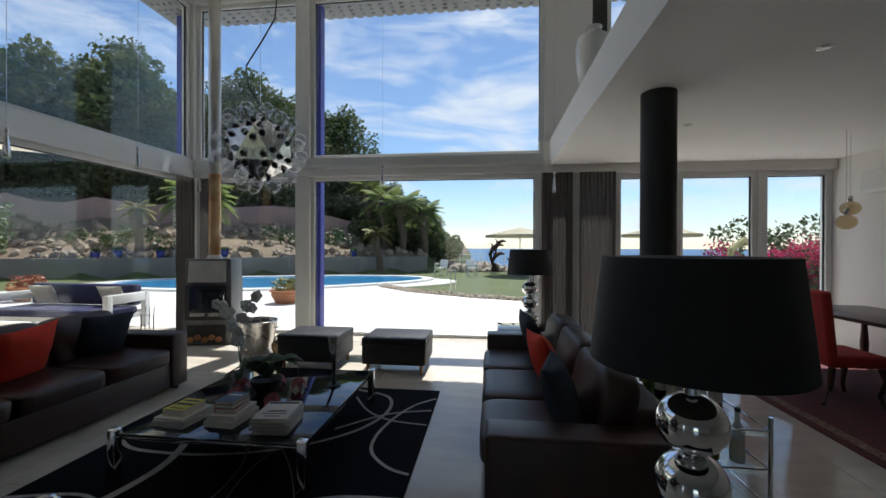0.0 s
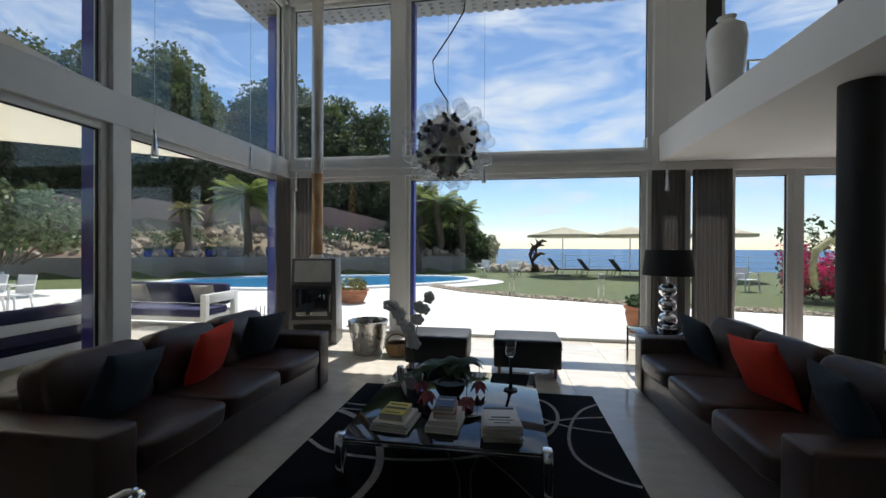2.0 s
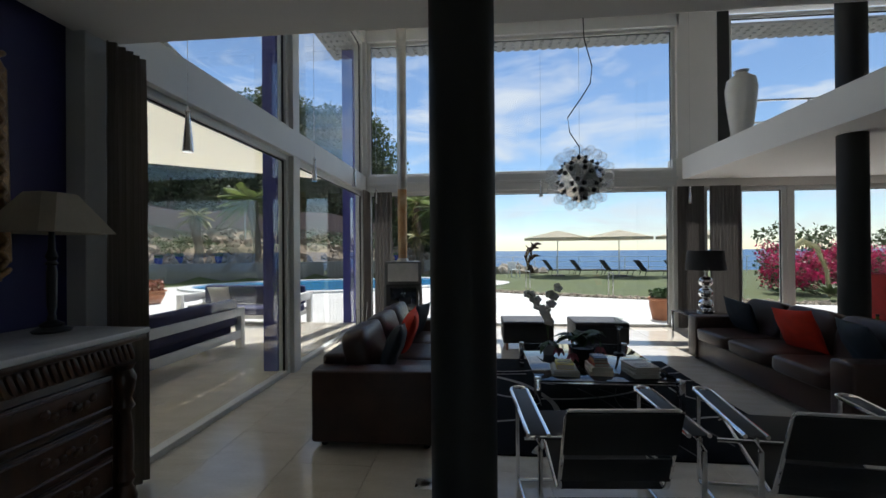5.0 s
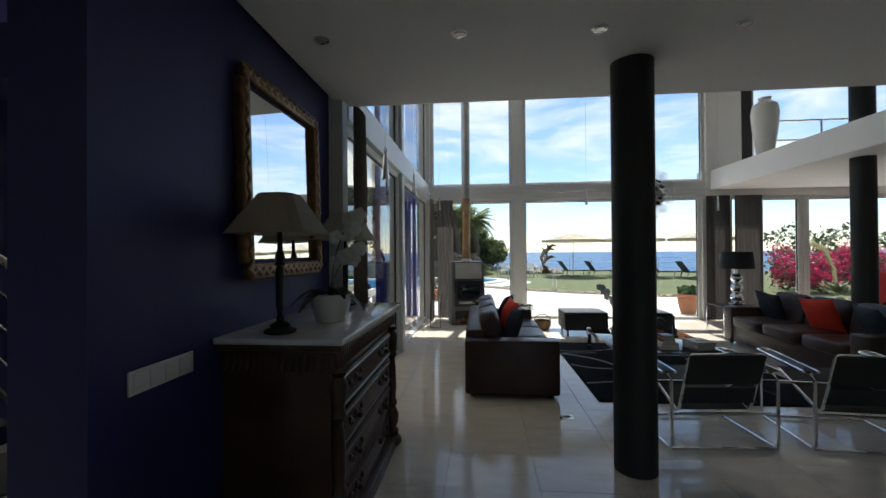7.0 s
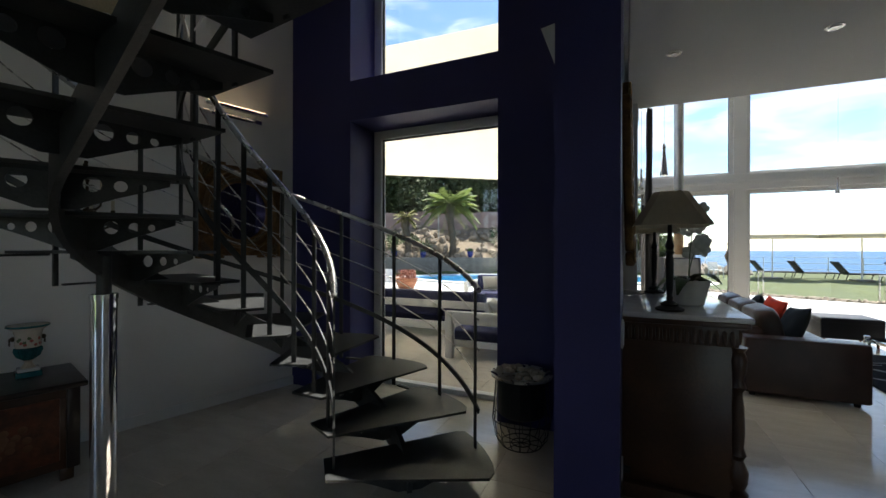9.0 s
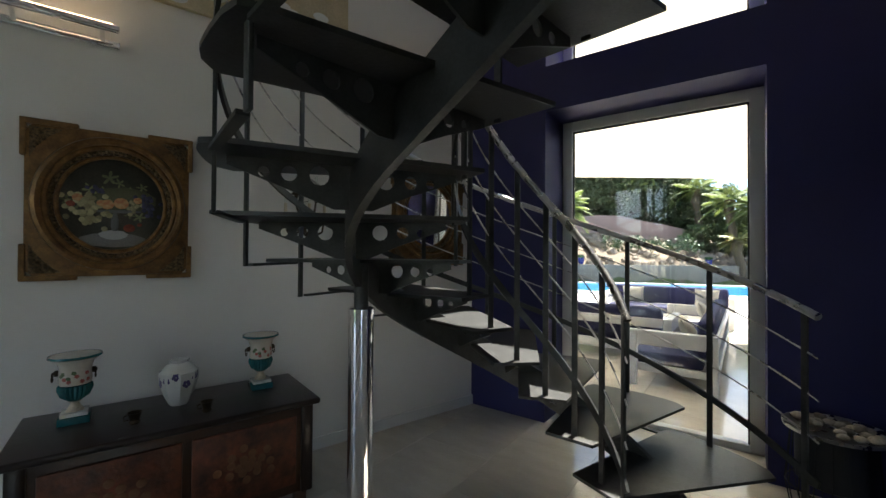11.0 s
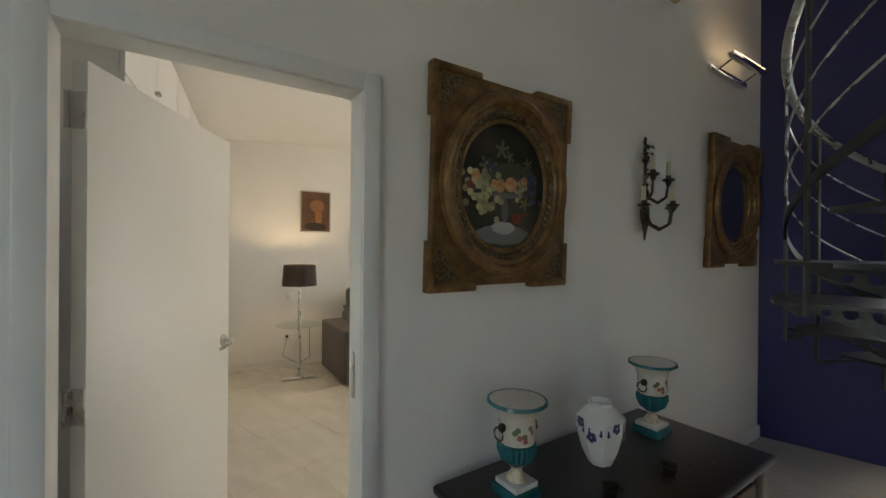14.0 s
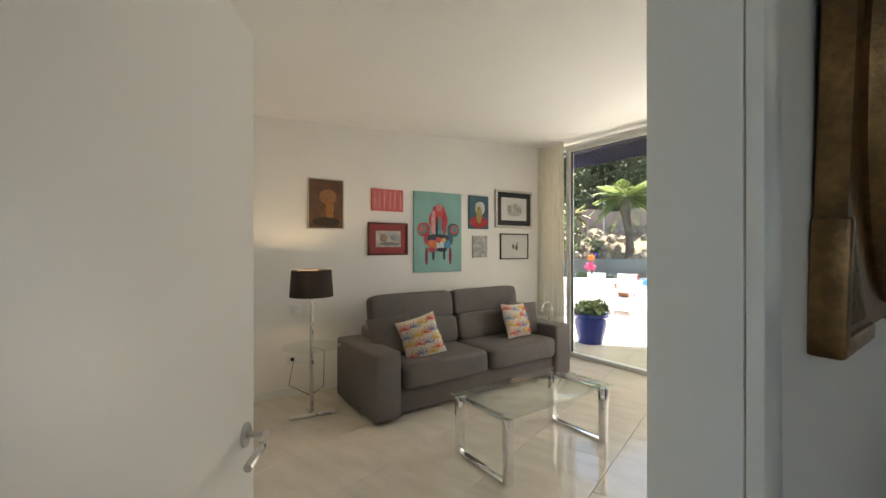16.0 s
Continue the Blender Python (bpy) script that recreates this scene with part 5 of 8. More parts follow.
for k in range(4):
    z0 = 0.115 + k * 0.2
    d = part("drawer", box(bmnew(), W_ - 0.088, W_ - 0.06, 0.16, L_ - 0.16, z0, z0 + 0.178, 0.01), WOODD, sb, "carved drawer front")
    part("moulding", tube(bmnew(), [(W_ - 0.058, 0.18, z0 + 0.02), (W_ - 0.058, L_ - 0.18, z0 + 0.02), (W_ - 0.058, L_ - 0.18, z0 + 0.158), (W_ - 0.058, 0.18, z0 + 0.158)], 0.009, 6, True), WOODD, d)
    for yy in (0.38, L_ - 0.38):
        bm = bmnew()
        for j in range(7):
            ball(bm, (W_ - 0.055, yy + (j - 3) * 0.035, z0 + 0.089 + 0.014 * math.cos(j * 2.1)), 0.02, 8, (0.6, 1, 1))
        part("carving", bm, WOODD, d)
        part("drawer_knob", lathe(bmnew(), [(0.008, 0), (0.016, 0.012), (0.012, 0.024), (0.001, 0.027)], 12, m=pose(W_ - 0.045, yy, z0 + 0.09, 0, 90, 0)), BRASSD, d)
for yy in (0.10, L_ - 0.10):
    prof = [(0.045, 0.09), (0.05, 0.13), (0.03, 0.15), (0.046, 0.19), (0.05, 0.25), (0.026, 0.31), (0.04, 0.34), (0.028, 0.38), (0.034, 0.46), (0.030, 0.60), (0.022, 0.68), (0.04, 0.71), (0.026, 0.75), (0.04, 0.80), (0.046, 0.86), (0.03, 0.90), (0.046, 0.928)]
    part("turned_post", lathe(bmnew(), prof, 16, (W_ - 0.055, yy, 0)), WOODD, sb)
    part("paw_foot", ball(bmnew(), (W_ - 0.05, yy, 0.05), 0.07, 12, (1, 1, 0.72)), WOODD, sb)


CREAMSH = translucent(mat("cream_shade", (0.45, 0.41, 0.33), 0.85, vary=0.08, scale=30, bump=0.3, bscale=120, stretch=(1, 1, 0.1)), 0.5, (0.75, 0.68, 0.55))
def buffet_lamp(x, y):
    e = thing("table_lamp", (x, y, SBZ), "slim dark table lamp with pleated cream shade", "lamp", "buffet lamps")
    part("stem", lathe(bmnew(), [(0.075, 0), (0.08, 0.012), (0.045, 0.028), (0.05, 0.04), (0.018, 0.06), (0.02, 0.075), (0.013, 0.09), (0.020, 0.13), (0.022, 0.30), (0.016, 0.335), (0.028, 0.345), (0.016, 0.36), (0.026, 0.38), (0.014, 0.42), (0.012, 0.5), (0.010, 0.62)], 20), BLACK, e)
    bm = bmnew()
    lo = [bm.verts.new((0.20 * sx, 0.20 * sy, 0.50)) for sx, sy in ((-1, -1), (1, -1), (1, 1), (-1, 1))]
    hi = [bm.verts.new((0.09 * sx, 0.09 * sy, 0.70)) for sx, sy in ((-1, -1), (1, -1), (1, 1), (-1, 1))]
    for i in range(4):
        bm.faces.new((lo[i], lo[(i + 1) % 4], hi[(i + 1) % 4], hi[i]))
    bmesh.ops.bevel(bm, geom=[ed for ed in bm.edges if ed.is_manifold], offset=0.035, segments=1, affect="EDGES")
    bmesh.ops.solidify(bm, geom=bm.faces[:], thickness=0.003)
    part("shade", bm, CREAMSH, e, "cream pleated fabric shade")
buffet_lamp(-4.98, -0.62)
buffet_lamp(-5.0, 0.45)


PETAL = translucent(mat("white_petal", (0.78, 0.77, 0.75), 0.6, vary=0.04, bump=0.05), 0.45, (0.8, 0.79, 0.77))
def orchid(x, y, z, pot_r, sprays, label, leaves=7, leaf=0.2, lw=0.035, blooms=PETAL):
    e = thing("orchid", (x, y, z), label, "potted plant")
    part("pot", lathe(bmnew(), [(pot_r * 0.62, 0), (pot_r * 0.7, 0.006), (pot_r, pot_r * 1.3), (pot_r * 0.94, pot_r * 1.3), (pot_r * 0.9, pot_r * 1.15), (0.01, pot_r * 1.12)], 28), CERAM, e, "white ceramic pot")
    rr = random.Random(int(abs(x * 97) + abs(y * 31)))
    for i in range(leaves):
        a = i * 2.4 + rr.random()
        bm = bmnew()
        leaf_mesh(bm, (0, 0, pot_r * 1.2), (math.cos(a), math.sin(a), 0.55 + 0.35 * rr.random()), leaf * (0.8 + 0.5 * rr.random()), lw, leaf * 0.8)
        bmesh.ops.solidify(bm, geom=bm.faces[:], thickness=0.003)
        part("leaf", bm, LEAF, e)
    for sx, sy, h in sprays:
        pts = [Vector((sx * t * t, sy * t * t, pot_r * 1.2 + h * (1.25 * t - 0.25 * t ** 4))) for t in [k / 10 for k in range(11)]]
        part("stem", tube(bmnew(), pts, 0.0035, 6), LEAF, e)
        for k in range(8):
            q = pts[6 + k % 5] + Vector(((rr.random() - .5) * 0.08, (rr.random() - .5) * 0.08, (rr.random() - .5) * 0.05))
            bm = bmnew()
            for j in range(5):
                a = j * 1.257
                ball(bm, q + Vector((0.026 * math.cos(a), 0.012 * math.sin(k), 0.026 * math.sin(a))), 0.023, 8, (1, 0.3, 1))
            part("bloom", bm, blooms, e, "white blossom")
    return e
orchid(-4.84, -0.28, SBZ, 0.125, [(0.10, 0.26, 0.5), (0.13, 0.22, 0.28)], "white orchid in a white ceramic pot on the sideboard", 9, 0.26, 0.042)

# large mirror in a carved frame
mi = thing("mirror", pose(-5.235, -0.095, 1.94, 0, -1.5, 0), "large wall mirror in a carved dark gilt frame", "mirror")
MW, MH = 0.465, 0.54
part("glass", box(bmnew(), 0.010, 0.016, -MW + 0.07, MW - 0.07, -MH + 0.07, MH - 0.07), MIRROR, mi, "silvered mirror glass")
for s in (-1, 1):
    part("frame_rail", box(bmnew(), 0.0, 0.055, -MW, MW, s * MH - 0.045, s * MH + 0.045, 0.015, seg=3), GILT, mi)
    part("frame_rail", box(bmnew(), 0.0, 0.055, s * MW - 0.045, s * MW + 0.045, -MH + 0.046, MH - 0.046, 0.015, seg=3), GILT, mi)
scr = mesh_of("carved_leaf", soft(bmnew(), 0.012, 0.042, 0.016, 0.7, nu=10, nv=6), GILT)
for i in range(26):
    t = -1 + 2 * i / 25
    for s in (-1, 1):
        same_part("carved_leaf", scr, mi, pose(0.053, t * MW, s * MH, 35 if i % 2 else -35))
        if abs(t) < 0.94:
            same_part("carved_leaf", scr, mi, pose(0.053, s * MW, t * MH, 55 if i % 2 else -55))
sw = thing("light_switch", (-5.238, -1.08, 1.03), "white four-gang light switch plate", "switch")
part("plate", box(bmnew(), 0, 0.01, -0.165, 0.165, -0.045, 0.045, 0.003), WHITEL, sw)
for i in range(4):
    part("rocker", box(bmnew(), 0.0105, 0.014, -0.15 + i * 0.076, -0.08 + i * 0.076, -0.035, 0.035, 0.002), WHITEL, sw)
so = thing("socket", (-5.238, -1.02, 0.30), "white wall socket with a black plug", "socket")
part("plate", box(bmnew(), 0, 0.01, -0.045, 0.045, -0.045, 0.045, 0.003), WHITEL, so)
part("plug", lathe(bmnew(), [(0.02, 0), (0.018, 0.035)], 12, m=pose(0.01, 0, 0, 0, 90, 0)), BLACK, so)
for x, y in ((-4.92, -0.21), (-4.08, -0.2), (-3.26, -0.17), (-2.45, -0.14), (-1.6, -0.1), (-0.8, -0.05), (2.2, 2.95), (2.13, 4.63), (3.4, 2.9)):
    e = thing("downlight", (x, y, SLAB), "small round recessed ceiling spotlight", "spotlight", "recessed spots")
    part("ring", lathe(bmnew(), [(0.045, -0.006), (0.047, -0.001), (0.032, -0.001), (0.030, -0.012)], 24), STEEL, e)
    part("lens", lathe(bmnew(), [(0.029, -0.010), (0.0, -0.004)], 20), WHITEL, e)
fb = thing("floor_box", (-3.2, 1.16, 0), "square steel floor outlet cover", "outlet")
part("cover", box(bmnew(), -0.06, 0.06, -0.06, 0.06, 0.0005, 0.004, 0.001), STEEL, fb)
part("ring", lathe(bmnew(), [(0.04, 0.004), (0.04, 0.006), (0.032, 0.006), (0.032, 0.004)], 20), STONE, fb)

# ---- spiral stair ----
SC, SR, RISE, STEP = Vector((-7.06, -1.74, 0)), 0.83, 0.181, 22.5
A_ST, TAN = 262, Vector((math.sin(radians(82)), -math.cos(radians(82)), 0))
def run_on(ang):
    # past A_ST the flight leaves the spiral and runs on straight
    return TAN * (max(0, ang - A_ST) / STEP * 0.34)
def hel(ang, r, z):
    if ang > A_ST:
        return SC + run_on(ang) + Vector((r * math.cos(radians(A_ST)), r * math.sin(radians(A_ST)), z))
    return SC + Vector((r * math.cos(radians(ang)), r * math.sin(radians(ang)), z))
def ztread(ang):
    return RISE * (1 + (ang - 38) / STEP)
stair = thing("spiral_stair", SC, "dark steel spiral stair with curved rails and holed brackets", "staircase")
def stair_part(name, bm, m, label=""):
    bm.transform(Matrix.Translation(-SC))
    return part(name, bm, m, stair, label)
NT = 15
for k in range(NT):
    a0, z, wide = 25 + STEP * k, RISE * (k + 1), 28 if k < 9 else 20.5
    bm = bmnew()
    def ring(zz):
        out = [hel(a0 - 2, 0.36, zz)]
        n = 6
        out += [hel(a0, 1.27, zz), hel(a0 + 3, 1.31, zz)]
        out += [hel(a0 + 3 + (wide - 6) * i / n, 1.32, zz) for i in range(1, n)]
        out += [hel(a0 + wide - 1.5, 1.31, zz), hel(a0 + wide, 1.26, zz), hel(a0 + wide + 10, 0.36, zz)]
        return [bm.verts.new(p) for p in out]
    lo, hi = ring(z - 0.016), ring(z)
    bm.faces.new(list(reversed(lo)))
    bm.faces.new(hi)
    for i in range(len(lo)):
        bm.faces.new((lo[i], lo[(i + 1) % len(lo)], hi[(i + 1) % len(lo)], hi[i]))
    stair_part("tread", bm, IRON)
# holed bracket plate, shared by all treads
bm = bmnew()
def loop(pts):
    vs = [bm.verts.new((x, 0, zz)) for x, zz in pts]
    for i in range(len(vs)):
        bm.edges.new((vs[i], vs[(i + 1) % len(vs)]))
loop([(0.42, 0), (0.42, -0.03), (0.62, -0.10), (0.76, -0.16), (0.90, -0.16), (1.05, -0.10), (1.24, -0.03), (1.24, 0)])
for r, rad in ((0.71, 0.034), (0.61, 0.026), (0.53, 0.018), (0.95, 0.034), (1.05, 0.026), (1.13, 0.018)):
    loop([(r + rad * math.cos(i * math.pi / 6), -0.045 + rad * math.sin(i * math.pi / 6)) for i in range(12)])
bmesh.ops.triangle_fill(bm, use_beauty=True, use_dissolve=False, edges=bm.edges[:])
bmesh.ops.solidify(bm, geom=bm.faces[:], thickness=0.008)
brk = mesh_of("bracket", bm, IRON, False)
for k in range(NT):
    a = 38 + STEP * k
    same_part("bracket", brk, stair, Matrix.Translation(run_on(a)) @ pose(0, 0, RISE * (k + 1) - 0.017, 0, 0, min(a, A_ST)))
def helix(r, dz, a0, a1, n=110):
    return [hel(a0 + (a1 - a0) * i / n, r, ztread(a0 + (a1 - a0) * i / n) + dz) for i in range(n + 1)]
stair_part("stringer", tube(bmnew(), helix(SR, -0.15, 36, 362, 140), 0, flat=(0.03, 0.17)), IRON, "curved dark steel stringer")
A_END = 356
stair_part("handrail", tube(bmnew(), helix(1.27, 1.02, 38, A_END), 0.019, 10), STEEL, "satin steel handrail")
stair_part("handrail", tube(bmnew(), helix(0.39, 1.02, 36, A_END), 0.019, 10), STEEL, "satin steel handrail")
stair_part("middle_rail", tube(bmnew(), helix(1.27, 0.26, 38, A_END), 0, flat=(0.012, 0.035)), IRON)
stair_part("middle_rail", tube(bmnew(), helix(0.39, 0.26, 36, A_END), 0, flat=(0.012, 0.035)), IRON)
for dz in (0.45, 0.64, 0.83):
    stair_part("wire", tube(bmnew(), helix(1.27, dz, 38, A_END), 0.0045, 6), STEEL)
    stair_part("wire", tube(bmnew(), helix(0.39, dz, 36, A_END), 0.0045, 6), STEEL)
for k in range(NT - 1):
    a, z = 41 + STEP * k, RISE * (k + 1)
    for r, w in ((1.27, 0.03), (0.39, 0.03)):
        p = hel(a, r, 0) - SC
        bm = bmnew()
        box(bm, -0.006, 0.006, -w / 2, w / 2, z - (0.21 if k > 1 and r > 1 else 0.03), ztread(a) + 1.015, 0.002, Matrix.Translation(p) @ pose(0, 0, 0, 0, 0, min(a, A_ST)))
        part("post", bm, IRON, stair)
    if k > 1:
        bm = bmnew()
        tube(bm, [hel(a - 2, 1.27, z - 0.205), hel(a - STEP + 2, 1.27, z - 0.205)], 0, flat=(0.03, 0.012))
        stair_part("rung", bm, IRON)
pp = hel(207.8, SR, 0) - SC
part("pole", lathe(bmnew(), [(0.06, 0), (0.06, 1.19), (0.064, 1.19), (0.064, 1.215), (0.05, 1.22)], 32, pp), CHROME, stair, "polished steel pole")
part("pole_foot", lathe(bmnew(), [(0.085, 0), (0.085, 0.012), (0.062, 0.016)], 32, pp), CHROME, stair)
part("pole_neck", lathe(bmnew(), [(0.034, 1.22), (0.034, 1.42)], 20, pp), IRON, stair)

# wire basket table with pebbles
bk = thing("basket_table", (-5.93, -0.36, 0), "black wire basket table with a tray of pebbles", "side table")
bm = bmnew()
for i in range(18):
    a = 2 * math.pi * i / 18
    tube(bm, [(r * math.cos(a), r * math.sin(a), z) for r, z in ((0.15, 0.01), (0.19, 0.06), (0.215, 0.2), (0.20, 0.36), (0.19, 0.5))], 0.003, 5)
part("wire_cage", bm, BLACK, bk)
for r, z in ((0.15, 0.01), (0.213, 0.2), (0.19, 0.5), (0.07, 0.01)):
    part("hoop", tube(bmnew(), [(r * math.cos(a * 0.1745), r * math.sin(a * 0.1745), z) for a in range(36)], 0.004, 6, True), BLACK, bk)
part("spokes", (lambda b: ([cyl(b, (0, 0, 0.01), (0.15 * math.cos(i * .7), 0.15 * math.sin(i * .7), 0.01), 0.003, seg=5) for i in range(9)], b)[1])(bmnew()), BLACK, bk)
part("inner_pot", lathe(bmnew(), [(0.14, 0.22), (0.17, 0.24), (0.175, 0.5), (0.16, 0.5)], 28), BLACK, bk)
part("tray", lathe(bmnew(), [(0.17, 0.502), (0.225, 0.515), (0.23, 0.535), (0.222, 0.535), (0.17, 0.512)], 36), STEEL, bk)
rr = random.Random(4)
for i in range(26):
    a, r = rr.random() * 6.28, 0.18 * math.sqrt(rr.random())
    part("pebble", ball(bmnew(), (r * math.cos(a), r * math.sin(a), 0.533 + 0.012 * rr.random()), 0.026 + 0.01 * rr.random(), 8, (1, 0.75, 0.6)), mat("beach_pebble", (0.42, 0.36, 0.29), 0.7, vary=0.4, scale=12, isle=0.3), bk)

# ---- hall wall: chest, urns, pictures, sconce ----
def on_wall(u, v, z, rx=0, ry=0, rz=0):
    return HALL @ pose(u, v, z, rx, ry, rz)
CZ = 0.62
ch = thing("chest", on_wall(1.78, -0.66, 0), "low dark wooden chest with painted front panels", "chest")
part("top", box(bmnew(), 0, 1.34, 0.0, 0.62, CZ - 0.035, CZ, 0.012, seg=3), mat("black_brown_wood", (0.018, 0.009, 0.007), 0.3, vary=0.3, scale=6, bump=0.08, stretch=(1, 6, 1)), ch)
part("body", box(bmnew(), 0.05, 1.29, 0.05, 0.61, 0.08, CZ - 0.036, 0.004), WOODD, ch)
for x in (0.06, 1.21):
    for y in (0.055, 0.54):
        part("foot", box(bmnew(), x, x + 0.07, y, y + 0.06, 0, 0.079, 0.01), WOODD, ch)
part("corner_post", box(bmnew(), 0.035, 0.1, 0.03, 0.08, 0.08, CZ - 0.037, 0.006), MATS["black_brown_wood"], ch)
part("corner_post", box(bmnew(), 1.24, 1.305, 0.03, 0.08, 0.08, CZ - 0.037, 0.006), MATS["black_brown_wood"], ch)
for x in (0.13, 0.69):
    p = part("panel", box(bmnew(), x, x + 0.52, 0.03, 0.048, 0.14, CZ - 0.09, 0.008), mat("painted_red_panel", (0.19, 0.05, 0.018), 0.4, vary=0.35, scale=11, bump=0.3, bscale=40, col2=(0.05, 0.02, 0.01)), ch, "reddish painted panel")
    bm = bmnew()
    for i in range(22):
        ball(bm, (x + 0.26 + 0.17 * math.sin(i * 2.4) * (i / 22), 0.03, 0.33 + 0.10 * math.cos(i * 2.4) * (i / 22)), 0.022, 7, (1, 0.2, 1))
    part("ornament", bm, mat("faded_ornament", (0.17, 0.08, 0.035), 0.6), p)


def urn(u, v):
    e = thing("urn", on_wall(u, v, CZ, 0, 0, 0), "classical porcelain urn in teal and white with ring handles", "urn", "porcelain urns")
    part("plinth", box(bmnew(), -0.062, 0.062, -0.062, 0.062, 0, 0.035, 0.003), TEAL, e)
    part("socle", box(bmnew(), -0.053, 0.053, -0.053, 0.053, 0.0355, 0.055, 0.003), CERAM, e)
    part("foot", lathe(bmnew(), [(0.038, 0.056), (0.02, 0.085), (0.018, 0.095), (0.028, 0.105)], 24), mat("gilt_white", (0.6, 0.5, 0.36), 0.3, vary=0.2, scale=40), e)
    bm = bmnew()
    lathe(bm, [(0.024, 0.106), (0.055, 0.13), (0.068, 0.165), (0.066, 0.185), (0.055, 0.19)], 88)
    for v in bm.verts:
        k = 1 + 0.05 * math.cos(22 * math.atan2(v.co.y, v.co.x))
        v.co.x, v.co.y = v.co.x * k, v.co.y * k
    part("lower_body", bm, TEAL, e, "fluted teal body")
    part("flower_band", lathe(bmnew(), [(0.062, 0.191), (0.066, 0.21), (0.064, 0.27), (0.072, 0.30), (0.098, 0.322)], 32), mat("cream_porcelain", (0.62, 0.57, 0.49), 0.2, vary=0.06, scale=30), e, "cream band with painted flowers")
    part("rim", lathe(bmnew(), [(0.09, 0.318), (0.107, 0.327), (0.105, 0.337), (0.098, 0.336)], 32), TEAL, e, "teal rim")
    part("inside", lathe(bmnew(), [(0.0975, 0.3365), (0.085, 0.328), (0.055, 0.29), (0.01, 0.27)], 32), mat("cream_porcelain", (0.62, 0.57, 0.49), 0.2), e)
    for i in range(14):
        a = -math.pi / 2 + 0.9 * math.sin(i * 2.4) + (math.pi if i > 9 else 0)
        z = 0.232 + 0.022 * math.cos(i * 1.9)
        bm = bmnew()
        for j in range(5):
            ball(bm, (0.0055 * math.cos(j * 1.257), 0.0055 * math.sin(j * 1.257), 0), 0.0055, 6, (1, 1, 0.2), pose(0.0655 * math.cos(a), 0.0655 * math.sin(a), z, 0, 90, math.degrees(a)))
        part("painted_flower", bm, mat("rose_enamel", (0.42, 0.10, 0.08), 0.3) if i % 3 else mat("leaf_enamel", (0.10, 0.15, 0.06), 0.3), e)
    for s in (-1, 1):
        part("lion_boss", ball(bmnew(), (s * 0.07, 0, 0.25), 0.016, 8), BRASSD, e)
        part("ring_handle", tube(bmnew(), [(s * 0.082 + 0.004, 0.022 * math.cos(a), 0.232 + 0.022 * math.sin(a)) for a in [i * 0.5236 for i in range(12)]], 0.0035, 6, True), BRASSD, e)
urn(2.90, -0.25)
urn(2.02, -0.25)
jar = thing("jar", on_wall(2.46, -0.28, CZ), "white porcelain jar painted with purple flowers", "jar")
part("body", lathe(bmnew(), [(0.045, 0), (0.05, 0.006), (0.074, 0.06), (0.096, 0.14), (0.097, 0.185), (0.06, 0.225), (0.045, 0.235), (0.052, 0.25), (0.047, 0.25), (0.04, 0.232), (0.01, 0.22)], 8), CERAM, jar)
rr = random.Random(8)
for i in range(16):
    a = i * 0.55
    z = 0.15 + 0.025 * math.sin(i * 2.2)
    bm = bmnew()
    for j in range(5):
        ball(bm, (0.012 * math.cos(j * 1.257), 0.012 * math.sin(j * 1.257), 0), 0.0105, 6, (1, 1, 0.2), pose(0.0905 * math.cos(a), 0.0905 * math.sin(a), z, 0, 90, math.degrees(a)))
    part("flower", bm, mat("violet_enamel", (0.05, 0.03, 0.14), 0.3), jar, "purple painted flower")
for u, v in ((2.66, -0.46), (2.35, -0.50)):
    e = thing("mortar", on_wall(u, v, CZ), "small antique brass mortar cup", "cup", "brass cups")
    part("bowl", lathe(bmnew(), [(0.022, 0), (0.026, 0.008), (0.021, 0.015), (0.028, 0.045), (0.035, 0.055), (0.030, 0.055), (0.022, 0.02), (0.002, 0.018)], 18), BRASSD, e)
    part("handle", tube(bmnew(), [(0.03, 0, 0.045), (0.045, 0, 0.04), (0.042, 0, 0.02), (0.025, 0, 0.02)], 0.004, 6), BRASSD, e)


FILI = mat("pierced_gilt_scroll", (0.02, 0.013, 0.007), 0.5, 0.4, vary=0.1, scale=75, bump=1.0, bscale=90, col2=(0.30, 0.21, 0.11))


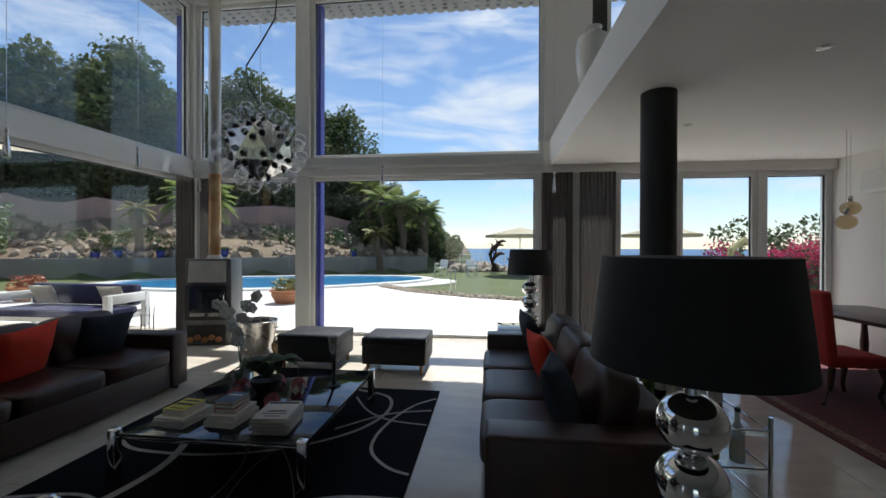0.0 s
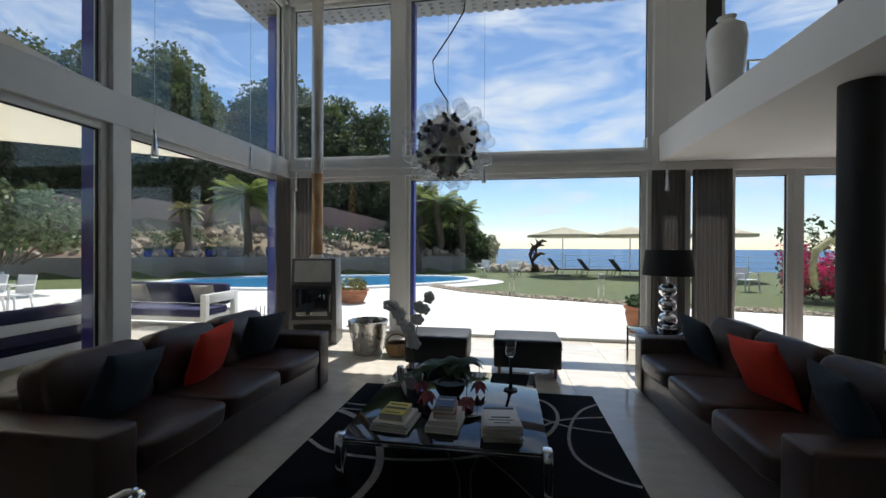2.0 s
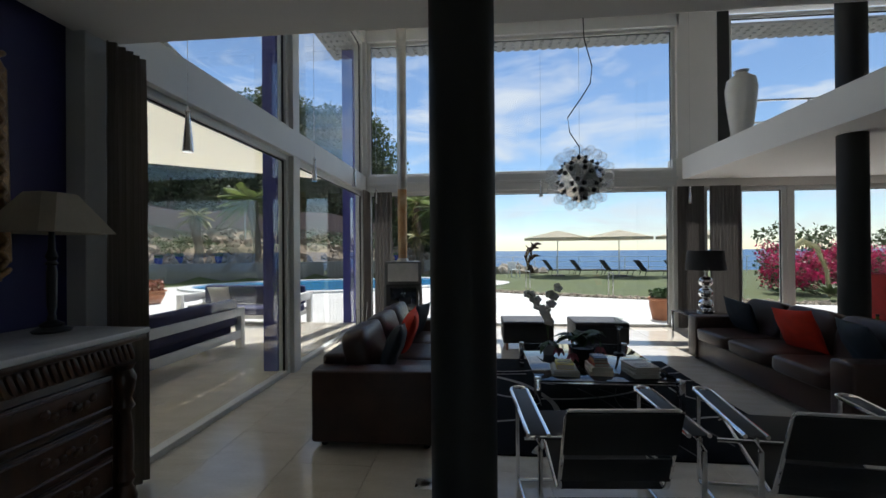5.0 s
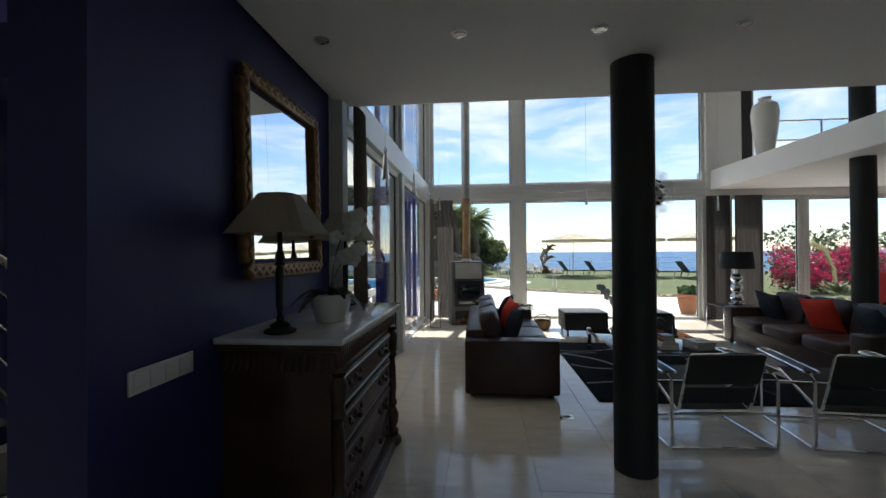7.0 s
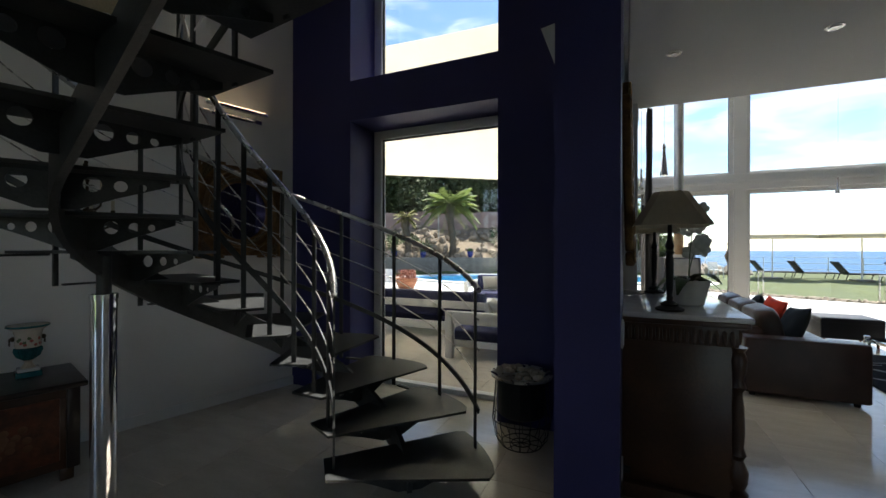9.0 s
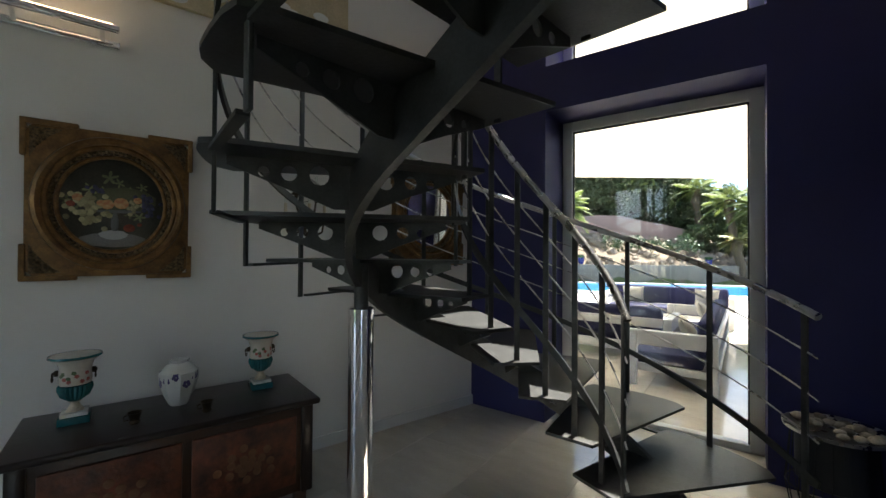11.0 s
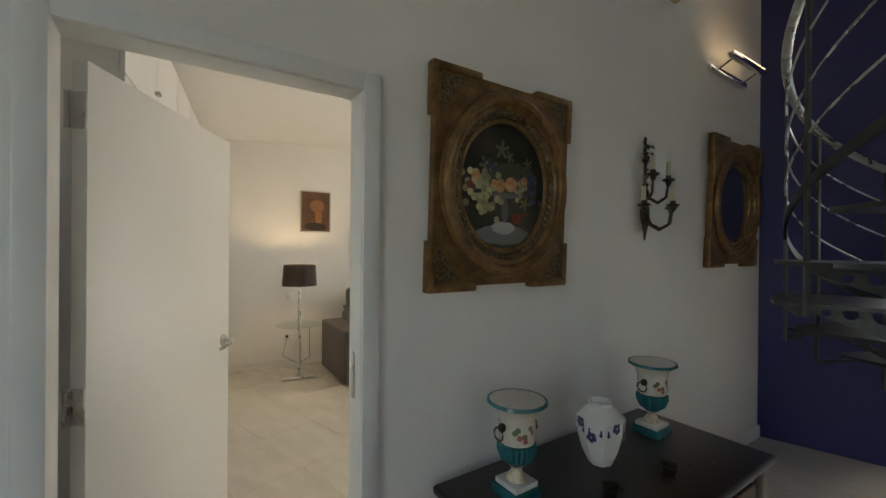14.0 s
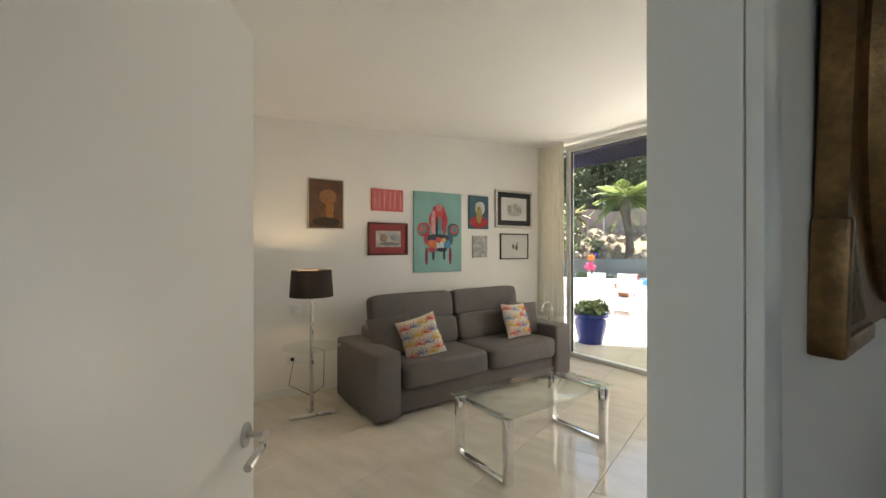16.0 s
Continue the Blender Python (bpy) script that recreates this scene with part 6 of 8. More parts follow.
def oval_frame(u, z, w, h, tilt, inner, label, cat, inner_label):
    e = thing("oval_frame", on_wall(u, -0.012, z, tilt), label, cat)
    def at(bmx):
        bmx.transform(pose(0, 0, 0, 90, 0, 0))   # drawn in x (along the wall) and y (up), depth along z to the hall
        return bmx
    n = 56
    bm = bmnew()
    ox, oy = w / 2 * 0.84, h / 2 * 0.83
    def edge(i):
        a = 2 * math.pi * i / n + math.pi / n
        c, s = math.cos(a), math.sin(a)
        k = 1 / max(abs(c), abs(s))
        return Vector((c * k * w / 2 * 0.95, s * k * h / 2 * 0.95, 0))
    A = [bm.verts.new(edge(i)) for i in range(n)]
    B = [bm.verts.new(edge(i) + Vector((0, 0, 0.035))) for i in range(n)]
    C = [bm.verts.new((ox * math.cos(2 * math.pi * i / n + math.pi / n), oy * math.sin(2 * math.pi * i / n + math.pi / n), 0.04)) for i in range(n)]
    D = [bm.verts.new((ox * math.cos(2 * math.pi * i / n + math.pi / n), oy * math.sin(2 * math.pi * i / n + math.pi / n), 0.0)) for i in range(n)]
    for P, Q in ((A, B), (B, C), (C, D)):
        for i in range(n):
            bm.faces.new((P[i], P[(i + 1) % n], Q[(i + 1) % n], Q[i]))
    part("frame", at(bm), GILT, e, "gilded wooden frame")
    for sx in (-1, 1):
        for sy in (-1, 1):
            xs, ys = sorted((sx * w / 2 * 0.40, sx * w / 2)), sorted((sy * h / 2 * 0.54, sy * h / 2))
            b = bmnew()
            for x0, x1, y0, y1 in ((xs[0], xs[1], sy * h / 2, sy * h / 2 * 0.93), (sx * w / 2, sx * w / 2 * 0.93, ys[0], ys[1])):
                box(b, min(x0, x1), max(x0, x1), min(y0, y1), max(y0, y1), 0.0, 0.043, 0.006)
            part("corner_ear", at(b), GILT, e)
            b = bmnew()
            tri = [b.verts.new((sx * w / 2 * x, sy * h / 2 * y, 0.039)) for x, y in ((0.90, 0.90), (0.56, 0.90), (0.70, 0.80), (0.83, 0.66), (0.90, 0.52))]
            g = b.faces.new(tri)
            bmesh.ops.solidify(b, geom=[g], thickness=0.005)
            part("corner_scroll", at(b), FILI, e, "pierced gilt corner ornament")
    for k, (f, r, zz) in enumerate(((1.0, 0.024, 0.046), (0.91, 0.018, 0.038), (0.76, 0.012, 0.022))):
        b = tube(bmnew(), [(ox * f * math.cos(i * 2 * math.pi / 48), oy * f * math.sin(i * 2 * math.pi / 48), zz) for i in range(48)], r, 8, True)
        part("oval_moulding", at(b), GILT, e)
    b = tube(bmnew(), [(ox * 0.835 * math.cos(i * math.pi / 60), oy * 0.835 * math.sin(i * math.pi / 60), 0.03) for i in range(120)], [0.016, 0.008] * 60, 7, True)
    part("beaded_moulding", at(b), FILI, e, "beaded gilt moulding")
    bm = bmnew()
    vs = [bm.verts.new((ox * 0.74 * math.cos(i * 2 * math.pi / 48), oy * 0.74 * math.sin(i * 2 * math.pi / 48), 0.014)) for i in range(48)]
    f = bm.faces.new(vs)
    bmesh.ops.solidify(bm, geom=[f], thickness=0.004)
    part("picture" if cat == "painting" else "glass", at(bm), inner, e, inner_label)
    bm = bmnew()
    box(bm, -w / 2 * 0.9, w / 2 * 0.9, -h / 2 * 0.9, h / 2 * 0.9, -0.006, 0.0)
    part("backing", at(bm), WOODD, e)
    return e, ox * 0.74, oy * 0.74, at
FRUITBG = mat("dark_oil_ground", (0.016, 0.013, 0.009), 0.3, vary=0.4, scale=4, bump=0.04, col2=(0.085, 0.08, 0.055))
pic, px, py, at = oval_frame(2.765, 1.745, 0.76, 0.85, 2, FRUITBG, "oval still-life painting of fruit in a carved gilt frame", "painting", "dark oil painting of fruit")
UPR = pose(0, 0, 0, 90)
# the wall's u axis runs to the viewer's left, so x is mirrored
def daub(name, mesh, x, y, sx, sy, turn=0.0, depth=0.016):
    same_part(name, mesh, pic, UPR @ pose(-x * px, y * py, depth, 0, 0, turn) @ Matrix.Diagonal((sx, sy, 1, 1)))
def blob(name, m):
    return mesh_of(name, ball(bmnew(), (0, 0, 0), 1.0, 10, (1, 1, 0.003)), m)
def vine(name, m):
    b = bmnew()
    vs = [b.verts.new(((0.62 + 0.38 * math.cos(5 * a)) * math.cos(a), (0.62 + 0.38 * math.cos(5 * a)) * math.sin(a), 0.0)) for a in [i * math.pi / 20 for i in range(40)]]
    bmesh.ops.solidify(b, geom=[b.faces.new(vs)], thickness=0.0015)
    return mesh_of(name, b, m)
rr = random.Random(3)
TABLE_OIL = blob("painted_table", mat("oil_marble", (0.11, 0.105, 0.10), 0.35, vary=0.5, scale=24, col2=(0.26, 0.25, 0.24)))
daub("painted_table", TABLE_OIL, 0.0, -0.77, 0.155, 0.042, 0, 0.0152)
daub("painted_foliage", blob("painted_foliage", mat("oil_dim_green", (0.05, 0.055, 0.025), 0.35, vary=0.5, scale=18, col2=(0.11, 0.115, 0.06))), 0.22, 0.12, 0.15, 0.075, 0, 0.0150)
LEAFO = vine("painted_leaf", mat("oil_leaf", (0.10, 0.12, 0.05), 0.35, vary=0.4, scale=14, isle=0.4, col2=(0.24, 0.25, 0.13)))
for x, y, k in ((-0.08, 0.58, 0.045), (0.10, 0.48, 0.03), (0.12, 0.20, 0.045), (0.34, 0.30, 0.034), (0.55, 0.42, 0.03), (-0.45, 0.30, 0.04), (-0.2, 0.28, 0.03), (0.68, 0.18, 0.032), (0.3, -0.2, 0.03), (0.5, -0.25, 0.034), (-0.7, -0.15, 0.03), (-0.85, 0.05, 0.03)):
    daub("painted_leaf", LEAFO, x, y, k, k * 0.85, 73 * x * 9, 0.0158)
GRP = blob("painted_grape", mat("oil_green_grape", (0.22, 0.20, 0.09), 0.3, vary=0.35, scale=9, isle=0.35, col2=(0.46, 0.42, 0.25)))
for i in range(58):
    x, y = (-0.48 + 0.38 * rr.gauss(0, 0.55), 0.05 + 0.2 * rr.gauss(0, 0.6)) if i < 36 else (-0.42 + 0.2 * rr.gauss(0, 0.6), -0.28 + 0.22 * rr.gauss(0, 0.6))
    daub("painted_grape", GRP, x, y, 0.015, 0.015, 0, 0.0165 + 0.00006 * i)
for i in range(14):
    daub("painted_grape", GRP, 0.42 + 0.13 * rr.gauss(0, 0.7), 0.0 + 0.12 * rr.gauss(0, 0.7), 0.0115, 0.0115, 0, 0.0165 + 0.00006 * i)
GRB = blob("painted_dark_grape", mat("oil_blue_grape", (0.02, 0.02, 0.045), 0.3, vary=0.3, scale=9, isle=0.4, col2=(0.08, 0.08, 0.16)))
for i in range(30):
    daub("painted_dark_grape", GRB, 0.66 + 0.16 * rr.gauss(0, 0.7), 0.06 + 0.2 * rr.gauss(0, 0.7), 0.0125, 0.0125, 0, 0.0165 + 0.00006 * i)
for i in range(9):
    daub("painted_dark_grape", GRB, -0.35 + 0.1 * rr.gauss(0, 0.7), 0.3 + 0.05 * rr.gauss(0, 0.7), 0.011, 0.011, 0, 0.0162)
daub("painted_stand", blob("painted_stand", mat("oil_grey", (0.13, 0.13, 0.13), 0.35, vary=0.3, scale=20)), 0.02, -0.40, 0.018, 0.066, 0, 0.0156)
daub("painted_plate", bpy.data.meshes["painted_stand"], 0.08, -0.14, 0.115, 0.010, -2, 0.0160)
daub("painted_foot", blob("painted_foot", mat("oil_white", (0.30, 0.30, 0.29), 0.35, vary=0.4, scale=26, col2=(0.5, 0.5, 0.48))), 0.0, -0.68, 0.072, 0.034, 0, 0.0160)
PEA = blob("painted_peach", mat("oil_peach", (0.42, 0.10, 0.035), 0.3, vary=0.3, scale=1.1, isle=0.15, col2=(0.62, 0.42, 0.2)))
for x, y, k in ((-0.12, 0.0, 0.03), (0.14, 0.04, 0.035), (0.46, 0.12, 0.021), (-0.66, 0.12, 0.024), (-0.24, 0.02, 0.02)):
    daub("painted_peach", PEA, x, y, k, k * 0.92, 40 * x, 0.0196)
REDO = blob("painted_apple", mat("oil_red", (0.16, 0.025, 0.015), 0.3, vary=0.4, scale=1.4, col2=(0.3, 0.07, 0.03)))
for x, y, k in ((0.3, -0.5, 0.028), (-0.78, -0.02, 0.02), (0.5, -0.42, 0.012)):
    daub("painted_apple", REDO, x, y, k, k * 0.85, 0, 0.0190)
oval_frame(0.55, 1.82, 0.80, 0.90, 2, MIRROR, "oval wall mirror in a carved gilt frame", "mirror", "mirror glass")
scn = thing("wall_sconce", on_wall(1.69, -0.003, 1.72), "bronze wall sconce with five candle bulbs", "sconce")
part("back_plate", soft(bmnew(), 0.042, 0.014, 0.075, 0.8, pose(0, -0.016, -0.03)), BRASSD, scn)
part("stem", tube(bmnew(), [(0, -0.014, -0.18), (0, -0.02, -0.1), (0, -0.014, 0.1), (0, -0.018, 0.38)], [0.004, 0.014, 0.012, 0.005], 8), BRASSD, scn)
part("finial", (lambda b: ([ball(b, (0.022 * math.sin(i * 2.2), -0.02, 0.25 + i * 0.02), 0.014, 7, (1, .5, 1)) for i in range(8)], b)[1])(bmnew()), BRASSD, scn)
for i in range(6):
    for sx in (-1, 1):
        b = bmnew()
        leaf_mesh(b, (0, -0.022, 0.12 + i * 0.045), (sx, -0.25, 0.9 - 0.2 * (i % 3)), 0.062, 0.017, 0.03, 5)
        bmesh.ops.solidify(b, geom=b.faces[:], thickness=0.004)
        part("acanthus_leaf", b, BRASSD, scn)
for dx, dy, z in ((-0.14, -0.09, 0.0), (0.14, -0.09, 0.0), (0, -0.17, 0.0), (-0.07, -0.11, 0.15), (0.07, -0.10, 0.17)):
    pts = [Vector((0, -0.02, z - 0.02)), Vector((dx * 0.2, dy * 0.3, z - 0.09)), Vector((dx * 0.55, dy * 0.6, z - 0.12)), Vector((dx * 0.9, dy * 0.92, z - 0.09)), Vector((dx, dy, z))]
    b = tube(bmnew(), [pts[min(k // 4, 3)].lerp(pts[min(k // 4, 3) + 1], (k % 4) / 4 if k < 16 else 1) for k in range(17)], [0.009 - 0.003 * abs(k - 8) / 8 for k in range(17)], 8)
    lathe(b, [(0.008, z - 0.03), (0.016, z - 0.012), (0.012, z - 0.008), (0.034, z + 0.004), (0.03, z + 0.012), (0.014, z + 0.014), (0.014, z + 0.03)], 16, (dx, dy, 0))
    arm = part("arm", b, BRASSD, scn)
    part("candle_tube", lathe(bmnew(), [(0.011, z + 0.03), (0.011, z + 0.105)], 12, (dx, dy, 0)), mat("ivory_candle", (0.62, 0.55, 0.4), 0.6), arm)
    part("bulb", lathe(bmnew(), [(0.006, z + 0.105), (0.014, z + 0.13), (0.011, z + 0.15), (0.001, z + 0.18)], 12, (dx, dy, 0)), TGLASS, arm)
for u0, u1, z in ((2.75, 3.25, 2.66), (0.35, 0.92, 2.72)):
    e = thing("picture_light", on_wall((u0 + u1) / 2, -0.002, z), "chrome bar picture light on the white wall", "wall lamp", "picture lights")
    h = (u1 - u0) / 2
    part("wall_bar", box(bmnew(), -h, h, -0.03, -0.002, -0.02, 0.02, 0.003), CHROME, e)
    part("lamp_bar", box(bmnew(), -h, h, -0.16, -0.12, 0.03, 0.06, 0.004), CHROME, e)
    part("tube_lamp", box(bmnew(), -h + 0.03, h - 0.03, -0.155, -0.125, 0.0605, 0.066, 0.001), glow("warm_strip_lamp", (1.0, 0.72, 0.42), 1.8), e)
    for s in (-1, 1):
        part("arm", tube(bmnew(), [(s * h * 0.7, -0.03, 0), (s * h * 0.7, -0.12, 0.045)], 0, flat=(0.02, 0.008)), CHROME, e)
cv = thing("canvas", on_wall(2.2, -0.004, 3.45), "large pale canvas with white relief painting", "painting")
part("stretcher", box(bmnew(), -0.85, 0.85, -0.035, 0, -0.45, 0.45, 0.003), mat("sand_canvas", (0.55, 0.46, 0.30), 0.8, vary=0.15, scale=5), cv)
bm = bmnew()
for i in range(20):
    ball(bm, (-0.7 + 0.07 * i, -0.036, -0.3 + 0.1 * math.sin(i * 1.7)), 0.05, 8, (1.2, 0.1, 0.7))
part("relief", bm, WHITEL, cv)

# door of the small room, standing open
dd = thing("door_1", pose(0, 0, 0), "white painted interior door standing open", "door", kind="structure")
leaf_m = pose(-9.755, -3.965, 0, 0, 0, 135.0)
dd.matrix_world = leaf_m
part("leaf", box(bmnew(), 0.0, 0.86, -0.0, 0.04, 0.012, 1.985, 0.002), mat("white_door_lacquer", (0.78, 0.765, 0.73), 0.35, vary=0.02, scale=2, bump=0.02), dd)
for z in (0.25, 1.05, 1.85):
    part("hinge_plate", box(bmnew(), -0.003, 0.0, 0.002, 0.038, z - 0.05, z + 0.05, 0.0005), STEEL, dd)
    part("hinge", lathe(bmnew(), [(0.008, z - 0.05), (0.008, z + 0.05)], 10, (-0.006, 0.046, 0)), STEEL, dd)
for s, y in ((1, 0.04), (-1, 0.0)):
    h = part("handle_rose", lathe(bmnew(), [(0.027, 0), (0.027, 0.006), (0.012, 0.008)], 20, m=pose(0.80, y, 1.05, -90 * s, 0, 0)), STEEL, dd)
    part("handle", tube(bmnew(), [(0.80, y, 1.05), (0.80, y + s * 0.045, 1.05), (0.76, y + s * 0.055, 1.048), (0.67, y + s * 0.05, 1.04)], 0.009, 8), STEEL, h)
fr = thing("door_frame_1", HALL.copy(), "white painted door frame", "door frame", kind="structure")
for u0, u1, z0, z1 in ((3.325, 3.385, 0, 2.075), (4.155, 4.215, 0, 2.075), (3.386, 4.154, 2.015, 2.075)):
    part("casing", box(bmnew(), u0, u1, -0.018, 0.0, z0, z1, 0.004), WHITEL, fr)
for u0, u1, z0, z1 in ((3.371, 3.385, 0, 2.029), (4.155, 4.169, 0, 2.029), (3.386, 4.154, 2.014, 2.028)):
    part("jamb", box(bmnew(), u0, u1, 0.001, 0.105, z0, z1, 0.002), WHITEL, fr)
part("strike_plate", box(bmnew(), 3.386, 3.389, 0.05, 0.075, 0.96, 1.12, 0.001), STEEL, fr)

# ---- the small room ----
wd = thing("wardrobe", ASKEW @ pose(4.10, 0.75, 0, 0, 0, 7.5), "white built-in wardrobe with flush doors", "wardrobe")
part("carcass", box(bmnew(), 0.02, 0.40, 0, 3.2, 0, 2.7), WHITEL, wd)
for i in range(5):
    d = part("wardrobe_door", box(bmnew(), 0, 0.018, i * 0.63 + 0.004, i * 0.63 + 0.626, 0.06, 2.2, 0.002), WHITEL, wd)
    part("knob", box(bmnew(), -0.025, -0.001, i * 0.63 + 0.55, i * 0.63 + 0.59, 1.03, 1.05, 0.002), STEEL, d)
    d = part("wardrobe_door", box(bmnew(), 0, 0.018, i * 0.63 + 0.004, i * 0.63 + 0.626, 2.208, 2.68, 0.002), WHITEL, wd)
    part("knob", box(bmnew(), -0.025, -0.001, i * 0.63 + 0.55, i * 0.63 + 0.59, 2.3, 2.32, 0.002), STEEL, d)

s2 = thing("sofa_bed", ASKEW @ pose(-0.05, 2.78, 0), "grey fabric two-seat sofa against the white wall", "sofa")
SL = 2.5
part("base", box(bmnew(), 0.04, SL - 0.04, 0.06, 0.86, 0.04, 0.30, 0.02), GREYF, s2)
for x in (0, SL - 0.25):
    part("arm", box(bmnew(), x, x + 0.25, 0, 0.88, 0.03, 0.60, 0.028, seg=3), GREYF, s2)
part("back", box(bmnew(), 0.25, SL - 0.25, 0.66, 0.88, 0.05, 0.70, 0.04, seg=3), GREYF, s2)
for i in range(2):
    cx = 0.25 + (SL - 0.5) / 4 * (1 + 2 * i)
    part("seat_cushion", soft(bmnew(), (SL - 0.5) / 4 - 0.004, 0.36, 0.115, 0.22, pose(cx, 0.33, 0.36), wrinkle=0.015, seed=i), GREYF, s2)
    part("back_cushion", soft(bmnew(), (SL - 0.5) / 4 - 0.004, 0.10, 0.15, 0.25, pose(cx, 0.60, 0.60, -8), wrinkle=0.015, seed=i + 4), GREYF, s2)
    part("headrest", soft(bmnew(), (SL - 0.5) / 4 - 0.006, 0.085, 0.15, 0.25, pose(cx, 0.68, 0.86, -10), wrinkle=0.015, seed=i + 7), GREYF, s2)
CORAL = mat("coral_print_cotton", (0.62, 0.57, 0.48), 0.85, vary=0.06, bump=0.2, bscale=300)
def print_cushion(m, seed):
    e = thing("cushion", ASKEW @ m, "pale cushion printed with red, yellow and blue corals", "cushion", "coral cushions")
    part("cover", pillow(bmnew(), 0.40, 0.40, 0.12, seed=seed), CORAL, e)
    r2 = random.Random(seed)
    for k in range(16):
        c = ((0.55, 0.1, 0.07), (0.6, 0.38, 0.08), (0.16, 0.22, 0.36))[k % 3]
        b = bmnew()
        x0, y0 = -0.135 + 0.09 * (k % 4) + 0.03 * (r2.random() - 0.5), -0.135 + 0.09 * (k // 4) + 0.03 * (r2.random() - 0.5)
        for j in range(7):
            a = j * 0.5 - 1.5 + math.pi / 2
            pts = []
            for q in range(5):
                t = q / 4
                x, y = x0 + 0.06 * t * math.cos(a + 0.3 * math.sin(j + q)), y0 + 0.06 * t * math.sin(a + 0.3 * math.sin(j + q)) - 0.02
                u, v = x / 0.20, y / 0.20
                d = 0.060 * (max(0.0, (1 - abs(u) ** 2.6) * (1 - abs(v) ** 2.6))) ** 0.55 * 1.16 + 0.005
                pts.append((x, y, d))
            tube(b, pts, 0, flat=(0.008, 0.003))
        part("coral_motif", b, mat("coral_dye_%d" % (k % 3), c, 0.85), e)
# seen from the hall the room's front is towards -v
print_cushion(pose(1.86, 3.02, 0.635, 70, 14, 12), 2.0)
print_cushion(pose(0.52, 3.10, 0.645, 70, -3, -4), 5.0)
for u, s in ((2.08, 1), (0.33, 2)):
    c = part("cushion", pillow(bmnew(), 0.44, 0.42, 0.13, seed=s * 3.3), GREYF)
    c.matrix_world = ASKEW @ pose(u, 3.17, 0.64, 70, 8 if s == 1 else -5, 10)
    tagged(c, "grey scatter cushion on the grey sofa", "cushion", "grey cushions")

gt = thing("glass_table", ASKEW @ pose(1.62, 1.83, 0), "glass coffee table on two chrome hoop legs", "coffee table")
part("tabletop", box(bmnew(), -0.56, 0.56, -0.29, 0.29, 0.425, 0.437, 0.003), glass("greenish_glass", (0.94, 0.975, 0.96)), gt, "clear glass top")
for s in (-1, 1):
    X = s * 0.50
    b = bmnew()
    for y0, y1, z0, z1 in ((-0.27, -0.22, 0, 0.41), (0.22, 0.27, 0, 0.41), (-0.22, 0.22, 0, 0.02), (-0.22, 0.22, 0.39, 0.41)):
        box(b, X - 0.025, X + 0.025, y0, y1, z0, z1, 0.002)
    part("leg_hoop", b, CHROME, gt)
    for y in (-0.2, 0.2):
        part("glass_pad", lathe(bmnew(), [(0.02, 0.411), (0.02, 0.4245)], 16, (X, y, 0)), CHROME, gt)

fl = thing("floor_lamp", ASKEW @ pose(2.78, 3.38, 0), "steel floor lamp with round glass shelf, lit", "lamp")
part("foot", (lambda b: (tube(b, [(-0.2, -0.10, 0.015), (0.2, -0.02, 0.015)], 0.016, 10), tube(b, [(0, -0.06, 0.015), (0.0, 0.1, 0.02)], 0.013, 8), b)[2])(bmnew()), STEEL, fl)
part("pole", lathe(bmnew(), [(0.016, 0.016), (0.016, 1.12), (0.022, 1.125), (0.022, 1.17)], 16), STEEL, fl)
part("glass_shelf", lathe(bmnew(), [(0.245, 0.60), (0.25, 0.604), (0.25, 0.608), (0.02, 0.608)], 40), MATS["greenish_glass"], fl)
b = bmnew()
lathe(b, [(0.185, 1.05), (0.188, 1.05), (0.172, 1.285), (0.169, 1.285)], 40)
bmesh.ops.delete(b, geom=[f for f in b.faces if len(f.verts) > 4], context="FACES")
part("shade", b, mat("dark_brown_shade", (0.035, 0.022, 0.016), 0.8, vary=0.15, scale=20, bump=0.2, bscale=400), fl, "dark brown drum shade")
part("bulb", ball(bmnew(), (0, 0, 1.20), 0.03, 12), glow("warm_bulb", (1.0, 0.75, 0.45), 55.0), fl)
part("cable", tube(bmnew(), [(0.01, 0.02, 0.6), (-0.12, 0.02, 0.55), (-0.14, 0.1, 0.2), (-0.05, 0.2, 0.1), (0.12, 0.3, 0.2), (0.05, 0.38, 0.42)], 0.003, 6), BLACK, fl)
e = thing("light_switch", BACK @ pose(3.48, -0.001, 0.86), "white square wall switch", "switch")
part("plate", box(bmnew(), -0.045, 0.045, -0.012, 0, -0.045, 0.045, 0.002), WHITEL, e)
e = thing("socket", BACK @ pose(3.48, -0.001, 0.36), "white double wall socket", "socket")
part("plate", box(bmnew(), -0.085, 0.085, -0.012, 0, -0.045, 0.045, 0.002), WHITEL, e)
for s in (-1, 1):
    part("outlet", lathe(bmnew(), [(0.02, 0), (0.02, 0.002), (0.015, 0.001)], 14, m=pose(s * 0.04, -0.012, 0, 90)), WHITEL if s < 0 else BLACK, e)
e = thing("intercom", BACK @ pose(0.08, -0.001, 1.40), "white wall intercom handset", "intercom")
part("base", box(bmnew(), -0.045, 0.045, -0.03, 0, -0.1, 0.1, 0.006), WHITEL, e)
part("handset", box(bmnew(), -0.022, 0.022, -0.055, -0.031, -0.095, 0.095, 0.01), WHITEL, e)


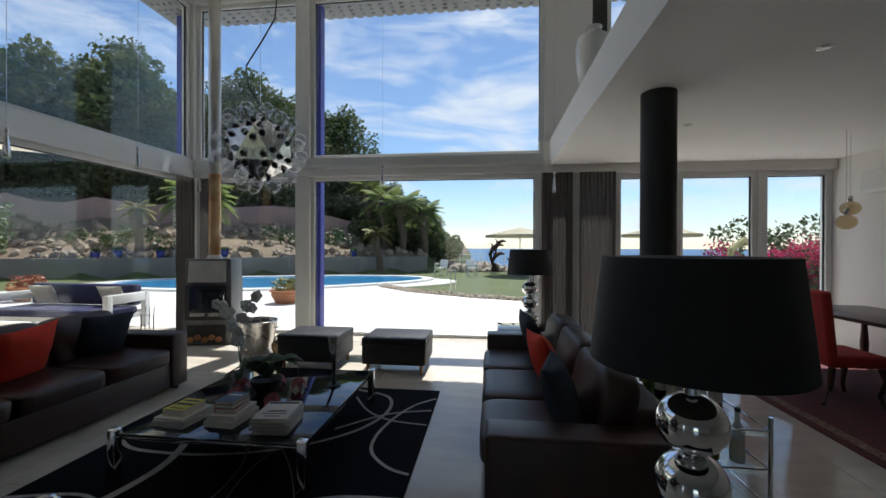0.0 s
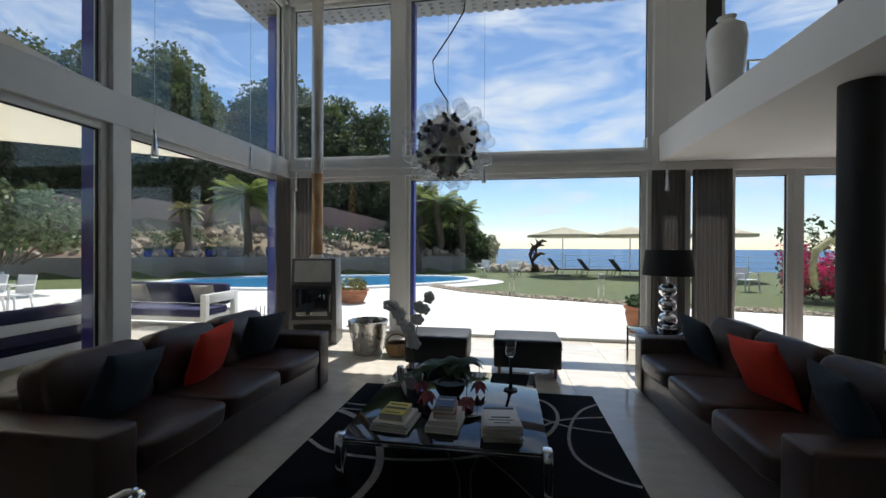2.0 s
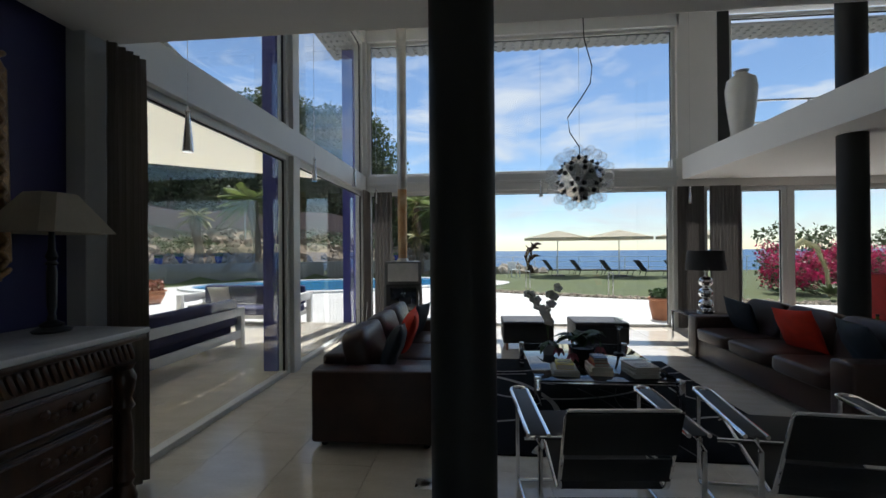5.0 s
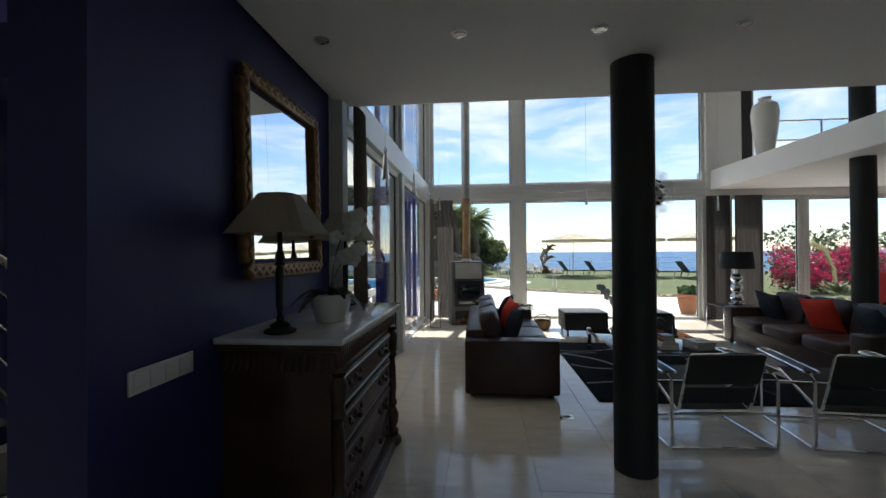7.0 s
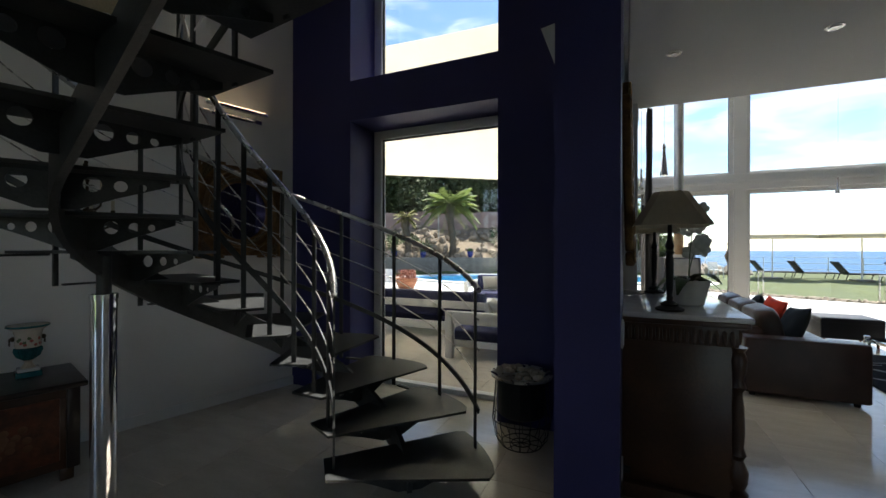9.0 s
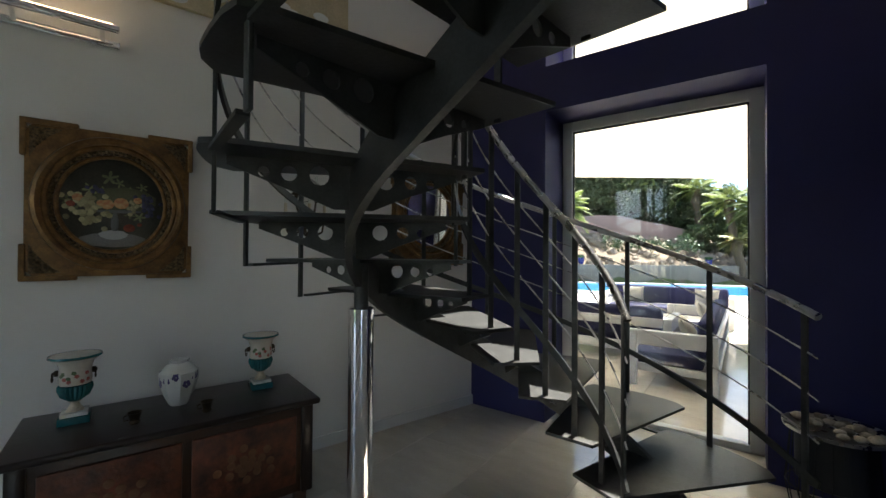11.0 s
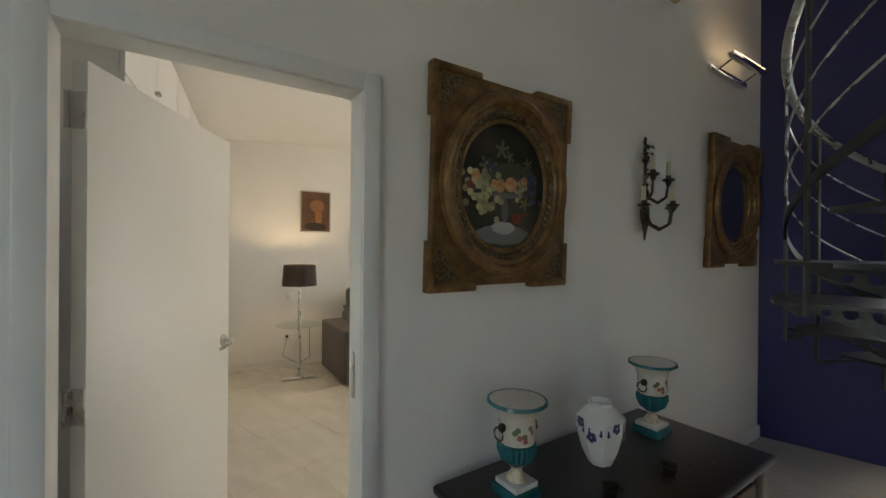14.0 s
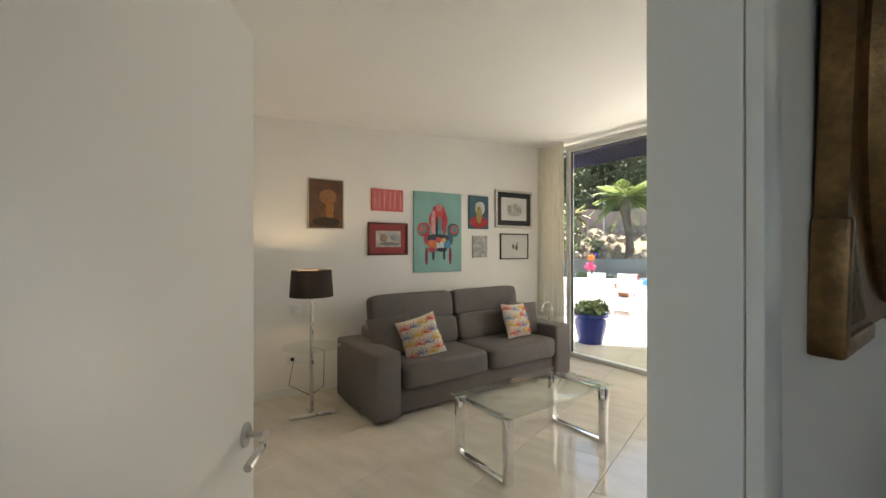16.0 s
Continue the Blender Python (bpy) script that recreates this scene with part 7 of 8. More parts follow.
def picture(u0, u1, z0, z1, frame_m, fw, canvas_m, label, mount=None, mw=0.0, motifs=()):
    """A framed picture on the back wall; motifs: (x, y, half width, half height, colour) in shares of the picture."""
    w, h = u1 - u0, z1 - z0
    e = thing("picture", BACK @ pose((u0 + u1) / 2, -0.002, (z0 + z1) / 2), label, "picture", "pictures above the sofa")
    if fw:
        for a in ((-w / 2, w / 2, h / 2 - fw, h / 2), (-w / 2, w / 2, -h / 2, -h / 2 + fw), (-w / 2, -w / 2 + fw, -h / 2 + fw, h / 2 - fw), (w / 2 - fw, w / 2, -h / 2 + fw, h / 2 - fw)):
            part("frame_bar", box(bmnew(), a[0], a[1], -0.025, 0, a[2], a[3], 0.003), frame_m, e)
    i = fw
    if mount:
        part("mount", box(bmnew(), -w / 2 + i, w / 2 - i, -0.012, -0.002, -h / 2 + i, h / 2 - i), mount, e)
        i += mw
    part("sheet", box(bmnew(), -w / 2 + i, w / 2 - i, -0.018 if not fw else -0.014, -0.001, -h / 2 + i, h / 2 - i), canvas_m, e)
    pw, ph = w / 2 - i, h / 2 - i
    for k, (x, y, a, c, col) in enumerate(motifs):
        b = soft(bmnew(), a * pw, 0.0015, c * ph, 0.75, pose(-x * pw, (-0.0195 if not fw else -0.0155) - 0.0004 * k, y * ph), nu=14, nv=8)
        part("painted_shape", b, mat("paint_%d_%d_%d" % tuple(int(q * 100) for q in col), col, 0.6, vary=0.2, scale=25), e)
SILV = mat("silver_frame", (0.5, 0.49, 0.46), 0.35, 0.6)
picture(2.99, 3.37, 1.68, 2.21, SILV, 0.012, mat("brown_print", (0.16, 0.065, 0.025), 0.5, vary=0.5, scale=8, col2=(0.07, 0.04, 0.025)), "dark brown abstract print in a thin silver frame", motifs=((0.1, 0.3, 0.5, 0.3, (0.25, 0.12, 0.05)), (0.2, -0.2, 0.25, 0.5, (0.3, 0.12, 0.03)), (0, -0.75, 0.8, 0.2, (0.04, 0.025, 0.015))))
picture(2.29, 2.68, 1.90, 2.15, SILV, 0, mat("red_stripe_canvas", (0.5, 0.06, 0.06), 0.7, vary=0.3, scale=6, stretch=(8, 8, 0.5), col2=(0.62, 0.2, 0.2)), "small red canvas with pale vertical stripes", motifs=tuple((x, 0, 0.035, 0.85, (0.65, 0.3, 0.3)) for x in (-0.8, -0.5, -0.2, 0.15, 0.45, 0.8)))
picture(2.23, 2.72, 1.40, 1.77, mat("mahogany_frame", (0.12, 0.02, 0.012), 0.35), 0.022, mat("street_sketch", (0.42, 0.40, 0.36), 0.7, vary=0.3, scale=12), "street view print with red mount in a mahogany frame", mat("red_mount", (0.3, 0.05, 0.05), 0.8), 0.07, motifs=((-0.4, 0.1, 0.3, 0.5, (0.3, 0.22, 0.15)), (0.5, 0.2, 0.3, 0.4, (0.25, 0.3, 0.33)), (0.1, -0.6, 0.8, 0.2, (0.2, 0.2, 0.18))))
picture(1.48, 2.15, 1.19, 2.16, SILV, 0, mat("turquoise_canvas", (0.22, 0.42, 0.39), 0.7, vary=0.1, scale=4, bump=0.15, bscale=200), "turquoise canvas with a patchwork armchair painting", motifs=(
    (-0.50, -0.60, 0.06, 0.22, (0.24, 0.03, 0.05)), (0.50, -0.60, 0.06, 0.22, (0.24, 0.03, 0.05)), (-0.22, -0.55, 0.05, 0.16, (0.03, 0.03, 0.05)), (0.24, -0.55, 0.05, 0.16, (0.03, 0.03, 0.05)),
    (-0.10, 0.52, 0.16, 0.14, (0.45, 0.04, 0.07)), (0.12, 0.52, 0.16, 0.14, (0.52, 0.08, 0.06)), (0.01, 0.60, 0.14, 0.12, (0.55, 0.22, 0.20)), (0.0, 0.30, 0.40, 0.26, (0.50, 0.06, 0.05)), (-0.22, 0.24, 0.10, 0.30, (0.60, 0.30, 0.28)), (0.24, 0.24, 0.09, 0.30, (0.36, 0.03, 0.05)),
    (0.05, 0.12, 0.07, 0.28, (0.05, 0.28, 0.30)), (-0.08, 0.08, 0.05, 0.30, (0.03, 0.03, 0.04)), (-0.62, 0.06, 0.26, 0.17, (0.50, 0.06, 0.05)), (0.62, 0.06, 0.26, 0.17, (0.04, 0.13, 0.17)), (-0.66, 0.07, 0.18, 0.115, (0.06, 0.25, 0.27)), (0.66, 0.07, 0.18, 0.115, (0.55, 0.10, 0.06)),
    (-0.68, 0.08, 0.11, 0.07, (0.55, 0.12, 0.08)), (0.68, 0.08, 0.11, 0.07, (0.05, 0.22, 0.26)), (-0.48, -0.16, 0.13, 0.16, (0.40, 0.04, 0.06)), (0.48, -0.16, 0.13, 0.16, (0.04, 0.10, 0.15)), (0.0, -0.16, 0.52, 0.11, (0.03, 0.04, 0.06)), (-0.26, -0.30, 0.20, 0.12, (0.55, 0.16, 0.04)), (0.06, -0.30, 0.18, 0.12, (0.55, 0.58, 0.58)),
    (0.34, -0.30, 0.16, 0.12, (0.05, 0.22, 0.38)), (-0.02, -0.20, 0.12, 0.07, (0.50, 0.06, 0.05)), (0.20, -0.20, 0.10, 0.06, (0.55, 0.34, 0.06)), (-0.30, -0.44, 0.16, 0.06, (0.42, 0.04, 0.06)), (0.12, -0.44, 0.22, 0.05, (0.03, 0.03, 0.05))))
picture(1.05, 1.36, 1.73, 2.16, SILV, 0, mat("bird_canvas", (0.03, 0.09, 0.12), 0.6, vary=0.3), "small canvas of a pale bird on red and blue", motifs=((0, -0.6, 0.9, 0.35, (0.4, 0.02, 0.03)), (0.1, 0.25, 0.5, 0.4, (0.55, 0.55, 0.5)), (0.0, -0.1, 0.3, 0.6, (0.35, 0.28, 0.06))))
picture(1.07, 1.30, 1.36, 1.64, SILV, 0, mat("grey_etching", (0.2, 0.2, 0.2), 0.6, vary=0.5, scale=30, col2=(0.5, 0.5, 0.5)), "small black and white etching")
picture(0.28, 0.93, 1.76, 2.27, mat("white_beaded_frame", (0.6, 0.57, 0.5), 0.5, vary=0.3, scale=60), 0.03, mat("pale_paper", (0.6, 0.59, 0.56), 0.8, vary=0.05), "pencil drawing in dark mount and pale frame", mat("charcoal_mount", (0.03, 0.032, 0.035), 0.8), 0.07, motifs=((-0.35, 0, 0.2, 0.35, (0.33, 0.33, 0.32)), (0.1, 0.15, 0.22, 0.35, (0.36, 0.36, 0.35)), (0.4, -0.1, 0.2, 0.35, (0.3, 0.3, 0.3)), (0, -0.4, 0.5, 0.2, (0.4, 0.4, 0.39))))
picture(0.35, 0.85, 1.33, 1.68, BLACK, 0.014, MATS["pale_paper"], "small ink sketch in a thin black frame", motifs=((-0.1, 0, 0.08, 0.2, (0.1, 0.1, 0.1)), (0.15, -0.1, 0.1, 0.25, (0.12, 0.12, 0.12)), (0.2, 0.25, 0.05, 0.1, (0.15, 0.15, 0.15))))
cu = curtain("curtain", ASKEW @ pose(R_U0 + 0.12, R_V - 0.46, 0.02, 0, 0, 90), 0.44, 2.9, 6, 0.035, translucent(mat("cream_drape", (0.74, 0.70, 0.61), 0.9, vary=0.05, scale=9, bump=0.15, bscale=260), 0.3, (0.7, 0.66, 0.57)), "cream floor-length curtain beside the window")
gs = thing("side_table", ASKEW @ pose(-0.42, 3.4, 0), "small round glass side table with steel loop", "side table")
part("top", lathe(bmnew(), [(0.2, 0.60), (0.2, 0.61), (0.02, 0.61)], 32), MATS["greenish_glass"], gs)
part("loop", tube(bmnew(), [(0.1 * math.cos(a), 0.05, 0.64 + 0.11 * math.sin(a)) for a in [i * math.pi / 10 for i in range(11)]] , 0.01, 8), CHROME, gs)
part("post", lathe(bmnew(), [(0.1, 0), (0.1, 0.012), (0.014, 0.016), (0.014, 0.60)], 20), STEEL, gs)

# small wedge-shaped wall lamp on the back of the blue pier
wlp = thing("wall_lamp", (X_L - 0.311, -1.15, 2.41), "small wedge-shaped white plaster wall lamp on the blue wall", "wall lamp")
bm = bmnew()
wv = [bm.verts.new(p) for p in ((0, -0.09, 0), (0, 0.09, 0), (0, -0.12, 0.2), (0, 0.12, 0.2), (-0.09, -0.11, 0.19), (-0.09, 0.11, 0.19), (-0.02, 0.08, 0), (-0.02, -0.08, 0))]
for q in ((0, 2, 4, 7), (1, 6, 5, 3), (7, 4, 5, 6), (0, 7, 6, 1), (0, 1, 3, 2)):
    bm.faces.new([wv[i] for i in q])
bmesh.ops.recalc_face_normals(bm, faces=bm.faces[:])
part("shade", bm, WHITEL, wlp)

# navy awning over the small room's window
aw = thing("awning", ASKEW @ pose(R_U0 - 0.16, R_V - 3.0, 2.86), "navy canvas awning above the window", "awning")
NAVY = mat("navy_awning", (0.02, 0.022, 0.08), 0.85, vary=0.1, scale=6, bump=0.15, bscale=240)
def aw_part(name, u0, u1, z0, z1, th, m):
    b = box(bmnew(), u0, u1, 0, 2.95, z0, z1, th)
    part(name, b, m, aw)
aw_part("cassette", -0.12, -0.005, 0.02, 0.14, 0.01, WHITEL)
b = box(bmnew(), -0.22, 0, 0, 2.95, -0.006, 0.006)
b.transform(pose(-0.1, 0, 0.05, 0, -11, 0))
part("canvas", b, NAVY, aw)
aw_part("valance", -0.33, -0.315, -0.19, 0.004, 0.003, NAVY)
part("bulb", ball(bmnew(), (-0.045, 0, 0.17), 0.018, 10), glow("wall_lamp_bulb", (1.0, 0.72, 0.42), 30.0), wlp)

# ---- smaller things in the living room ----
pl = thing("pendant_lamp", (-1.76, 3.06, 2.26), "faceted pendant lamp studded with clear glass bulbs", "pendant lamp")
bm = bmnew()
bmesh.ops.create_icosphere(bm, subdivisions=1, radius=0.265)
faces = [(f.calc_center_median().copy(), f.normal.copy(), [v.co.copy() for v in f.verts]) for f in bm.faces]
part("core", bm, mat("white_metal_facets", (0.72, 0.72, 0.71), 0.16, 0.9, vary=0.04), pl, "mirror-white faceted core", smooth=False)
sock = mesh_of("socket", lathe(bmnew(), [(0.024, 0), (0.025, 0.008), (0.016, 0.012), (0.012, 0.026)], 14), BLACK)
bulb = mesh_of("bulb", lathe(bmnew(), [(0.012, 0.024), (0.018, 0.034), (0.038, 0.05), (0.05, 0.08), (0.05, 0.095), (0.038, 0.125), (0.02, 0.138), (0.001, 0.142)], 20), glass("bulb_glass", (0.96, 0.965, 0.97), 0.85, 0.05, 2.6))
for i, (c, n, vs) in [(k, (f[0].lerp(v, 0.5), f[1], v)) for k, f in enumerate(faces) for v in f[2]]:
    q = n.to_track_quat("Z", "Y").to_matrix().to_4x4()
    m = Matrix.Translation(c) @ q
    s = same_part("socket", sock, pl, m)
    g = same_part("bulb", bulb, pl, m)
    g.visible_shadow = False
part("cable", tube(bmnew(), [(0, 0, 0.22), (0.0, 0, 0.34), (-0.10, 0, 0.5), (-0.12, 0, 0.66), (0.02, 0, 0.86), (0.12, 0, 1.02), (0.14, 0, 1.2), (0.06, 0, 1.5), (0.03, 0, 2.2), (0.03, 0, ROOF - 2.26)], 0.006, 8), BLACK, pl, "black fabric cable")
part("hanger_wire", tube(bmnew(), [(0.0, 0, 0.22), (0.0, 0.0, ROOF - 2.26)], 0.0015, 5), STEEL, pl)


def drop_lamp(x, y, z, zc=ROOF):
    e = thing("drop_lamp", (x, y, z), "slender chrome drop lamp on a thin cord", "pendant lamp", "drop lamps")
    part("body", lathe(bmnew(), [(0.036, 0), (0.038, 0.01), (0.022, 0.18), (0.013, 0.27), (0.021, 0.285), (0.012, 0.31), (0.004, 0.33)], 18), CHROME, e)
    part("cord", tube(bmnew(), [(0, 0, 0.33), (0, 0, zc - z)], 0.0022, 5), STEEL, e)
for q in ((-1.67, 6.4, 2.5), (1.02, 6.4, 2.32), (-4.86, 6.42, 2.42), (-5.0, 3.75, 2.42), (-4.87, 1.25, 2.2), (-4.95, 5.3, 2.6)):
    drop_lamp(*q)

va = thing("floor_vase", (1.37, 5.5, UP), "tall white ceramic floor vase on the gallery", "vase")
part("body", lathe(bmnew(), [(0.12, 0), (0.13, 0.02), (0.2, 0.55), (0.225, 0.85), (0.2, 1.0), (0.1, 1.08), (0.085, 1.1), (0.11, 1.14), (0.1, 1.14), (0.07, 1.09), (0.01, 1.05)], 36), CERAM, va)
gr2 = thing("gallery_rail", (1.06, 1.1, UP), "thin steel railing along the gallery window", "railing")
for i in range(4):
    part("post", lathe(bmnew(), [(0.018, 0), (0.018, 0.95)], 10, (1.0 + i * 0.95, 5.25, 0)), STEEL, gr2)
for z in (0.55, 0.95):
    part("rail", tube(bmnew(), [(1.0, 5.25, z), (3.9, 5.25, z)], 0.02, 8), STEEL, gr2)

bk2 = thing("log_bucket", (-3.22, 5.42, 0), "large galvanised metal bucket with firewood", "bucket")
part("body", lathe(bmnew(), [(0.2, 0), (0.205, 0.01), (0.275, 0.44), (0.285, 0.45), (0.275, 0.46), (0.265, 0.44), (0.19, 0.02), (0.01, 0.02)], 36), STEEL, bk2)
for s in (-1, 1):
    part("ear", tube(bmnew(), [(s * 0.27, -0.05, 0.37), (s * 0.31, -0.03, 0.36), (s * 0.31, 0.03, 0.36), (s * 0.27, 0.05, 0.37)], 0.008, 6), STEEL, bk2)
for i in range(5):
    part("log", lathe(bmnew(), [(0.045, 0), (0.05, 0.2), (0.045, 0.4)], 9, m=pose(0.1 * math.cos(i * 1.3), 0.1 * math.sin(i * 1.3), 0.06, 12 * math.sin(i), 10 * math.cos(i), i * 40)), BARK, bk2)
ba = thing("wicker_basket", (-2.78, 5.36, 0), "small round wicker basket with handle", "basket")
wm = mat("wicker", (0.25, 0.16, 0.08), 0.8, vary=0.3, scale=20, bump=0.4)
for i in range(8):
    r = 0.11 + 0.045 * math.sin(i / 7 * 2.2)
    part("weave_ring", tube(bmnew(), [(r * math.cos(a * .2618), r * math.sin(a * .2618), 0.012 + i * 0.022 + 0.005 * (a % 2)) for a in range(24)], 0.012, 6, True), wm, ba)
part("bottom", lathe(bmnew(), [(0.11, 0.0), (0.11, 0.012), (0.01, 0.012)], 20), wm, ba)
part("handle", tube(bmnew(), [(0.15 * math.cos(i * math.pi / 10), 0, 0.17 + 0.12 * math.sin(i * math.pi / 10)) for i in range(11)], 0.01, 6), wm, ba)
ft = thing("fire_tools", (-4.85, 5.35, 0), "small rack of iron fire tools by the stove", "fire tools")
part("rack", tube(bmnew(), [(-0.1, 0, 0.01), (0.1, 0, 0.01), (0.1, 0, 0.5), (-0.1, 0, 0.5), (-0.1, 0, 0.01)], 0.008, 6), BLACK, ft)
for i in range(3):
    part("tool", tube(bmnew(), [(-0.06 + i * 0.06, 0.02, 0.04), (-0.05 + i * 0.07, 0.02, 0.62)], 0.006, 6), STEEL, ft)

# on the coffee table
TZ = 0.31
def book(x, y, z, w, d, h, rz, col, label, group="books on the coffee table", title=None):
    w, d = w * 0.84, d * 0.84
    e = thing("book", pose(x, y, z, 0, 0, rz), label, "book", group)
    cm = mat("cover_%d_%d_%d" % tuple(int(c * 100) for c in col), col, 0.45, vary=0.08, scale=10)
    part("page_block", box(bmnew(), -w / 2 + 0.004, w / 2 - 0.003, -d / 2 + 0.004, d / 2 - 0.004, 0.003, h - 0.003), PAPER, e)
    part("cover", box(bmnew(), -w / 2, w / 2, -d / 2, d / 2, h - 0.0028, h, 0.0008), cm, e)
    part("cover", box(bmnew(), -w / 2, w / 2, -d / 2, d / 2, 0, 0.0028, 0.0008), cm, e)
    part("spine", box(bmnew(), -w / 2 - 0.001, -w / 2 + 0.003, -d / 2, d / 2, 0.0029, h - 0.0029), cm, e)
    if title:
        for k, (yy, ww, hh) in enumerate(title):
            part("title_bar", box(bmnew(), -ww / 2, ww / 2, yy - hh / 2, yy + hh / 2, h + 0.0002, h + 0.0007), BLACK if sum(col) > 0.6 else WHITEL, e)
    return e
z = TZ
for i, (w, d, h, c, l) in enumerate(((0.30, 0.36, 0.02, (0.5, 0.5, 0.48), "pale magazine under the yellow book"), (0.28, 0.35, 0.018, (0.38, 0.38, 0.37), "grey magazine under the yellow book"), (0.26, 0.33, 0.014, (0.6, 0.6, 0.58), "white magazine under the yellow book"), (0.19, 0.24, 0.045, (0.55, 0.46, 0.06), "thick yellow-green paperback book"))):
    book(-2.03, 2.60, z, w, d, h, -6 + 5 * (i % 2) - (4 if i == 3 else 0), c, l, title=((0.06, 0.12, 0.02), (0.0, 0.14, 0.03), (-0.07, 0.1, 0.015)) if i == 3 else None)
    z += h + 0.0006
z = TZ
for i, (w, d, h, c, l) in enumerate(((0.25, 0.34, 0.04, (0.62, 0.58, 0.5), "thick cream hardback book under others"), (0.23, 0.32, 0.035, (0.58, 0.55, 0.48), "cream hardback book in a stack"), (0.17, 0.23, 0.03, (0.3, 0.05, 0.03), "red-brown hardback book in a stack"), (0.16, 0.22, 0.025, (0.42, 0.2, 0.06), "ochre hardback book in a stack"), (0.15, 0.22, 0.022, (0.06, 0.1, 0.2), "dark blue book on the stack"))):
    book(-1.70, 2.63, z, w, d, h, -4 + 4 * (i % 3), c, l, title=((0.03, 0.1, 0.02),) if i == 4 else None)
    z += h + 0.0006
z = TZ
for i in range(9):
    c = (0.62, 0.6, 0.57) if i % 2 else (0.5, 0.46, 0.42)
    book(-1.34 + 0.006 * math.sin(i * 2), 2.57 + 0.006 * math.cos(i * 3), z, 0.27, 0.35, 0.011, 5 + 4 * math.sin(i * 1.9), c, "white fashion magazine in a stack", title=((0.12, 0.2, 0.035), (-0.02, 0.12, 0.02), (-0.06, 0.16, 0.012), (-0.1, 0.1, 0.012)) if i == 8 else None)
    z += 0.0116
orchid(-2.07, 3.28, TZ, 0.085, [(-0.24, 0.0, 0.60), (0.10, 0.05, 0.66), (-0.05, -0.04, 0.40)], "white orchid in a white pot on the coffee table", 5, 0.2, 0.04)
mp = thing("potted_plant", (-1.74, 3.12, TZ), "broad-leaved plant with drooping pink flowers", "potted plant")
part("bowl", lathe(bmnew(), [(0.07, 0), (0.11, 0.06), (0.12, 0.12), (0.11, 0.12), (0.09, 0.1), (0.01, 0.1)], 28), BLACK, mp)
r2 = random.Random(17)
for i in range(13):
    b = bmnew()
    a = i * 2.4
    leaf_mesh(b, (0, 0, 0.12), (math.cos(a), math.sin(a), 1.1 + 1.3 * r2.random()), 0.44 + 0.1 * r2.random(), 0.085, 0.34, 9)
    bmesh.ops.solidify(b, geom=b.faces[:], thickness=0.003)
    part("leaf", b, LEAF, mp)
PINK = mat("pink_bract", (0.55, 0.16, 0.19), 0.55, vary=0.25, scale=14)
for i in range(5):
    a = i * 1.3 - 2.2
    q = Vector((0.24 * math.cos(a), 0.24 * math.sin(a), 0.10 - 0.03 * (i % 2)))
    part("flower_stem", tube(bmnew(), [(0, 0, 0.14), (q.x * 0.6, q.y * 0.6, 0.28), (q.x, q.y, 0.22), q], 0.004, 6), LEAF, mp)
    b = bmnew()
    for j in range(7):
        leaf_mesh(b, q, (math.cos(j * 0.9), math.sin(j * 0.9), -0.2), 0.075, 0.028, 0.06, 4)
    bmesh.ops.solidify(b, geom=b.faces[:], thickness=0.002)
    part("pink_flower", b, PINK, mp, "pink drooping flower")
cd = thing("candle_holder", (-1.27, 3.36, TZ), "tall dark candlestick with a glass cup", "candlestick")
part("stem", lathe(bmnew(), [(0.055, 0), (0.055, 0.008), (0.02, 0.016), (0.012, 0.05), (0.014, 0.2), (0.009, 0.26), (0.02, 0.275)], 20), BLACK, cd)
part("cup", lathe(bmnew(), [(0.02, 0.276), (0.04, 0.30), (0.036, 0.36), (0.05, 0.41), (0.048, 0.41), (0.034, 0.36), (0.037, 0.302), (0.002, 0.29)], 24), TGLASS, cd)

# bar trolley behind the sofa
bt = thing("bar_trolley", (1.28, 2.72, 0), "chrome and glass bar trolley with three shelves", "trolley")
for sx in (-1, 1):
    for sy in (-1, 1):
        part("post", lathe(bmnew(), [(0.011, 0.04), (0.011, 0.62)], 10, (sx * 0.2, sy * 0.42, 0)), CHROME, bt)
        part("castor", ball(bmnew(), (sx * 0.2, sy * 0.42, 0.021), 0.02, 10), BLACK, bt)
for z in (0.12, 0.32, 0.52):
    part("shelf", box(bmnew(), -0.19, 0.19, -0.41, 0.41, z - 0.008, z, 0.002), MATS["greenish_glass"], bt)
    for s in (-1, 1):
        part("rail", tube(bmnew(), [(s * 0.2, -0.42, z + 0.03), (s * 0.2, 0.42, z + 0.03)], 0.006, 6), CHROME, bt)
        part("rail", tube(bmnew(), [(-0.2, s * 0.42, z + 0.03), (0.2, s * 0.42, z + 0.03)], 0.006, 6), CHROME, bt)
cols = [("green", (0.22, 0.34, 0.08)), ("clear", (0.75, 0.78, 0.76)), ("amber", (0.55, 0.26, 0.06)), ("dark", (0.02, 0.03, 0.02)), ("yellow-green", (0.3, 0.32, 0.05)), ("clear", (0.45, 0.47, 0.46))]
r2 = random.Random(9)
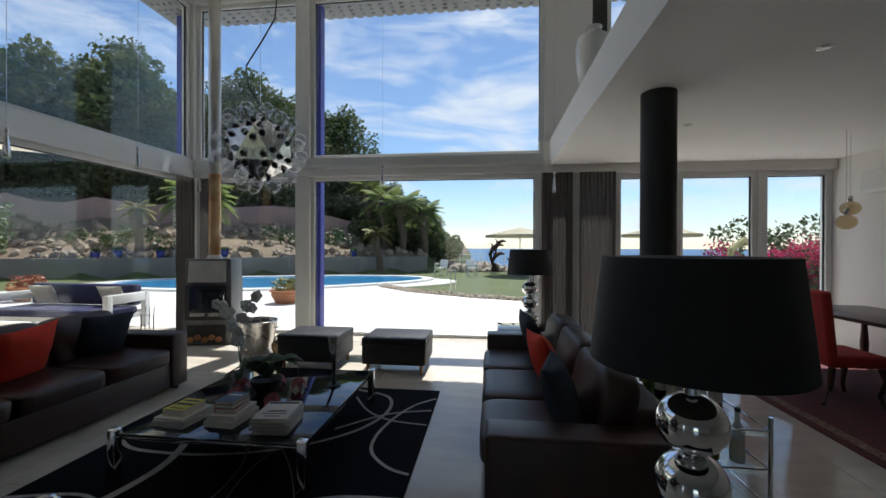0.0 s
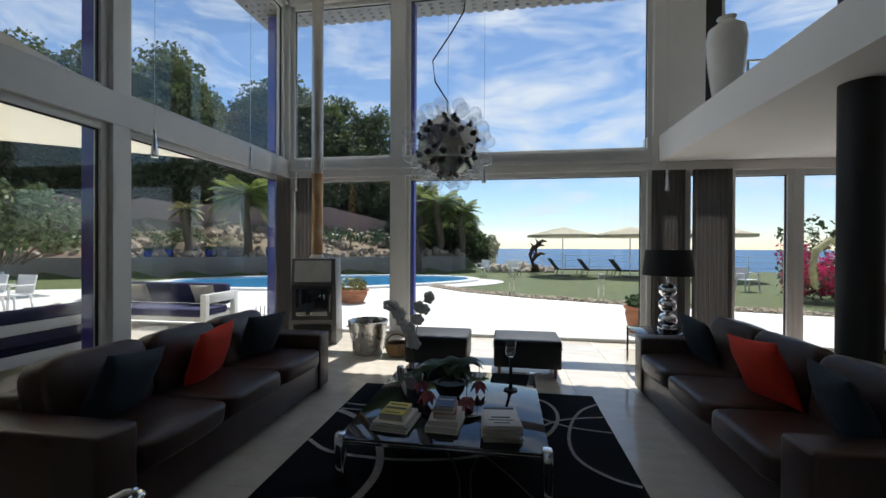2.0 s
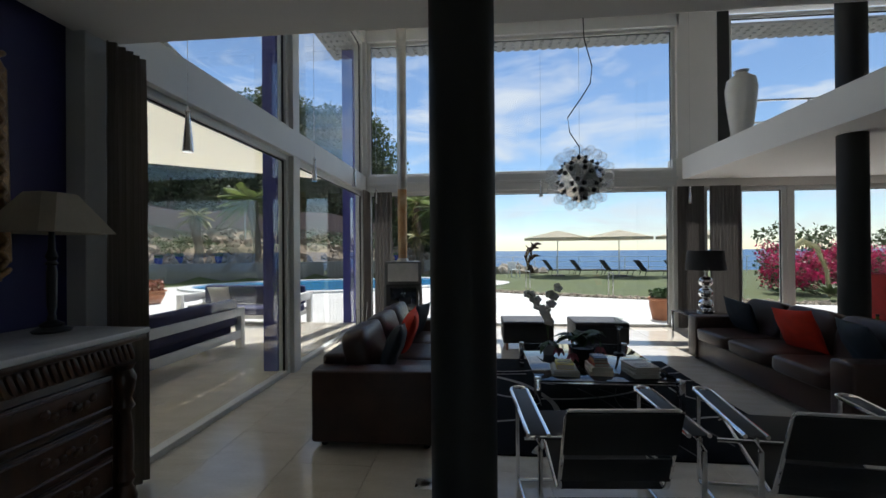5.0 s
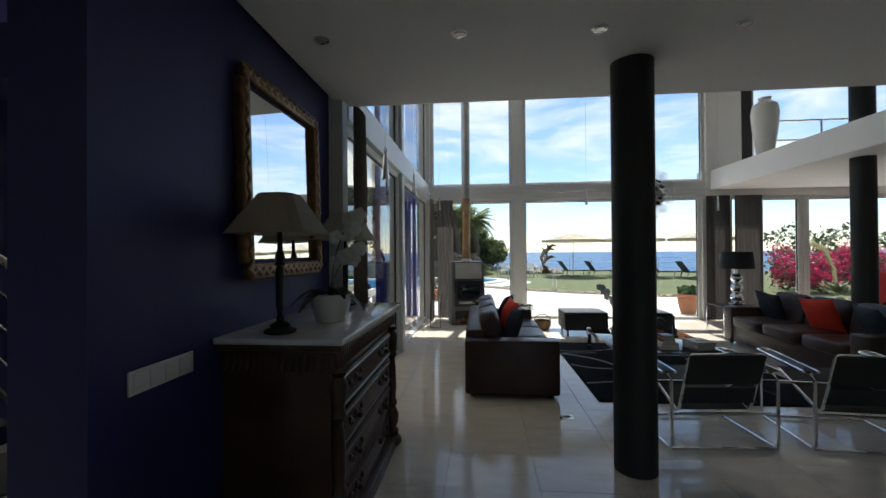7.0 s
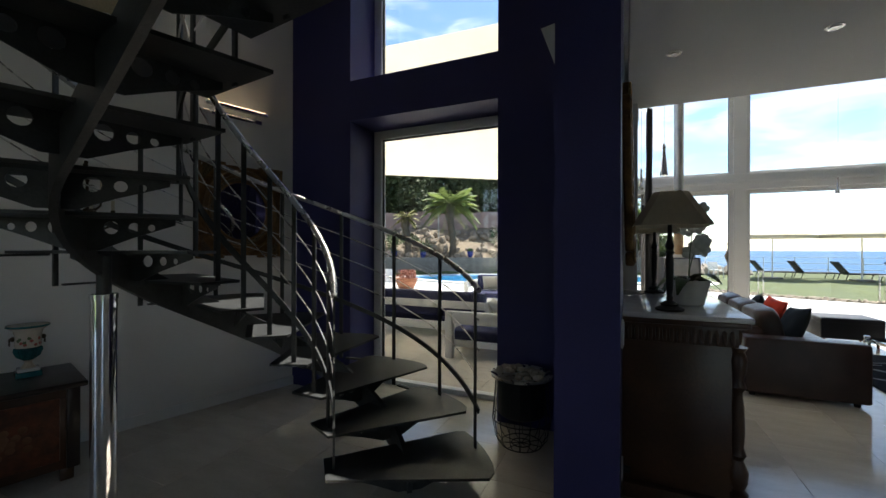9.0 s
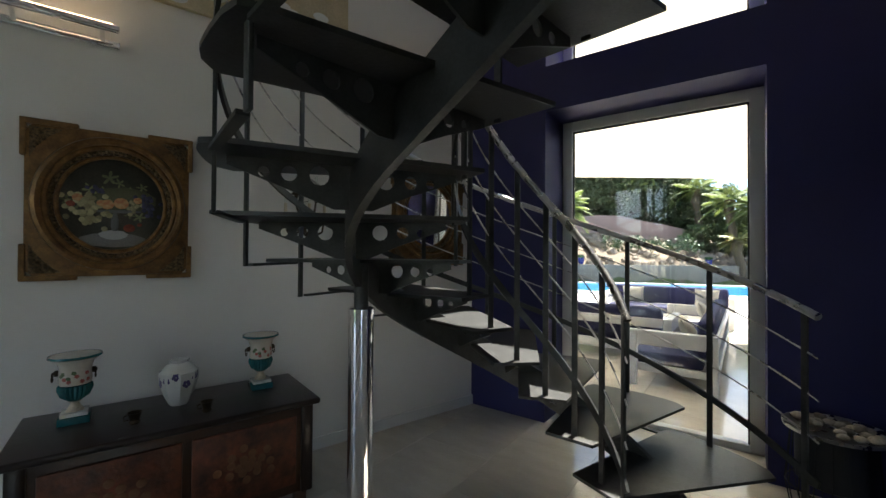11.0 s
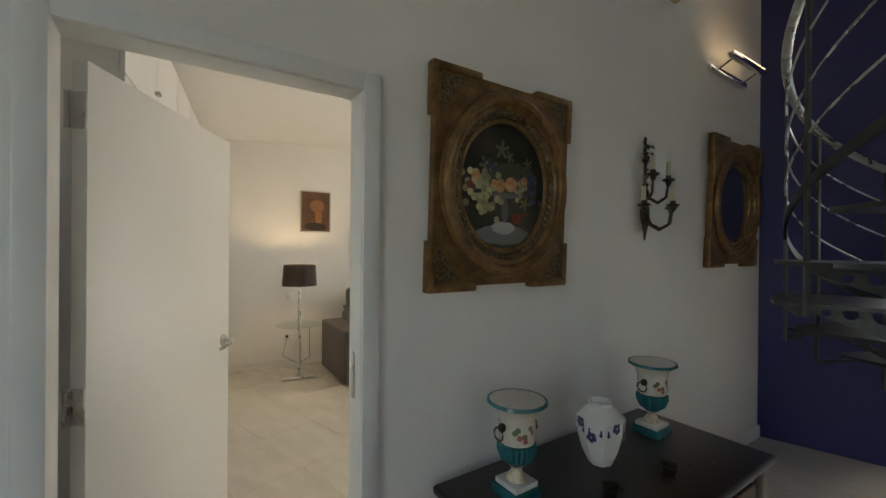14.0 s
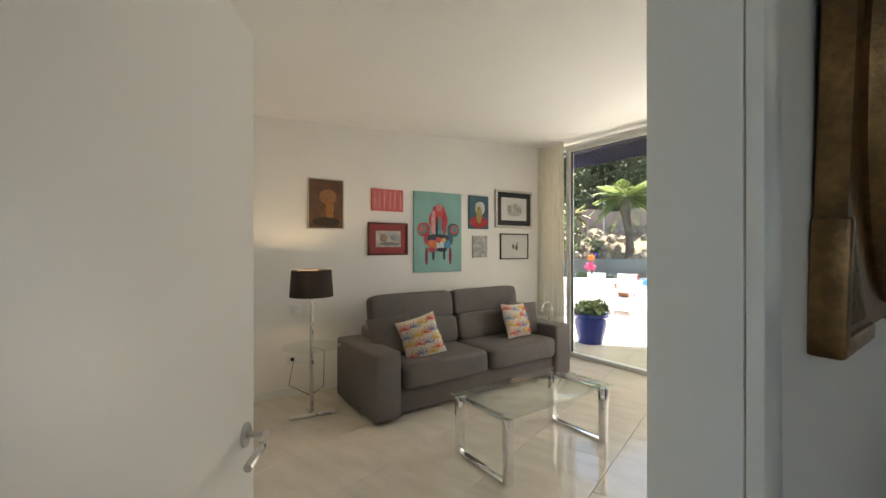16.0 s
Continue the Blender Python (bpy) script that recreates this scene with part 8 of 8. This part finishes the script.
for i in range(13):
    nm, c = cols[i % 6]
    zs = 0.52 if i < 9 else 0.32
    h = 0.27 + 0.06 * r2.random()
    e = thing("bottle", (1.28 - 0.12 + 0.12 * (i % 3), 2.72 + 0.34 - 0.2 * (i // 3 % 4) - 0.02 * (i % 2), zs), nm + " glass spirits bottle on the trolley", "bottle", "bottles on the trolley")
    part("glass", lathe(bmnew(), [(0.034, 0), (0.037, 0.005), (0.037, h * 0.58), (0.014, h * 0.72), (0.013, h * 0.93)], 18), mat("bottle_" + nm, c, 0.08, vary=0.05, bump=0.0, trans=0.3), e)
    part("label", lathe(bmnew(), [(0.0375, h * 0.15), (0.0375, h * 0.45)], 18), mat("bottle_paper", (0.55, 0.52, 0.42), 0.7), e)
    part("cap", lathe(bmnew(), [(0.015, h * 0.931), (0.015, h)], 12), BLACK, e)

# dining corner
dr2 = thing("dining_rug", (3.9, 4.6, 0), "red oriental rug with dark border", "rug")
part("field", box(bmnew(), -1.2, 1.1, -1.7, 1.7, 0, 0.01, 0.003), mat("red_oriental_wool", (0.16, 0.022, 0.016), 0.95, vary=0.5, scale=16, bump=0.4, bscale=300, col2=(0.06, 0.03, 0.035)), dr2)
for s in (-1, 1):
    part("border", box(bmnew(), s * 1.02 - 0.05 - 0.05, s * 1.02 + 0.05 - 0.05, -1.6, 1.6, 0.0101, 0.012), mat("oriental_border", (0.28, 0.2, 0.13), 0.95, vary=0.6, scale=30, col2=(0.1, 0.03, 0.03)), dr2)
    part("border", box(bmnew(), -0.95, 0.85, s * 1.55 - 0.05, s * 1.55 + 0.05, 0.0101, 0.012), MATS["oriental_border"], dr2)
REDV = mat("red_upholstery", (0.36, 0.022, 0.022), 0.85, vary=0.15, scale=10, bump=0.25, bscale=320)
def dining_chair(x, y, rz):
    e = thing("dining_chair", pose(x, y, 0.012, 0, 0, rz), "red upholstered high-back dining chair on carved legs", "chair", "dining chairs")
    part("seat", box(bmnew(), -0.25, 0.25, -0.25, 0.25, 0.36, 0.48, 0.03, seg=3), REDV, e)
    part("backrest", box(bmnew(), -0.25, 0.25, -0.045, 0.045, 0, 0.62, 0.03, pose(0, -0.22, 0.46, 6), seg=3), REDV, e)
    for sx in (-1, 1):
        part("leg", tube(bmnew(), [(sx * 0.21, 0.21, 0.36), (sx * 0.23, 0.24, 0.25), (sx * 0.2, 0.2, 0.1), (sx * 0.23, 0.24, 0.0)], [0.035, 0.03, 0.018, 0.024], 10), WOODD, e)
        part("leg", tube(bmnew(), [(sx * 0.21, -0.21, 0.36), (sx * 0.2, -0.22, 0.15), (sx * 0.21, -0.28, 0.0)], [0.03, 0.022, 0.02], 10), WOODD, e)
dining_chair(3.45, 4.45, -90)
dining_chair(3.45, 5.35, -90)
dt = thing("dining_table", (4.3, 4.9, 0.012), "dark wooden dining table beside red chairs", "dining table")
part("tabletop", box(bmnew(), -0.5, 0.5, -0.9, 0.9, 0.71, 0.75, 0.008), WOODD, dt)
for sx in (-1, 1):
    for sy in (-1, 1):
        part("leg", lathe(bmnew(), [(0.03, 0), (0.045, 0.3), (0.03, 0.5), (0.05, 0.71)], 14, (sx * 0.4, sy * 0.78, 0)), WOODD, dt)
for x, y, z in ((3.95, 5.0, 1.78), (4.15, 5.2, 1.95), (4.3, 4.8, 1.7)):
    e = thing("globe_pendant", (x, y, z), "amber glass globe pendant on a thin cord", "pendant lamp", "globe pendants")
    part("globe", ball(bmnew(), (0, 0, 0), 0.095, 24, (1, 1, 0.85)), glass("amber_glass", (0.75, 0.66, 0.5)), e)
    part("holder", lathe(bmnew(), [(0.022, 0.08), (0.022, 0.14), (0.006, 0.15)], 14), STEEL, e)
    part("cord", tube(bmnew(), [(0, 0, 0.15), (0, 0, SLAB - z)], 0.003, 6), STEEL, e)
ac = thing("air_conditioner", (X_R - 0.001, 5.6, 2.35), "white wall-mounted air conditioner", "air conditioner")
part("casing", box(bmnew(), -0.2, 0, -0.42, 0.42, -0.14, 0.14, 0.03, seg=3), WHITEL, ac)
part("flap", box(bmnew(), -0.206, -0.2, -0.38, 0.38, -0.12, -0.07, 0.002), WHITEL, ac)

# ---- marble floor tiles, each its own piece ----
FL = bpy.data.objects["floor"]
TW, TL = 0.6, 0.9
tile = mesh_of("floor_tile", box(bmnew(), 0, TW - 0.0025, 0, TL - 0.0025, -0.0055, 0.0, 0.0012, seg=1), STONE, False)
rest = bmnew()
count = 0
for i in range(-24, 10):
    for j in range(-9, 8):
        x, y = i * TW, j * TL + (TL / 2 if i % 2 else 0)
        near = -10.6 < x < 1.2 and -3.8 < y < 5.9
        if near and count < 300:
            count += 1
            o = same_part("floor_tile", tile, FL, Matrix.Translation((x, y, 0)))
        elif x + TW < 6.0 and y + TL < 6.9:
            box(rest, x, x + TW - 0.0025, y, y + TL - 0.0025, -0.0055, 0)
rs = part("floor_tile_rest", rest, STONE, FL)
tagged(rs, kind="stuff")
